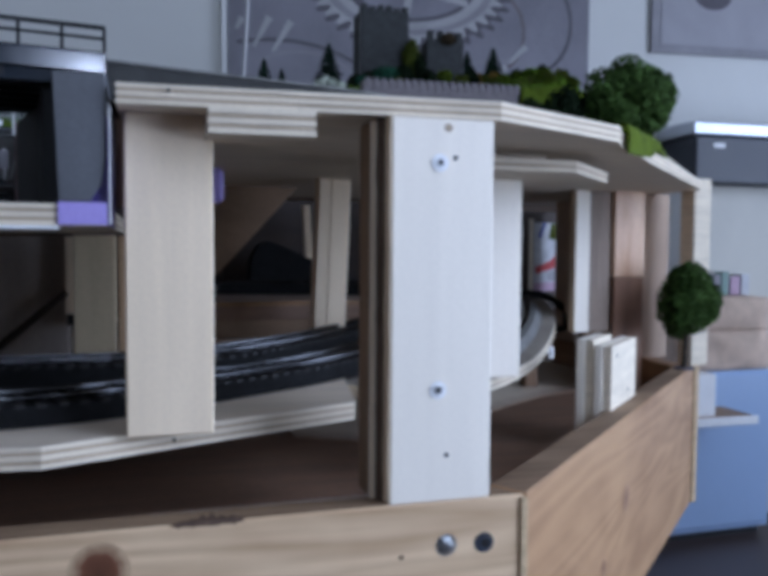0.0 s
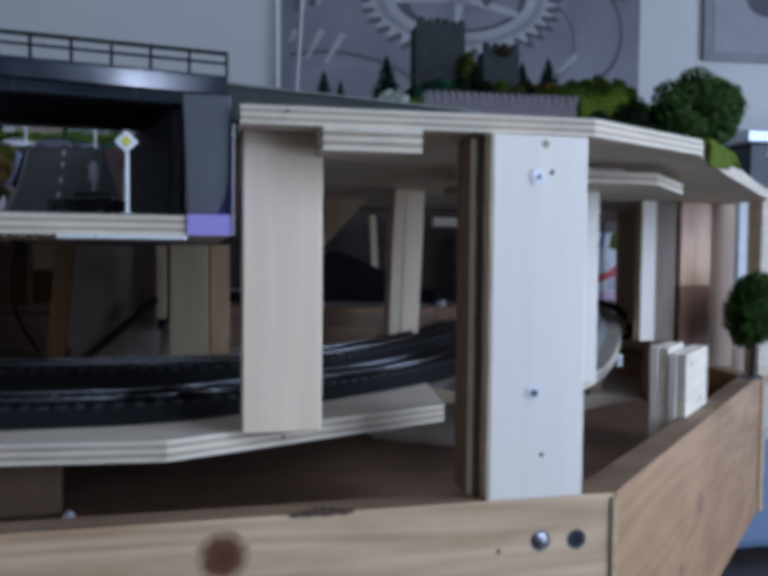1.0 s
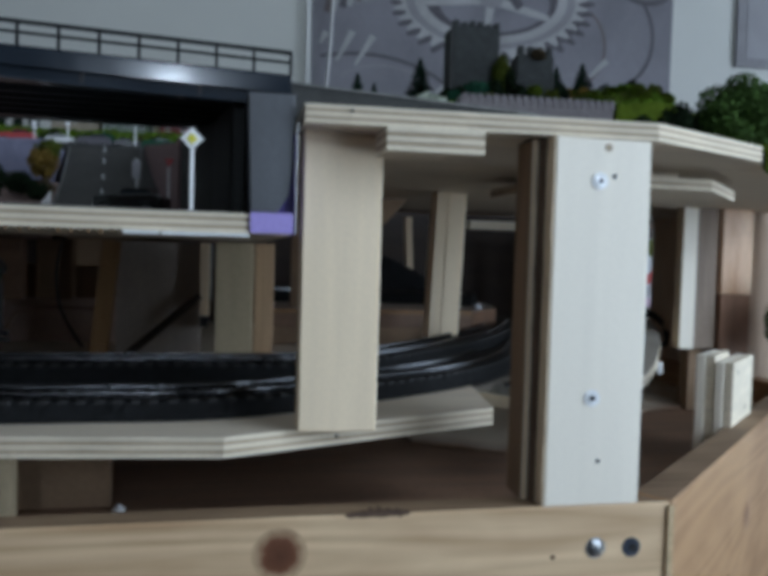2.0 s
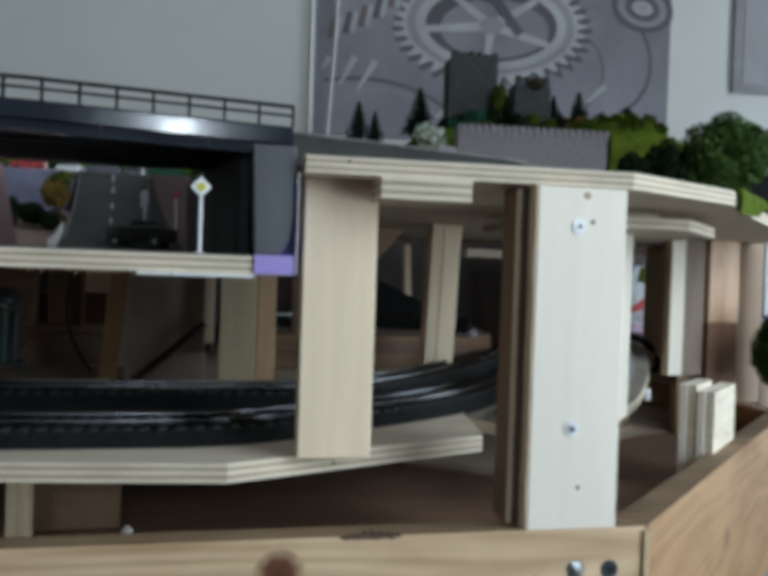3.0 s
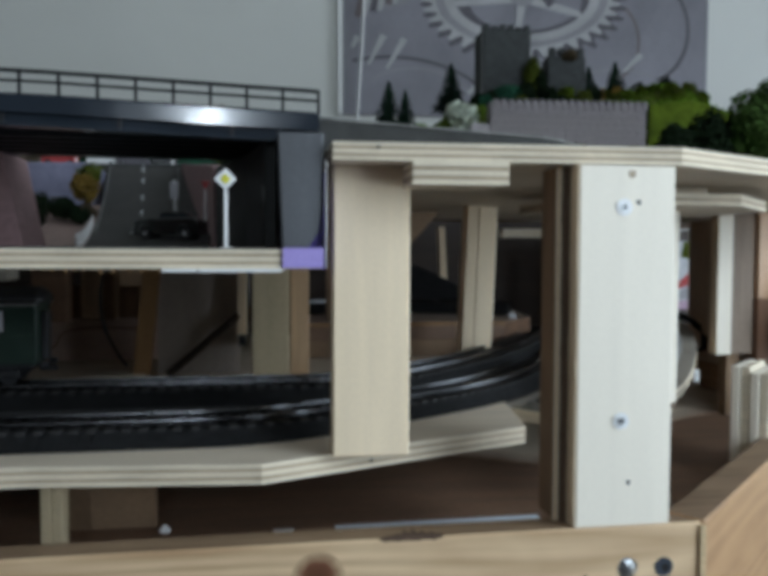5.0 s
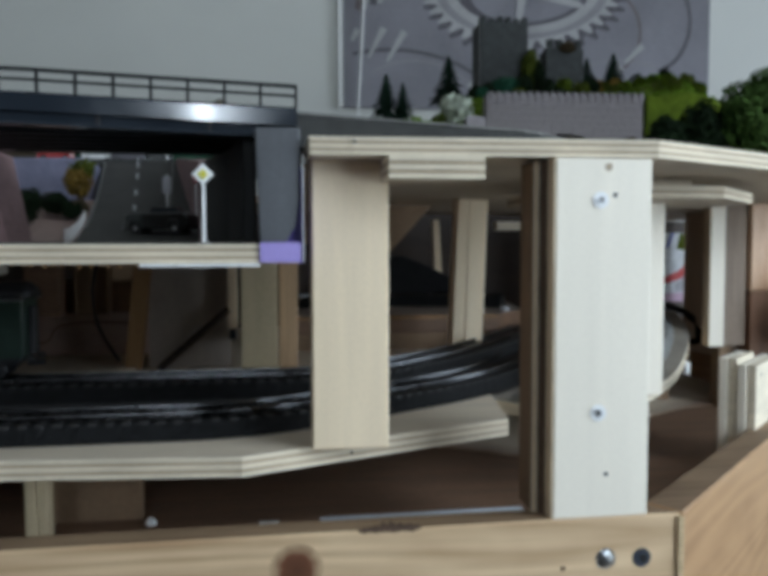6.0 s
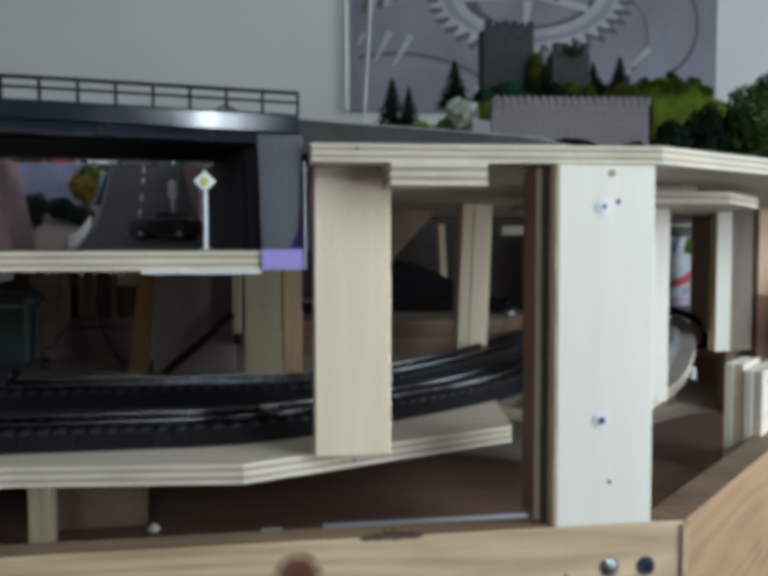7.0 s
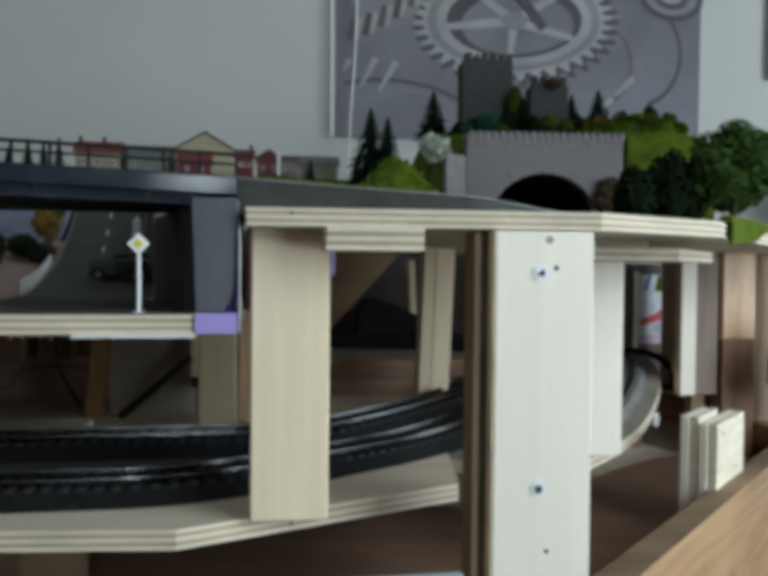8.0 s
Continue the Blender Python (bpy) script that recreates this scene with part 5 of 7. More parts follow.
def fir(x, y, z, h, r, seed, label="dark green model fir tree on the hillside"):
    t = thing("fir_tree", (x, y, z), label, "tree")
    part("trunk", tube([(x, y, z), (x, y, z + h * 0.95)], 0.0015, 6, radii=[0.0016, 0.0004]), M["bark"], t)
    rnd, verts, faces = random.Random(seed), [], []
    for k in range(11):
        f = k / 11
        zc, rr = z + h * (0.08 + 0.86 * f), r * (1 - f) ** 0.85 + 0.0008
        nb = 16
        for b in range(nb):
            a = math.tau * (b + rnd.random() * 0.7) / nb
            l = rr * rnd.uniform(0.75, 1.1)
            da = 0.24
            i = len(verts)
            verts += [(x, y, zc + h * 0.10), (x + math.cos(a - da) * l * 0.7, y + math.sin(a - da) * l * 0.7, zc + h * 0.02), (x + math.cos(a) * l, y + math.sin(a) * l, zc - h * 0.03), (x + math.cos(a + da) * l * 0.7, y + math.sin(a + da) * l * 0.7, zc + h * 0.02)]
            faces += [(i, i + 1, i + 2), (i, i + 2, i + 3)]
    me = bpy.data.meshes.new("branches")
    me.from_pydata(verts, [], faces)
    own = bmesh.new()
    own.from_mesh(me)
    bpy.data.meshes.remove(me)
    part("foliage", own, M["fir"], t)
    return t


tree(-0.2185, 0.793, street_z(0.79), 1.030, 0.0155, 700, 0.0026, 31, "ochre", "ochre yellow model tree beside the street", 0.0012)
tree(-0.2190, 0.815, street_z(0.815), 1.046, 0.013, 500, 0.0026, 32, "moss", "olive model tree behind an ochre one", 0.0012)
tree(-0.240, 0.69, street_z(0.69), 1.004, 0.017, 800, 0.0026, 33, "leaf_black", "dark model tree beside the retaining wall", 0.0012)
bush("dark_bush", -0.212, 0.735, street_z(0.73), 0.011, 400, 0.0024, 34, "leaf_black", "dark low model bush beside the street")
bush("dark_bush", -0.228, 0.745, street_z(0.74), 0.014, 500, 0.0024, 35, "leaf_black", "dark round model bush beside the street")
bush("brown_bush", -0.209, 0.755, street_z(0.75), 0.010, 400, 0.0024, 36, "brown_moss", "brown model bush under the ochre tree")

for k in range(12):
    bush("crest_bush", -0.315 + 0.0225 * k, 1.094 + 0.004 * (k % 2), 1.066, 0.013 + 0.002 * (k % 3), 420, 0.0028, 140 + k, ("leaf_black", "teal_leaf", "leaf_black", "brown_moss")[k % 4], "small dark flocked bush behind the upper road", 1.35)


# approach road on the deck
def approach_z(x):
    return 1.0192 + 0.0163 * (1 - (x + 0.02) / 0.30)


ap = thing("approach_road", (0.07, 0.40, 1.0181), "dark grey model road slab sloping across the deck", "road slab")
xs2 = [-0.0205 + 0.0096 * k for k in range(28)]
own, prev = bmesh.new(), None
for x in xs2:
    yf = 0.388 + (0.0 if x < 0.11 else (x - 0.11) * 0.8)
    zt = approach_z(x)
    ring = [own.verts.new(p) for p in ((x, yf, 1.0181), (x, yf, zt - 0.0012), (x, yf + 0.0012, zt), (x, 0.53, zt), (x, 0.53, 1.0181))]
    if prev:
        for i in range(5):
            own.faces.new((prev[i], prev[(i + 1) % 5], ring[(i + 1) % 5], ring[i]))
    else:
        own.faces.new(ring)
    prev = ring
own.faces.new(prev)
part("slab", own, M["road_grey"], ap)
part("kerb", sweep([(x, 0.3888 + (0.0 if x < 0.11 else (x - 0.11) * 0.8), approach_z(x)) for x in xs2], [(-0.0010, 0.0002), (0.0012, 0.0002), (0.0012, 0.0011), (-0.0010, 0.0011)]), M["kerb"], ap, "pale worn kerb edge")

# flock strip along the rear deck
gs = prism([(0.262, 0.398), (0.272, 0.404), (0.35, 0.481), (0.40, 0.545), (0.44, 0.62), (0.50, 0.70), (0.50, 0.90), (0.262, 0.90)], DZ1 + 0.0002, 1.0212, 0.001)
solid("flock_mat", gs, M["grass"], "bright green flock mat on the rear deck", "flock mat")
flap, prev = bmesh.new(), None
for k in range(18):
    q = Vector((0.2640, 0.3990, 0)) + U * 0.0052 * k
    low = 1.0060 + 0.0003 * k + 0.0016 * noise.noise((k * 0.9, 2.0, 0.0)) + 0.0012 * max(0, k - 11)
    ring = [flap.verts.new((q.x + N.x * a, q.y + N.y * a, z)) for a, z in ((0.0016, low), (0.0022, 1.0190), (0.0004, 1.0232), (-0.006, 1.0232), (-0.006, 1.0214), (0.0003, 1.0185), (0.0003, low))]
    if prev:
        for i in range(7):
            flap.faces.new((prev[i], prev[(i + 1) % 7], ring[(i + 1) % 7], ring[i]))
    else:
        flap.faces.new(ring)
    prev = ring
flap.faces.new(prev)
solid("flock_flap", flap, M["grass"], "green flock flap over the deck edge", "flock mat")
solid("paper_mat", prism([(0.365, 0.505), (0.505, 0.65), (0.505, 0.70), (0.43, 0.68), (0.36, 0.53)], 1.0214, 1.0226, 0.0003), M["ply_light"], "pale strip lying on the flock mat", "strip")

# big tree, dark bushes, small tree on the frame corner
tree(0.432, 0.655, 1.0212, 1.0870, 0.0455, 14000, 0.0030, 11, "leaf", "large dark green model tree on the deck", 0.0028, 1.0, 34)
bush("dark_bush", 0.332, 0.655, 1.0212, 0.0245, 2000, 0.0034, 12, "leaf_black", "blackish round model bush on the deck", 1.5)
bush("dark_bush", 0.366, 0.66, 1.0212, 0.0270, 2400, 0.0034, 13, "leaf_black", "blackish tall model bush on the deck", 1.65)
bush("dark_bush", 0.393, 0.67, 1.0212, 0.0265, 2200, 0.0034, 14, "leaf_black", "blackish round model bush beside the tree", 1.55)
st = tree(0.500, 0.648, ZB + 0.0015, 0.9000, 0.0310, 9000, 0.0025, 15, "leaf", "round dark green model tree on the frame corner", 0.0022, 1.2, 26)
solid("tree_foot", disc((0.500, 0.648, ZB), 0.010, 0.0014, (0, 0, 1), 16), M["gear_dark"], "dark round foot of a model tree", "tree foot")


# ---- upper landscape ----
def smooth(a, b, v):
    t = max(0.0, min(1.0, (v - a) / (b - a)))
    return t * t * (3 - 2 * t)


def ground_z(x, y):
    z = 1.056 + 0.092 * smooth(0.98, 1.42, y)
    castle = smooth(0.268, 0.315, x) * (1 - smooth(0.60, 0.84, x))
    if y > 1.09:
        z = max(z, z + (1.186 + 0.050 * smooth(1.12, 1.40, y) - z) * castle * (1 - smooth(1.55, 1.75, y)))
    z += 0.080 * math.exp(-(((x - 0.172) / 0.060) ** 2 + ((y - 1.015) / 0.05) ** 2))
    z += 0.06 * math.exp(-(((x - 0.66) / 0.11) ** 2 + ((y - 1.22) / 0.12) ** 2))
    return z + 0.005 * noise.noise((x * 18, y * 18, 0.3)) + 0.0035 * noise.noise((x * 70, y * 70, 1.7))


def east_edge(y):
    return min(0.85, 0.575 + (y - 0.925) * 0.66)


own, grid, nx, ny = bmesh.new(), {}, 130, 80
for i in range(nx):
    for j in range(ny):
        y = 0.962 + 1.058 * j / (ny - 1)
        x = -0.9 + (east_edge(y) + 0.9) * i / (nx - 1)
        grid[i, j] = own.verts.new((x, y, ground_z(x, y)))
for i in range(nx - 1):
    for j in range(ny - 1):
        q = [grid[i, j], grid[i + 1, j], grid[i + 1, j + 1], grid[i, j + 1]]
        zs = [v.co.z for v in q]
        if max(zs) - min(zs) > 0.05 and 0.29 < q[0].co.x < 0.53:
            continue
        f = own.faces.new(q)
        bare = q[0].co.x < 0.06 and q[0].co.y < 1.22 + 0.06 * noise.noise((q[0].co.x * 14, 0.0, 8.0))
        f.material_index = 2 if bare else 1 if noise.noise((q[0].co.x * 9, q[0].co.y * 9, 5.0)) > 0.12 else 0
solid("landscape", own, [M["grass"], M["moss"], M["brown_moss"]], "green flocked model hills of the upper level", "landscape", kind="structure", smooth=True)
solid("landscape_board", prism([(-0.9, 0.962), (0.595, 0.962), (0.84, 1.342), (0.84, 2.02), (-0.9, 2.02)], 1.022, 1.030), M["panel"], "brown board under the model landscape", "board")
for lx, ly in ((-0.85, 1.0), (-0.85, 1.95), (0.40, 1.30), (0.46, 1.95), (-0.2, 1.95)):
    solid("landscape_post", box(lx - 0.015, lx + 0.015, ly - 0.015, ly + 0.015, 0.80, 1.0218, 0.001), M["strip_brown"], "brown post under the landscape board", "post", group="landscape posts")

rnd, verts, faces = random.Random(9), [], []
for k in range(15000):
    x, y = rnd.uniform(-0.5, 0.82), 0.94 + 0.55 * rnd.random() ** 1.3
    if (0.28 < x < 0.535 and y < 1.105) or x > east_edge(y) - 0.005 or y < 0.965 or (x < 0.06 and y < 1.22):
        continue
    z, s, a = ground_z(x, y), rnd.uniform(0.0018, 0.0042), rnd.uniform(0, math.tau)
    c, i = Vector((x, y, z)), len(verts)
    u, tip = Vector((math.cos(a), math.sin(a), 0)) * s, Vector((rnd.uniform(-1, 1) * s, rnd.uniform(-1, 1) * s, s * 1.5))
    verts += [tuple(c - u), tuple(c + u), tuple(c + tip)]
    faces.append((i, i + 1, i + 2))
me = bpy.data.meshes.new("grass_tufts")
me.from_pydata(verts, [], faces)
me.materials.append(M["tuft"])
tagged(new("grass_tufts", me), "short yellow green flock tufts on the model hills", "grass", kind="stuff")

# tunnel portal with its wall of stone blocks
portal = thing("tunnel_portal", (0.405, 1.085, 1.06), "grey mauve stone tunnel portal with a round arch", "tunnel portal")
PX0, PX1, PZ0, PZ1, PY = 0.286, 0.527, 1.058, 1.188, 1.083
AC, AR, AZ = 0.406, 0.084, 1.060
arch = [(AC + AR * math.cos(a), AZ + 0.074 * math.sin(a)) for a in np.linspace(math.pi, 0, 19)]
outline = [(PX0, PZ0), (PX0, PZ1), (PX1, PZ1 + 0.004), (PX1, PZ0)] + list(reversed(arch))
bm = prism([(x, -z) for x, z in outline], 0, 0.02)
bm.transform(Matrix(((1, 0, 0, 0), (0, 0, 1, PY), (0, -1, 0, 0), (0, 0, 0, 1))))
part("wall", bm, M["stone_pale"], portal)
bm = bmesh.new()
ra = [bm.verts.new((x, PY + 0.02, z)) for x, z in arch]
rb = [bm.verts.new((x, PY + 0.30, z)) for x, z in arch]
for k in range(len(arch) - 1):
    bm.faces.new((ra[k], ra[k + 1], rb[k + 1], rb[k]))
bm.faces.new(rb)
part("tunnel_lining", bm, M["soot"], portal)
part("roadbed", box(0.32, 0.49, 1.03, 1.36, 1.054, 1.0585), M["road_grey"], portal)
stone_mesh = mesh_of("block", box(-0.0069, 0.0069, -0.0009, 0.0009, -0.0047, 0.0047, 0.0004), M["stone_pale"])
row, z = 0, PZ1 - 0.020
while z > PZ0:
    x = PX0 + 0.0075 + (0.007 if row % 2 else 0)
    while x < PX1 - 0.006:
        d = math.hypot((x - AC) / (AR + 0.011), (z - AZ) / 0.086)
        if d > 1.0:
            ob = new("stone_block", stone_mesh)
            ob.parent = portal
            ob.location = Vector((x, PY + 0.0003 - 0.0004 * random.random(), z)) - portal.location
        x += 0.0142
    z -= 0.0098
    row += 1
for k in range(17):
    a = math.pi * (k + 0.5) / 17
    ob = new("arch_stone", stone_mesh)
    ob.parent = portal
    ob.location = Vector((AC + (AR + 0.0055) * math.cos(a), PY - 0.0001, AZ + 0.0795 * math.sin(a))) - portal.location
    ob.rotation_euler = (0, math.pi / 2 - a + math.pi / 2, 0)
for k in range(21):
    x = PX0 + 0.004 + 0.0116 * k
    part("merlon", box(x, x + 0.0066, PY - 0.002, PY + 0.014, PZ1 - 0.010 + 0.004 * k / 21, PZ1 + 0.004 + 0.004 * k / 21, 0.0006), M["stone"], portal)
part("string_course", box(PX0, PX1, PY - 0.002, PY - 0.0002, PZ1 - 0.0135, PZ1 - 0.0105, 0.0005), M["stone"], portal)
solid("wing_wall", prism([(0.25, 1.06), (0.285, 1.083), (0.285, 1.10), (0.25, 1.08)], 1.05, 1.155, 0.001), M["stone"], "short grey stone wing wall beside the portal", "wall")
solid("brown_rock", leaf_cloud([(0.500, 1.070, 1.098, 0.018, 1.6)], 500, 0.006, 5, 0.4), M["brown_moss"], "brown mossy rock at the portal side", "rock")

# castle ruin
keep = thing("castle_tower", (0.402, 1.40, 1.240), "dark grey stone castle tower ruin", "castle")
part("tower", box(0.358, 0.448, 1.37, 1.43, 1.222, 1.378, 0.002), M["stone_dark"], keep)
for k in range(6):
    part("merlon", box(0.359 + 0.0155 * k, 0.369 + 0.0155 * k, 1.37, 1.382, 1.3781, 1.387 - 0.003 * (k % 3 == 1), 0.0008), M["stone_dark"], keep)
part("corner_strip", box(0.3555, 0.3578, 1.369, 1.38, 1.25, 1.384, 0.0004), M["black"], keep)
gate = thing("castle_gatehouse", (0.518, 1.40, 1.25), "small grey castle gatehouse with ivy", "castle")
part("block", prism([(0.482, 1.37), (0.556, 1.37), (0.550, 1.42), (0.488, 1.42)], 1.222, 1.335, 0.002), M["stone_dark"], gate)
for k in range(4):
    part("merlon", box(0.485 + 0.0185 * k, 0.496 + 0.0185 * k, 1.369, 1.381, 1.3352, 1.350, 0.0008), M["stone_dark"], gate)
bush("ivy_bush", 0.523, 1.366, 1.322, 0.016, 300, 0.0045, 41, "brown_moss", "olive brown ivy on the gatehouse", 0.8)
bush("green_bush", 0.395, 1.345, 1.227, 0.0312, 1190, 0.0048, 42, "teal_leaf", "bluish green bush before the tower", 0.8)
bush("green_bush", 0.425, 1.34, 1.227, 0.0234, 850, 0.0048, 43, "leaf_black", "dark green bush before the tower", 1.1)
bush("yellow_bush", 0.448, 1.355, 1.232, 0.0208, 850, 0.0045, 44, "moss", "yellowish tall bush beside the tower", 2.6)
bush("dark_bush", 0.457, 1.35, 1.227, 0.0182, 680, 0.0045, 45, "leaf_black", "dark upright bush beside the tower", 2.2)
bush("yellow_bush", 0.505, 1.34, 1.230, 0.0195, 850, 0.0045, 46, "grass", "yellow green bush below the gatehouse", 1.2)
bush("yellow_bush", 0.565, 1.345, 1.234, 0.0169, 680, 0.0045, 47, "ochre", "yellow bush beside the gatehouse", 1.3)
bush("yellow_bush", 0.59, 1.35, 1.238, 0.0156, 680, 0.0045, 48, "moss", "olive bush on the castle hill", 1.2)
bush("dark_bush", 0.335, 1.33, 1.207, 0.0182, 680, 0.0045, 49, "leaf_black", "dark bush at the foot of the tower", 1.3)
bush("dark_bush", 0.733, 1.4, 1.268, 0.0182, 680, 0.0042, 50, "leaf_black", "round dark bush on the hill top", 1.2)
for k, (x, y, r, mt, fl) in enumerate(((0.36, 1.33, 0.016, "leaf_black", 1.1), (0.345, 1.31, 0.013, "teal_leaf", 1.0), (0.41, 1.31, 0.015, "moss", 0.9), (0.47, 1.32, 0.017, "leaf_black", 1.3), (0.485, 1.31, 0.014, "leaf_black", 1.2), (0.53, 1.32, 0.016, "moss", 1.1), (0.555, 1.33, 0.017, "leaf_black", 1.3), (0.60, 1.33, 0.015, "ochre", 1.2), (0.645, 1.34, 0.015, "moss", 1.2), (0.455, 1.28, 0.008, "leaf_black", 1.3))):
    bush("castle_bush", x, y, ground_z(x, y) - 0.005, r, 600, 0.0045, 110 + k, mt, "small flocked bush below the castle walls", fl)
for k, (x, y, r, mt) in enumerate(((0.28, 1.13, 0.016, "grass"), (0.265, 1.10, 0.014, "moss"), (0.61, 1.16, 0.013, "grass"), (0.665, 1.20, 0.015, "moss"), (0.70, 1.24, 0.014, "grass"), (0.60, 1.12, 0.012, "moss"), (0.645, 1.13, 0.013, "grass"))):
    bush("green_bush", x, y, ground_z(x, y) - 0.006, r, 900, 0.0045, 60 + k, mt, "bright yellow green bush on the hillside", 0.9)
for k, (x, y, zt, r) in enumerate(((0.188, 1.40, 1.291, 0.021), (0.221, 1.41, 1.277, 0.017), (0.305, 1.40, 1.325, 0.022), (0.570, 1.39, 1.328, 0.017), (0.628, 1.40, 1.342, 0.024), (-0.30, 1.62, 1.245, 0.014), (-0.335, 1.60, 1.238, 0.011), (-0.44, 1.52, 1.234, 0.012), (-0.415, 1.53, 1.230, 0.012), (-0.385, 1.52, 1.236, 0.012), (-0.475, 1.52, 1.215, 0.012), (0.086, 1.52, 1.208, 0.011), (0.150, 1.30, 1.185, 0.012))):
    z = ground_z(x, y) - 0.002
    fir(x, y, z, zt - z, r * (2.5 if k < 2 else 1.9 if k < 5 else 1.5), 80 + k)
rnd = random.Random(77)
for k in range(22):
    x, y = rnd.uniform(0.545, 0.72), rnd.uniform(1.09, 1.30)
    if x < east_edge(y) - 0.02:
        bush("hill_bush", x, y, ground_z(x, y) - 0.008, rnd.uniform(0.008, 0.015), 420, 0.0036, 170 + k, rnd.choice(("grass", "moss", "grass", "tuft")), "low yellow green flocked bush on the hillside", 0.75)
bl = thing("white_blossom_bush", (0.221, 1.01, 1.10), "white blossoming model bush on the hill", "bush")
part("stem", tube([(0.221, 1.01, ground_z(0.221, 1.01) - 0.003), (0.221, 1.01, 1.150)], 0.0015, 6), M["bark"], bl)
part("blossom", leaf_cloud(lobed((0.221, 1.008, 1.152), 0.025, 12, 71, 0.6, 0.8), 900, 0.0042, 71, 0.5), M["blossom"], bl)
hut = thing("hill_hut", (0.675, 1.40, 1.26), "tiny dark hut on the castle hill", "hut")
part("walls", box(0.662, 0.692, 1.395, 1.42, 1.25, 1.283, 0.0005), M["stone_dark"], hut)
bm = prism([(0.658, -1.281), (0.677, -1.300), (0.697, -1.281), (0.694, -1.279), (0.677, -1.295), (0.661, -1.279)], 0, 0.03)
bm.transform(Matrix(((1, 0, 0, 0), (0, 0, 1, 1.393), (0, -1, 0, 0), (0, 0, 0, 1))))
part("roof", bm, M["stone_dark"], hut)


def house(x0, x1, y0, y1, eaves, ridge, wall, roof, label, along="x", chimneys=()):
    z0 = ground_z((x0 + x1) / 2, (y0 + y1) / 2) - 0.004
    h = thing("model_house", ((x0 + x1) / 2, (y0 + y1) / 2, z0), label, "house", group="model village")
    wa = part("wall", box(x0, x1, y0, y1, z0, eaves, 0.0005), M[wall], h)
    o = 0.004
    if along == "x":
        ym = (y0 + y1) / 2
        pr = [(y0 - o, eaves - 0.002), (ym, ridge), (y1 + o, eaves - 0.002), (y1 + o, eaves - 0.005), (ym, ridge - 0.004), (y0 - o, eaves - 0.005)]
        bm = prism(pr, x0 - o, x1 + o)
        bm.transform(Matrix(((0, 0, 1, 0), (1, 0, 0, 0), (0, 1, 0, 0), (0, 0, 0, 1))))
        part("roof", bm, M[roof], h)
        gb = prism([(y0, eaves), (ym, ridge - 0.004), (y1, eaves)], x0 + 0.0005, x1 - 0.0005)
        gb.transform(Matrix(((0, 0, 1, 0), (1, 0, 0, 0), (0, 1, 0, 0), (0, 0, 0, 1))))
        part("gable", gb, M[wall], h)
    else:
        xm = (x0 + x1) / 2
        pr = [(x0 - o, -eaves + 0.002), (xm, -ridge), (x1 + o, -eaves + 0.002), (x1 + o, -eaves + 0.005), (xm, -ridge + 0.004), (x0 - o, -eaves + 0.005)]
        bm = prism(pr, y0 - o, y1 + o)
        bm.transform(Matrix(((1, 0, 0, 0), (0, 0, 1, 0), (0, -1, 0, 0), (0, 0, 0, 1))))
        part("roof", bm, M[roof], h)
        gb = prism([(x0, -eaves), (xm, -ridge + 0.004), (x1, -eaves)], y0 + 0.0005, y1 - 0.0005)
        gb.transform(Matrix(((1, 0, 0, 0), (0, 0, 1, 0), (0, -1, 0, 0), (0, 0, 0, 1))))
        part("gable", gb, M[wall], h)
    for cx in chimneys:
        part("chimney", box(cx - 0.003, cx + 0.003, (y0 + y1) / 2 - 0.003, (y0 + y1) / 2 + 0.003, ridge - 0.006, ridge + 0.009, 0.0003), M["stone_dark"], h)
    k, n = 0, max(2, int((x1 - x0) / 0.022))
    for k in range(n):
        wx = x0 + (x1 - x0) * (k + 0.5) / n
        wz = z0 + (eaves - z0) * 0.62
        win = part("window", box(wx - 0.0032, wx + 0.0032, y0 - 0.0005, y0 + 0.001, wz - 0.0045, wz + 0.0045), M["white"], h)
        part("pane", box(wx - 0.0024, wx + 0.0024, y0 - 0.0008, y0 - 0.0006, wz - 0.0037, wz + 0.0037), M["glass_dark"], win)
    return h


house(-0.352, -0.272, 1.50, 1.56, 1.206, 1.226, "house_beige", "roof_red", "beige model house with a red roof", "x", (-0.348, -0.305))
house(-0.262, -0.180, 1.50, 1.56, 1.200, 1.222, "house_green", "roof_grey", "grey green model house with a grey roof", "x")
house(-0.174, -0.058, 1.50, 1.57, 1.214, 1.248, "house_cream", "roof_brown", "cream model house with a wide gable", "y")
house(-0.160, -0.105, 1.455, 1.495, 1.187, 1.208, "house_red", "roof_red", "low red brick annex with a red roof", "x")
house(-0.056, -0.026, 1.50, 1.55, 1.212, 1.219, "house_red", "roof_brown", "narrow dark red model building", "x", (-0.03,))
house(-0.018, 0.026, 1.50, 1.56, 1.203, 1.218, "house_red", "roof_brown", "red brick model house beside a white one", "y")
house(0.027, 0.060, 1.50, 1.56, 1.205, 1.211, "house_mauve", "roof_brown", "mauve model house with small windows", "x")
house(0.066, 0.142, 1.54, 1.60, 1.200, 1.217, "house_beige", "roof_grey", "long low model shed with a grey roof", "x")
solid("white_pillar", box(0.0195, 0.0262, 1.492, 1.4995, 1.15, 1.212, 0.0004), M["white"], "slim white model advertising pillar", "pillar")

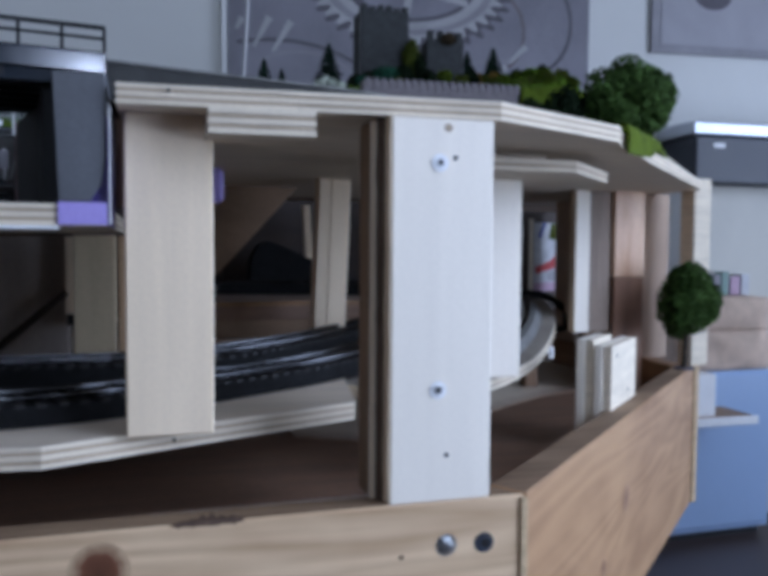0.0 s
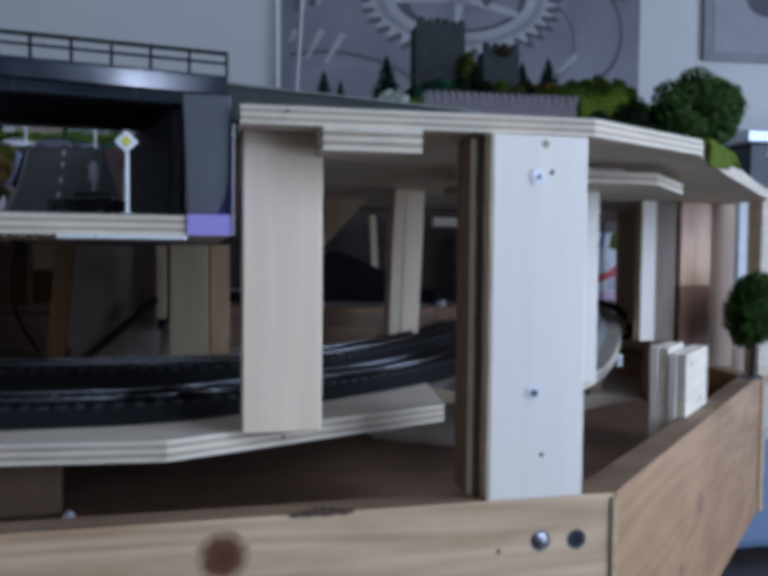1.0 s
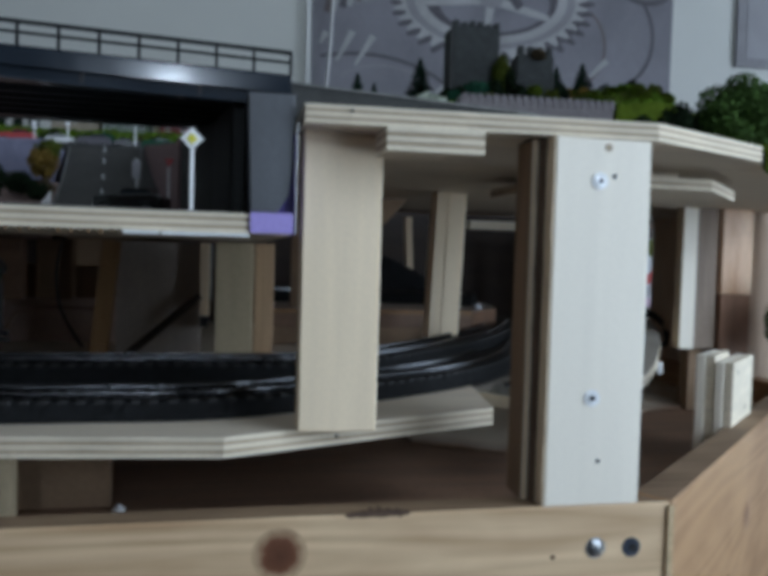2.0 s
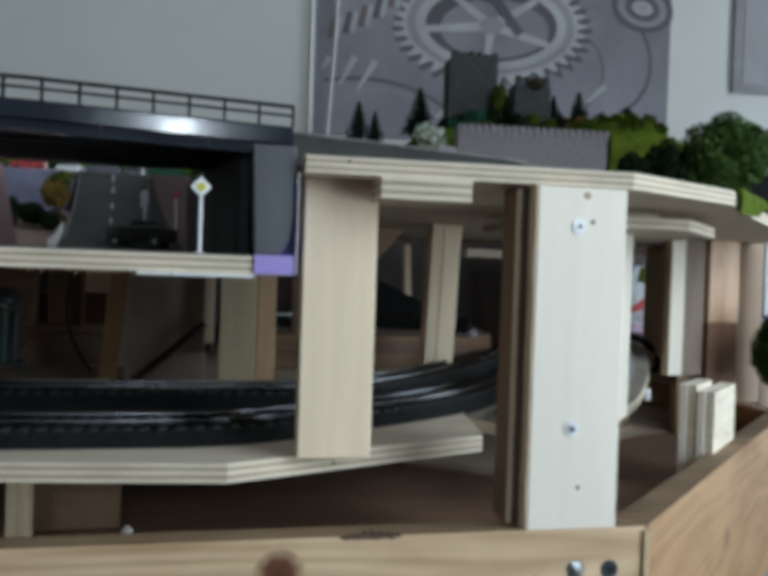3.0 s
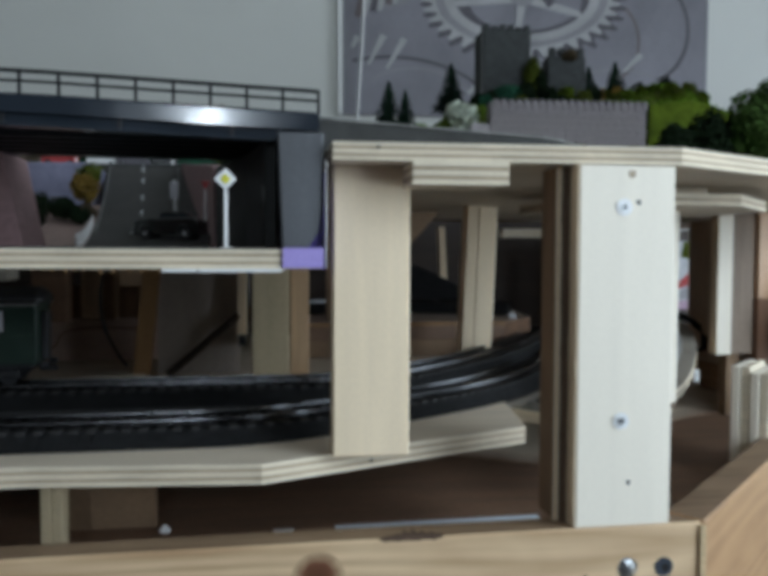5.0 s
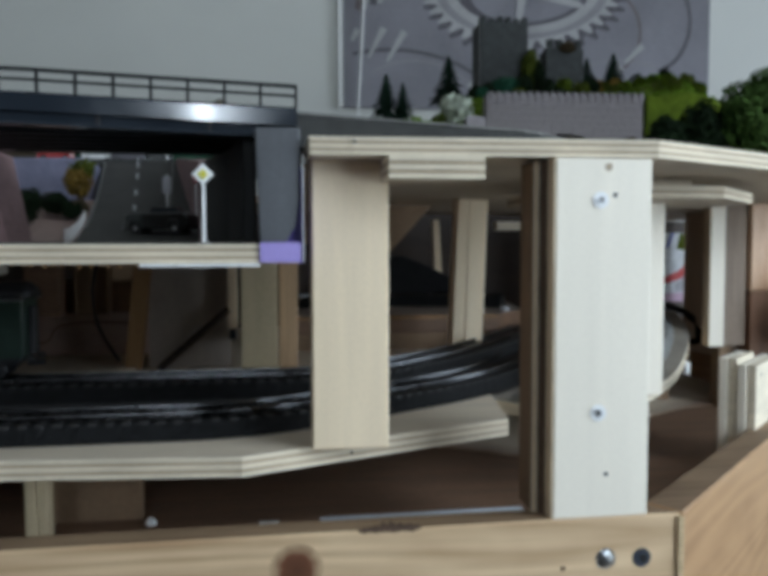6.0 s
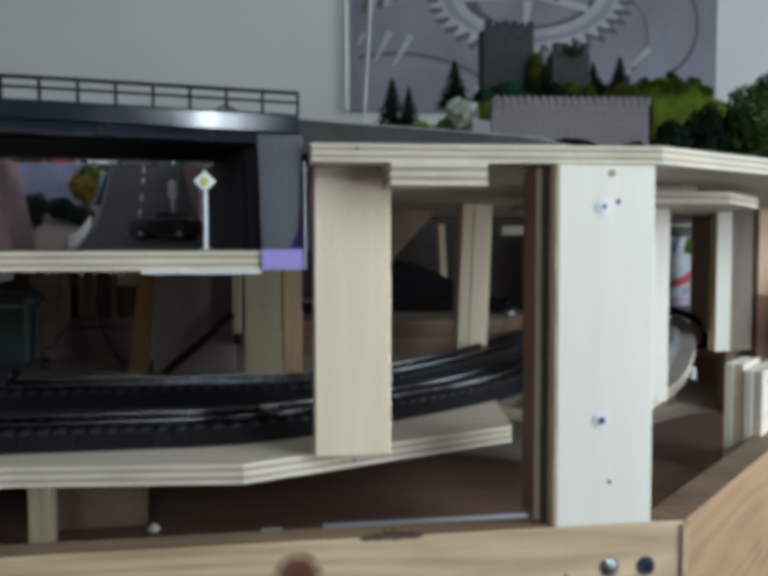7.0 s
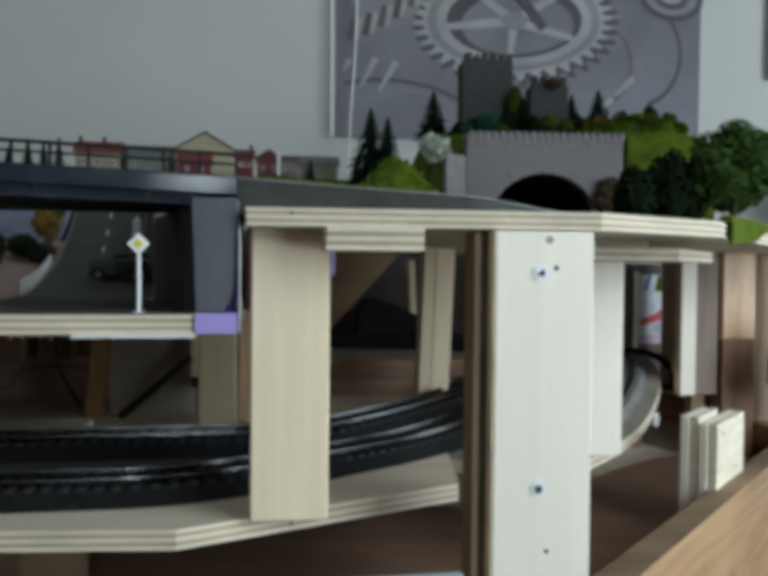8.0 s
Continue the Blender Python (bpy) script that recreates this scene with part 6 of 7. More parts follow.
# ---- poster, picture frame and things along the wall ----
PIVOT = Vector((-0.03, -0.02, 0.97))             # the poster is drawn 1 : 1.09, about this point


def onwall(x, z, y=2.4):
    """A point of the poster drawing at the size that it has on the wall."""
    k = (y - PIVOT.y) / (2.2 - PIVOT.y)
    return PIVOT.x + (x - PIVOT.x) * k, PIVOT.z + (z - PIVOT.z) * k


def flat(pts, y, t=0.0006):
    """A flat shape of (x, z) points standing in the plane y, facing the room."""
    q = [onwall(x, z) for x, z in pts]
    bm = prism([(x, -z) for x, z in q], 0, t)
    bm.transform(Matrix(((1, 0, 0, 0), (0, 0, 1, y - t), (0, -1, 0, 0), (0, 0, 0, 1))))
    return bm


poster = thing("gear_poster", (*[onwall(0.745, 1.36)[0], 2.385], onwall(0.745, 1.365)[1]), "violet grey canvas poster of clock gears", "poster")
PY0 = 2.378
part("canvas", flat([(0.193, 1.362), (1.298, 1.372), (1.300, 2.02), (0.190, 2.02)], 2.3995, 0.0205), M["canvas"], poster)


def ellipse_band(cx, cz, a, b, a2, b2, tilt, n=72, teeth=0, depth=0.0, y=PY0, t0=0.0, t1=math.tau):
    bm, T = bmesh.new(), math.radians(tilt)
    outer, inner = [], []
    full = abs(t1 - t0 - math.tau) < 1e-6
    for k in range(n if full else n + 1):
        u = t0 + (t1 - t0) * k / n
        tooth = depth if teeth and (k * teeth * 2 // n) % 2 == 0 else 0.0
        for lst, (ra_, rb_) in ((outer, (a + tooth, b + tooth * 0.8)), (inner, (a2, b2))):
            px, pz = ra_ * math.cos(u), rb_ * math.sin(u)
            x, z = onwall(cx + px * math.cos(T) - pz * math.sin(T), cz + px * math.sin(T) + pz * math.cos(T))
            lst.append(bm.verts.new((x, y, z)))
    m = len(outer)
    for k in range(m if full else m - 1):
        j = (k + 1) % m
        bm.faces.new((outer[k], outer[j], inner[j], inner[k]))
    return bm


def bar(x0, z0, x1, z1, w0, w1, y=PY0):
    d = Vector((x1 - x0, z1 - z0)).normalized()
    nn = Vector((-d.y, d.x))
    q = [(x0 + nn.x * w0, z0 + nn.y * w0), (x1 + nn.x * w1, z1 + nn.y * w1), (x1 - nn.x * w1, z1 - nn.y * w1), (x0 - nn.x * w0, z0 - nn.y * w0)]
    bm = bmesh.new()
    bm.faces.new([bm.verts.new((onwall(x, z)[0], y, onwall(x, z)[1])) for x, z in q])
    return bm


GC = (0.715, 1.715)
part("printed_shadow", ellipse_band(GC[0] + 0.01, GC[1] - 0.012, 0.285, 0.160, 0.17, 0.09, 4, 144, 36, 0.03, PY0 + 0.0009), M["gear_dark"], poster)
part("printed_gear", ellipse_band(*GC, 0.272, 0.152, 0.205, 0.108, 4, 144, 36, 0.030, PY0), M["gear_light"], poster)
part("printed_ring", ellipse_band(*GC, 0.205, 0.108, 0.188, 0.097, 4, 72, 0, 0, PY0 - 0.0006), M["gear_dark"], poster)
part("printed_ring", ellipse_band(*GC, 0.262, 0.146, 0.235, 0.130, 4, 72, 0, 0, PY0 - 0.0006), M["gear_mid"], poster)
for x1, z1 in ((0.502, 1.684), (0.892, 1.672), (0.700, 1.612), (0.585, 1.795), (0.850, 1.800)):
    part("printed_spoke", bar(0.712, 1.712, x1, z1, 0.014, 0.009, PY0 - 0.0012), M["gear_light"], poster)
part("printed_hub", ellipse_band(0.712, 1.712, 0.038, 0.026, 0.001, 0.001, 4, 24, 0, 0, PY0 - 0.0018), M["gear_mid"], poster)
part("printed_hand", bar(0.700, 1.82, 0.802, 1.695, 0.016, 0.014, PY0 - 0.0024), M["gear_dark"], poster)
part("printed_hand", ellipse_band(0.708, 1.815, 0.05, 0.035, 0.001, 0.001, 0, 24, 0, 0, PY0 - 0.0028), M["gear_dark"], poster)
part("printed_wheel", ellipse_band(0.205, 1.80, 0.235, 0.135, 0.10, 0.04, -14, 96, 0, 0, PY0 - 0.0002, -1.2, 0.55), M["gear_mid"], poster)
for k in range(6):
    x, z = 0.232 + 0.043 * k, 1.632 + 0.014 * k + 0.003 * k * k
    part("printed_tooth", bar(x, z, x + 0.012, z + 0.062, 0.010, 0.008, PY0 - 0.0008), M["gear_dark"] if k % 2 else M["gear_brown"], poster)
    part("printed_tooth", bar(x + 0.018, z + 0.004, x + 0.030, z + 0.064, 0.008, 0.007, PY0 - 0.0008), M["gear_light"], poster)
for x0, z0, x1, z1 in ((0.262, 1.500, 0.306, 1.585), (0.315, 1.492, 0.366, 1.578), (0.215, 1.545, 0.232, 1.578), (0.960, 1.455, 1.020, 1.500), (1.030, 1.512, 1.085, 1.565), (0.55, 1.43, 0.60, 1.47)):
    part("printed_streak", bar(x0, z0, x1, z1, 0.004, 0.010, PY0), M["gear_light"], poster)
for cx, cz, a, b, wd, t0, t1, mt in ((0.34, 1.36, 0.30, 0.17, 0.010, 0.4, 2.0, "gear_dark"), (0.40, 1.30, 0.22, 0.20, 0.006, 0.7, 2.2, "gear_mid"), (1.10, 1.64, 0.14, 0.16, 0.012, -1.3, 0.9, "gear_dark"), (0.98, 1.60, 0.10, 0.12, 0.008, -1.4, 1.0, "gear_brown"), (1.02, 1.42, 0.20, 0.10, 0.006, 0.3, 2.2, "gear_mid")):
    part("printed_curve", ellipse_band(cx, cz, a, b, a - wd, b - wd, 0, 40, 0, 0, PY0 + 0.0004, t0, t1), M[mt], poster)
for a, b, wd, mt in ((0.105, 0.075, 0.018, "gear_dark"), (0.080, 0.056, 0.014, "gear_mid"), (0.055, 0.038, 0.014, "gear_dark"), (0.034, 0.022, 0.02, "gear_light")):
    part("printed_wheel", ellipse_band(1.200, 1.815, a, b, a - wd, b - wd, -6, 48, 0, 0, PY0 - 0.0004), M[mt], poster)
cx0, cz0 = onwall(0.250, 1.83)
cx1, cz1 = onwall(0.231, 1.372)
cable("cord", [(cx0, 2.36, cz0 + 0.4), (cx0, 2.36, cz0), ((cx0 + cx1) / 2 + 0.004, 2.36, (cz0 + cz1) / 2), (cx1, 2.36, cz1), (cx1 - 0.01, 2.36, cz1 - 0.3)], 0.004, "white", "thin white cord hanging before the poster")
part("pale_margin", flat([(0.178, 1.362), (0.191, 1.362), (0.188, 2.02), (0.175, 2.02)], 2.3992, 0.018), M["white"], poster, "pale canvas edge")

pic = thing("wall_picture", (onwall(1.8, 1.59)[0], 2.39, onwall(1.8, 1.59)[1]), "framed grey picture with a dark round shape", "picture")
part("frame", flat([(1.530, 1.585), (2.10, 1.600), (2.10, 2.02), (1.530, 2.02)], 2.3995, 0.016), M["gear_mid"], pic)
part("sheet", flat([(1.562, 1.612), (2.07, 1.625), (2.07, 1.99), (1.562, 1.99)], 2.3833, 0.002), M["print_grey"], pic)
part("dark_blob", ellipse_band(1.755, 1.785, 0.075, 0.05, 0.001, 0.001, 0, 24, 0, 0, 2.3808), M["gear_dark"], pic)

# cabinets and clutter beyond the layout corner
cab = thing("low_cabinet", (1.72, 2.22, 0), "low pale blue cabinet standing against the wall", "cabinet")
part("carcass", box(1.45, 1.965, 2.10, 2.395, 0.03, 0.555, 0.003), M["cab_white"], cab)
part("door", box(1.46, 1.955, 2.088, 2.0995, 0.05, 0.545, 0.003), M["cab_white"], cab)
part("plinth", box(1.47, 1.95, 2.13, 2.39, 0.0, 0.0295), M["black"], cab)
sh = thing("side_shelf", (1.66, 1.96, 0.40), "small wooden shelf board with a white edge", "shelf")
part("board", box(1.35, 1.755, 1.93, 2.087, 0.428, 0.446, 0.002), M["panel"], sh)
part("edge", box(1.35, 1.755, 1.922, 1.9295, 0.424, 0.450, 0.002), M["white"], sh)
part("bracket", box(1.50, 1.52, 1.95, 2.087, 0.34, 0.4278, 0.002), M["white"], sh)
solid("white_carton", box(1.45, 1.628, 1.96, 2.05, 0.4462, 0.575, 0.002), M["white"], "small plain white carton on the shelf", "carton")
tall = thing("beige_cabinet", (1.95, 2.30, 0.0), "tall beige cabinet beside the wall", "cabinet")
part("carcass", box(1.775, 2.6, 2.27, 2.398, 0.556, 1.172, 0.003), M["cab_beige"], tall)
part("edge_panel", box(1.735, 1.7745, 2.262, 2.398, 0.556, 1.172, 0.002), M["white"], tall)
part("base", box(1.97, 2.6, 2.27, 2.398, 0.0, 0.555, 0.003), M["cab_beige"], tall)
tv = thing("black_device", (2.1, 2.33, 1.172), "dark grey audio device with a silver top", "device")
part("body", box(1.72, 2.55, 2.20, 2.39, 1.1725, 1.330, 0.006), M["device"], tv)
part("silver_top", box(1.70, 2.57, 2.19, 2.39, 1.3305, 1.375, 0.006), M["silver"], tv)
part("label_plate", box(1.79, 1.835, 2.1985, 2.1998, 1.292, 1.306, 0.001), M["white"], tv)
for k, (x, wd, mt) in enumerate(((1.675, 0.03, "print_grey"), (1.71, 0.035, "mauve"), (1.75, 0.028, "print_pale"), (1.783, 0.03, "sea_green"), (1.818, 0.028, "gear_mid"), (1.85, 0.03, "sea_green"), (1.885, 0.04, "mauve"), (1.93, 0.035, "print_pale"))):
    solid("paper_roll", box(x, x + wd, 2.215, 2.255, 0.795, 0.86 + 0.008 * (k % 3), 0.003), M[mt], "coloured small packet on the cushion stack", "packet", group="packets")
cu = thing("tan_cushion", (1.78, 2.18, 0.555), "crumpled tan cushion on the blue cabinet", "cushion")
for k, (x0, x1, z0, z1) in enumerate(((1.60, 1.96, 0.5555, 0.685), (1.62, 1.965, 0.6855, 0.794))):
    bm = box(x0, x1, 2.12, 2.258, z0, z1)
    bmesh.ops.subdivide_edges(bm, edges=bm.edges[:], cuts=7, use_grid_fill=True)
    for v in bm.verts:
        q = Vector(((v.co.x - (x0 + x1) / 2) / (x1 - x0) * 2, (v.co.y - 2.19) / 0.07, (v.co.z - (z0 + z1) / 2) / (z1 - z0) * 2))
        if v.co.z > z0 + 0.001 and v.co.z < z1 - 0.001:
            v.co.x += 0.012 * noise.noise((v.co.x * 14, k * 3.1, v.co.z * 14))
            v.co.y -= 0.02 * (1 - q.z * q.z) * noise.noise((v.co.x * 9, k * 2.0, v.co.z * 11)) + 0.01 * (1 - q.z * q.z)
    part("fold", bm, M["tan_cloth"], cu, smooth=True)

# ---- train on the rear track, running out past the bridge ----
def train_frame(p, q, z):
    """A frame with its nose at p, looking from q to p; local -x is ahead."""
    d = (Vector((q[0], q[1], 0)) - Vector((p[0], p[1], 0))).normalized()
    return Matrix(((d.x, -d.y, 0, p[0]), (d.y, d.x, 0, p[1]), (0, 0, 1, z), (0, 0, 0, 1)))


def loft(T, sections, bm=None, mi=0):
    """A skin over (x, [(y, z), ...]) sections with equal counts."""
    own, rings = bmesh.new(), []
    for x, prof in sections:
        rings.append([own.verts.new(T @ Vector((x, y, z))) for y, z in prof])
    k = len(rings[0])
    for a, b in zip(rings, rings[1:]):
        for j in range(k):
            own.faces.new((a[j], a[(j + 1) % k], b[(j + 1) % k], b[j]))
    own.faces.new(rings[0])
    own.faces.new(rings[-1])
    return join(bm, own, mi)


def hood(w, z0, z1, n=10):
    """An arched cross-section."""
    return [(-w, z0)] + [(-w * math.cos(math.pi * k / n), z0 + (z1 - z0) * (0.35 + 0.65 * math.sin(math.pi * k / n))) for k in range(n + 1)] + [(w, z0)]


def ring_mesh(T, x, y, r0, r1, n=20):
    """A flat wheel rim."""
    own = bmesh.new()
    o = [own.verts.new(T @ Vector((x + r0 * math.cos(math.tau * k / n), y, r0 + r0 * math.sin(math.tau * k / n)))) for k in range(n)]
    i = [own.verts.new(T @ Vector((x + r1 * math.cos(math.tau * k / n), y, r0 + r1 * math.sin(math.tau * k / n)))) for k in range(n)]
    for k in range(n):
        j = (k + 1) % n
        own.faces.new((o[k], o[j], i[j], i[k]))
    return own


TZ, NOSE, BIG = 0.8846, 0.005, 1.14                      # rail top, and the nose's way along the track
T = train_frame(along(far_path, NOSE)[:2], along(far_path, NOSE + 0.190 * BIG)[:2], TZ) @ Matrix.Scale(BIG, 4)
loco = thing("steam_locomotive", tuple(T @ Vector((0.10, 0, 0))), "blue streamlined model steam locomotive with white skirts", "locomotive")
part("casing", loft(T, [(0.012, hood(0.006, 0.030, 0.036)), (0.016, hood(0.012, 0.027, 0.045)), (0.024, hood(0.0165, 0.025, 0.0525)), (0.040, hood(0.018, 0.025, 0.0565)), (0.150, hood(0.018, 0.025, 0.0575)), (0.152, hood(0.0195, 0.020, 0.059)), (0.188, hood(0.0195, 0.020, 0.059)), (0.192, hood(0.0185, 0.020, 0.058))]), M["loco_blue"], loco, smooth=True)
part("nose", loft(T, [(0.0, hood(0.009, 0.006, 0.016)), (0.003, hood(0.0145, 0.005, 0.023)), (0.009, hood(0.018, 0.005, 0.0285)), (0.024, hood(0.0195, 0.0065, 0.031)), (0.034, hood(0.0195, 0.012, 0.031))]), M["loco_white"], loco, "pale grey rounded nose", smooth=True)
for sgn in (-1, 1):
    y0, y1 = sgn * 0.0182, sgn * 0.0198
    pts = [(0.022, 0.006), (0.022, 0.030), (0.15, 0.030), (0.15, 0.0225), (0.075, 0.0225), (0.062, 0.019), (0.055, 0.008), (0.048, 0.006), (0.044, 0.012), (0.034, 0.012), (0.031, 0.006)]
    bm = prism([(x, -z) for x, z in pts], min(y0, y1), max(y0, y1))
    bm.transform(T @ Matrix(((1, 0, 0, 0), (0, 0, 1, 0), (0, -1, 0, 0), (0, 0, 0, 1))))
    part("skirt", bm, M["loco_white"], loco)
    part("cab_band", box(0.1505, 0.19, min(sgn * 0.0196, sgn * 0.0200), max(sgn * 0.0196, sgn * 0.0200), 0.024, 0.030, turn=T), M["loco_white"], loco)
    for k in range(2):
        part("cab_window", box(0.157 + 0.016 * k, 0.168 + 0.016 * k, min(sgn * 0.0190, sgn * 0.0199), max(sgn * 0.0190, sgn * 0.0199), 0.036, 0.045, turn=T), M["glass_dark"], loco)
    for x, r in ((0.0385, 0.0052), (0.080, 0.0095), (0.104, 0.0095), (0.128, 0.0095), (0.164, 0.0058)):
        a, b = T @ Vector((x, sgn * 0.0105, r)), T @ Vector((x, sgn * 0.0135, r))
        wh = part("wheel", tube([a, b], r * BIG, 20), M["loco_red"], loco, "dark red spoked wheel")
        part("tyre", ring_mesh(T, x, sgn * 0.0136, r, r * 0.88), M["rail"], wh)
        for s_ in range(8):
            an = math.tau * s_ / 8
            part("spoke", tube([T @ Vector((x, sgn * 0.0140, r)), T @ Vector((x + math.cos(an) * r * 0.85, sgn * 0.0140, r + math.sin(an) * r * 0.85))], 0.0004, 4), M["loco_red"], wh)
    part("coupling_rod", box(0.078, 0.130, min(sgn * 0.0146, sgn * 0.0153), max(sgn * 0.0146, sgn * 0.0153), 0.0075, 0.0092, turn=T), M["steel"], loco)
    lamp = part("headlamp", disc(T @ Vector((0.0055, sgn * 0.0138, 0.0205)), 0.0026, 0.002, T.to_3x3() @ Vector((-1, 0, 0)), 14), M["steel"], loco)
    part("lens", disc(T @ Vector((0.0032, sgn * 0.0138, 0.0205)), 0.0021, 0.0003, T.to_3x3() @ Vector((-1, 0, 0)), 12), M["lamp_glass"], lamp)
lamp = part("headlamp", disc(T @ Vector((0.0165, 0, 0.0425)), 0.0025, 0.003, T.to_3x3() @ Vector((-1, 0, 0.15)), 14), M["steel"], loco)
part("lens", disc(T @ Vector((0.0133, 0, 0.0430)), 0.0019, 0.0003, T.to_3x3() @ Vector((-1, 0, 0.15)), 12), M["lamp_glass"], lamp)
part("chimney", tube([T @ Vector((0.034, 0, 0.055)), T @ Vector((0.034, 0, 0.0585))], 0.0036, 14), M["black"], loco)
part("frame", box(0.03, 0.185, -0.010, 0.010, 0.006, 0.024, turn=T), M["loco_red"], loco)
part("cab_roof", loft(T, [(0.150, [(-0.0185, 0.0535), (0, 0.0605), (0.0185, 0.0535), (0, 0.0570)]), (0.194, [(-0.0185, 0.0535), (0, 0.0605), (0.0185, 0.0535), (0, 0.0570)])]), M["black"], loco)
part("front_coupler", box(-0.004, 0.003, -0.002, 0.002, 0.0075, 0.0105, turn=T), M["black"], loco)

T2 = train_frame(along(far_path, NOSE + 0.200 * BIG)[:2], along(far_path, NOSE + 0.290 * BIG)[:2], TZ) @ Matrix.Scale(BIG, 4)
ten = thing("tender", tuple(T2 @ Vector((0.05, 0, 0))), "blue locomotive tender with a white band", "tender")
part("body", loft(T2, [(0.0, hood(0.0185, 0.012, 0.050)), (0.004, hood(0.0195, 0.011, 0.053)), (0.094, hood(0.0195, 0.011, 0.053)), (0.098, hood(0.0185, 0.012, 0.050))]), M["loco_blue"], ten)
for sgn in (-1, 1):
    part("band", box(0.003, 0.095, min(sgn * 0.0196, sgn * 0.0202), max(sgn * 0.0196, sgn * 0.0202), 0.024, 0.030, turn=T2), M["loco_white"], ten)
    for x in (0.016, 0.036, 0.064, 0.084):
        wh = part("wheel", tube([T2 @ Vector((x, sgn * 0.0105, 0.0058)), T2 @ Vector((x, sgn * 0.0130, 0.0058))], 0.0058 * BIG, 16), M["loco_red"], ten)
        part("tyre", ring_mesh(T2, x, sgn * 0.0131, 0.0058, 0.0048), M["steel"], wh)
    part("bogie_frame", box(0.010, 0.090, min(sgn * 0.0136, sgn * 0.0150), max(sgn * 0.0136, sgn * 0.0150), 0.006, 0.0105, turn=T2), M["loco_red"], ten)


def arched(w, z0, z1, n=10):
    """The cross-section of a low coach roof."""
    return [(-w, z0)] + [(-w * math.cos(math.pi * k / n), z0 + (z1 - z0) * math.sin(math.pi * k / n) ** 0.7) for k in range(1, n)] + [(w, z0)]


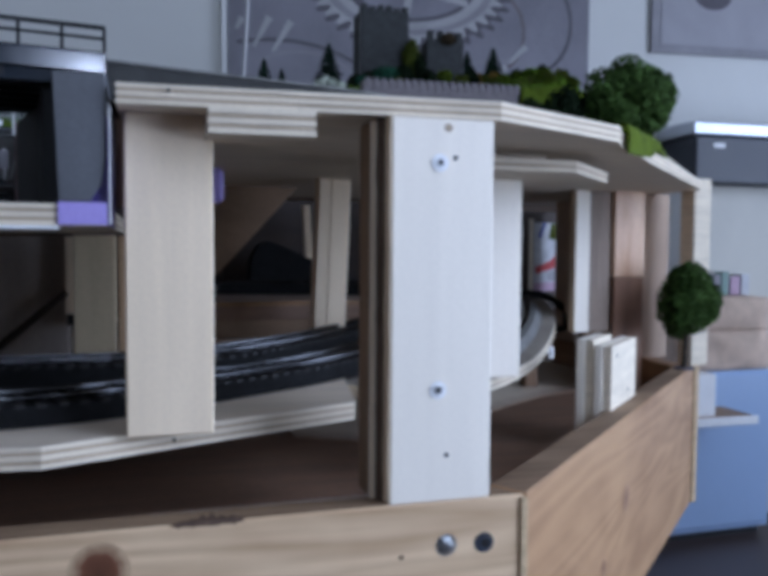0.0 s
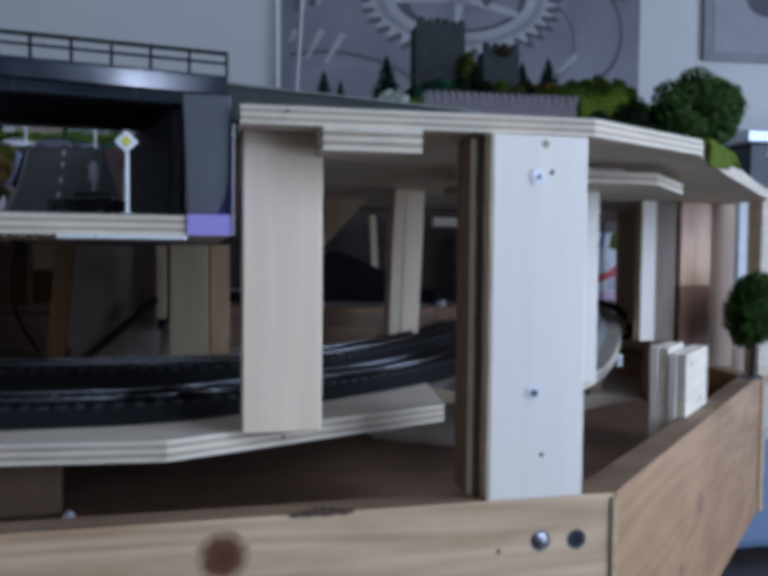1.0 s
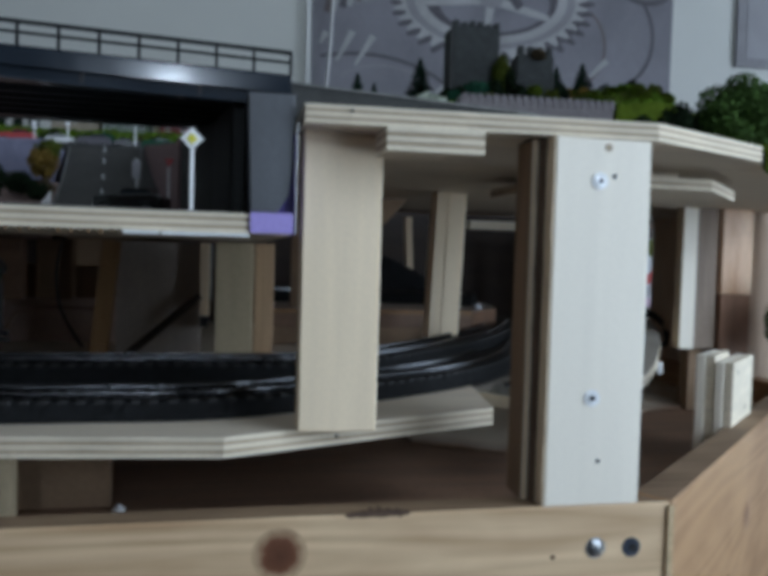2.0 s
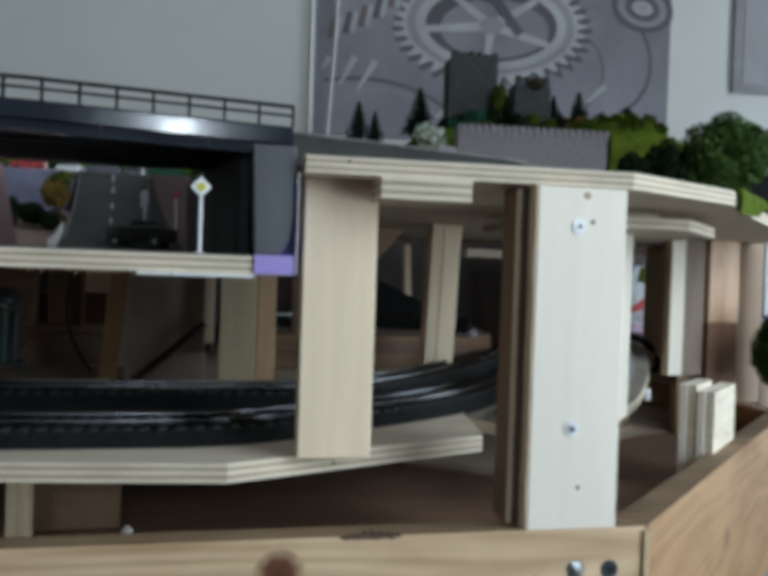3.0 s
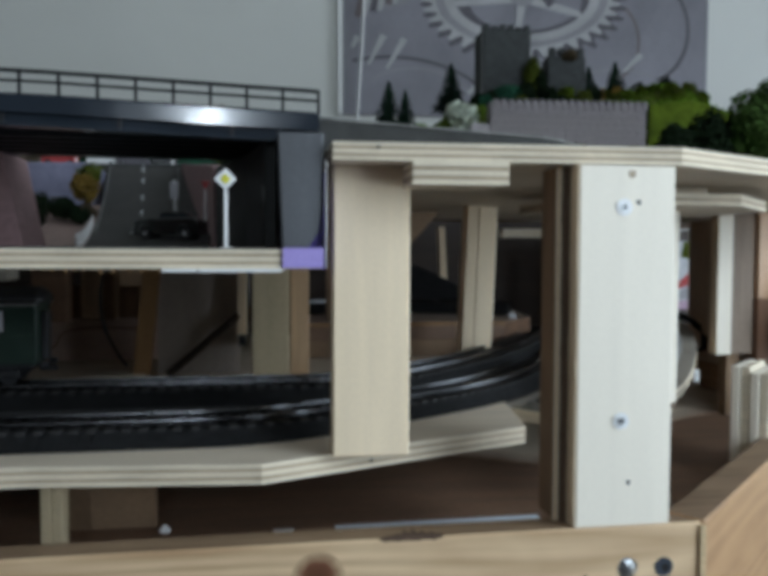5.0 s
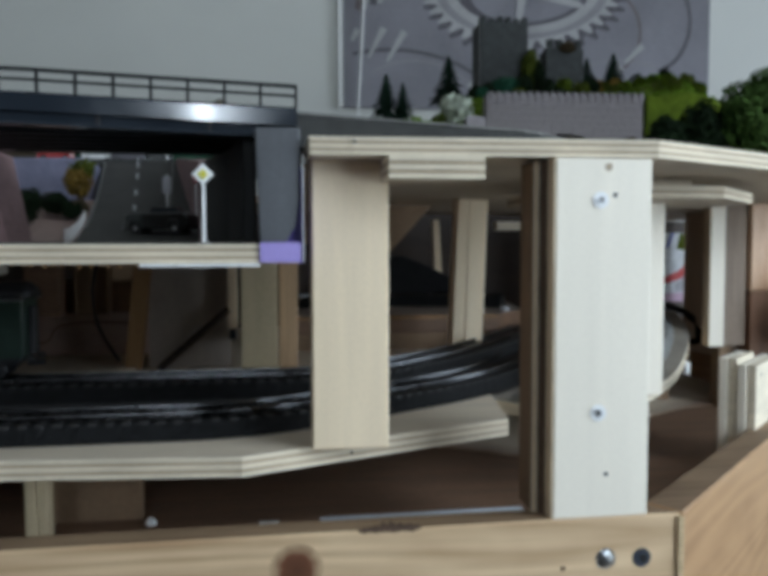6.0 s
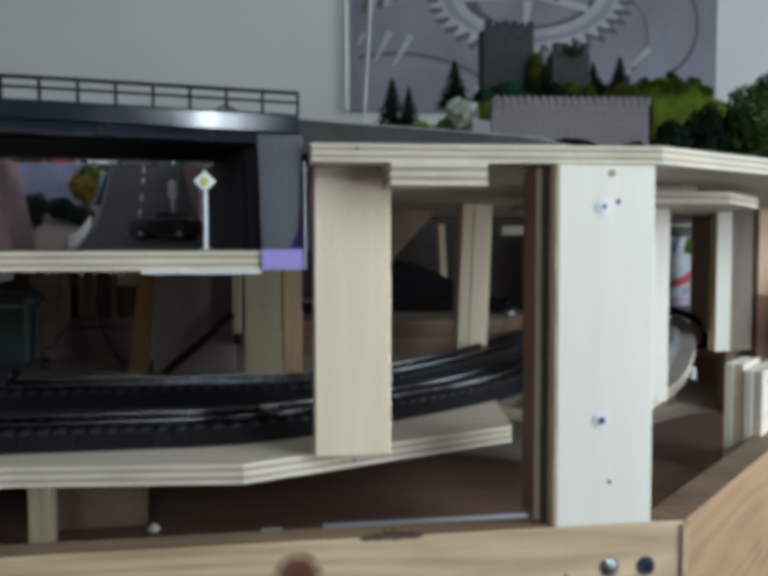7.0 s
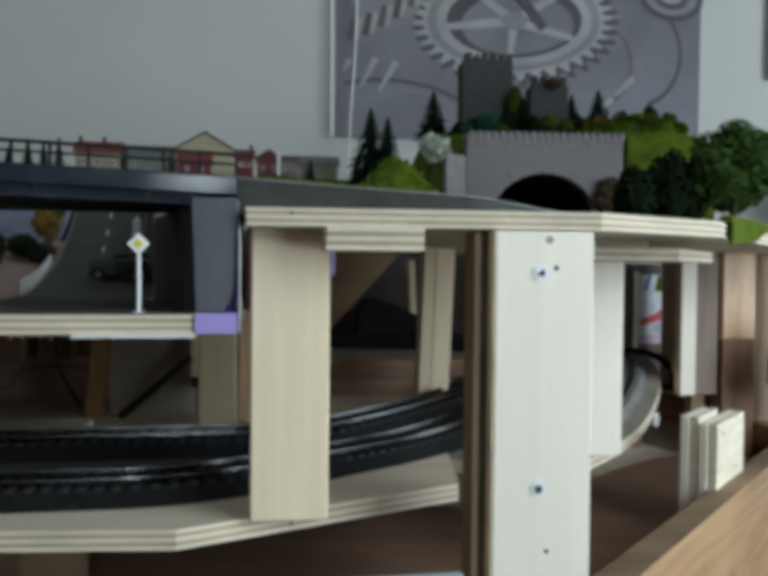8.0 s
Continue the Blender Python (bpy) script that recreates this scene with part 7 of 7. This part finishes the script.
def coach(name, s0, length, openings, label, category):
    """A bogie coach from s0 along the rear track; openings: (kind, from, to) along its side, counted from its leading end."""
    F = train_frame(along(far_path, s0)[:2], along(far_path, s0 + length)[:2], TZ)
    c = thing(name, tuple(F @ Vector((length / 2, 0, 0))), label, category, group="train")
    w, z0, z1 = 0.0165, 0.0135, 0.0500
    part("body", box(0.002, length - 0.002, -w, w, z0, z1, 0.0008, turn=F), M["coach_green"], c)
    part("roof", loft(F, [(0.0, arched(w + 0.0012, z1 + 0.0002, 0.0570)), (0.003, arched(w + 0.0016, z1 + 0.0002, 0.0600)), (length - 0.003, arched(w + 0.0016, z1 + 0.0002, 0.0600)), (length, arched(w + 0.0012, z1 + 0.0002, 0.0570))]), M["coach_roof"], c, smooth=True)
    for k in range(3):
        x = length * (0.22 + 0.28 * k)
        part("roof_vent", box(x - 0.004, x + 0.004, -0.003, 0.003, 0.0594, 0.0618, 0.0008, turn=F), M["coach_roof"], c)
    part("underframe", box(0.004, length - 0.004, -0.0135, 0.0135, 0.0105, z0 - 0.0002, turn=F), M["black"], c)
    part("tool_box", box(length * 0.44, length * 0.56, -0.0120, 0.0120, 0.0050, 0.0103, 0.0005, turn=F), M["black"], c)
    for sgn in (-1, 1):
        def slab(nm, x0, x1, a, b, lift, mt, parent):
            return part(nm, box(x0, x1, min(sgn * w, sgn * (w + lift)), max(sgn * w, sgn * (w + lift)), a, b, turn=F), M[mt], parent)
        slab("gutter", 0.001, length - 0.001, z1 - 0.0011, z1 + 0.0001, 0.0016, "steel", c)
        slab("waist_rail", 0.002, length - 0.002, 0.0300, 0.0309, 0.0005, "coach_green", c)
        slab("sill_rail", 0.002, length - 0.002, z0, z0 + 0.0010, 0.0005, "coach_green", c)
        for kind, x0, x1 in openings:
            if kind == "door":
                d = slab("door", x0, x1, z0 + 0.0012, z1 - 0.0025, 0.0009, "bridge_dark", c)
                slab("door_handle", x1 - 0.0016, x1 - 0.0010, 0.0290, 0.0340, 0.0015, "steel", d)
            elif kind == "window":
                f_ = slab("window", x0, x1, 0.0325, 0.0465, 0.0006, "coach_roof", c)
                slab("pane", x0 + 0.0007, x1 - 0.0007, 0.0332, 0.0458, 0.0008, "print_grey", f_)
            else:
                slab("plate", x0, x1, 0.0225, 0.0275, 0.0007, "print_grey", c)
        for xb in (0.030, length - 0.030):
            bg = part("bogie", box(xb - 0.0170, xb + 0.0170, min(sgn * 0.0120, sgn * 0.0136), max(sgn * 0.0120, sgn * 0.0136), 0.0045, 0.0095, 0.0006, turn=F), M["black"], c)
            for dx in (-0.0105, 0.0105):
                part("wheel", tube([F @ Vector((xb + dx, sgn * 0.0088, 0.0054)), F @ Vector((xb + dx, sgn * 0.0118, 0.0054))], 0.0054, 16), M["black"], bg)
        for xe in (-0.0035, length - 0.001):
            part("buffer", tube([F @ Vector((xe, sgn * 0.0095, 0.0120)), F @ Vector((xe + 0.0045, sgn * 0.0095, 0.0120))], 0.0019, 10), M["black"], c)
    part("gangway", box(length - 0.0019, length + 0.0016, -0.0055, 0.0055, z0 + 0.001, 0.0450, 0.0006, turn=F), M["black"], c)
    part("coupler", box(length - 0.004, length + 0.0060, -0.0018, 0.0018, 0.0075, 0.0100, turn=F), M["black"], c)
    return c


coach("passenger_coach", 0.352, 0.182, [("door", 0.004, 0.012)] + [("window", 0.020 + 0.0185 * k, 0.031 + 0.0185 * k) for k in range(8)] + [("door", 0.170, 0.178), ("plate", 0.086, 0.096)], "dark green model passenger coach with a row of windows", "railway coach")
coach("luggage_van", 0.540, 0.179, [("window", 0.012, 0.020), ("door", 0.047, 0.055), ("window", 0.083, 0.091), ("plate", 0.066, 0.076), ("door", 0.121, 0.131), ("window", 0.152, 0.159)], "dark green model luggage van closing the train", "railway coach")
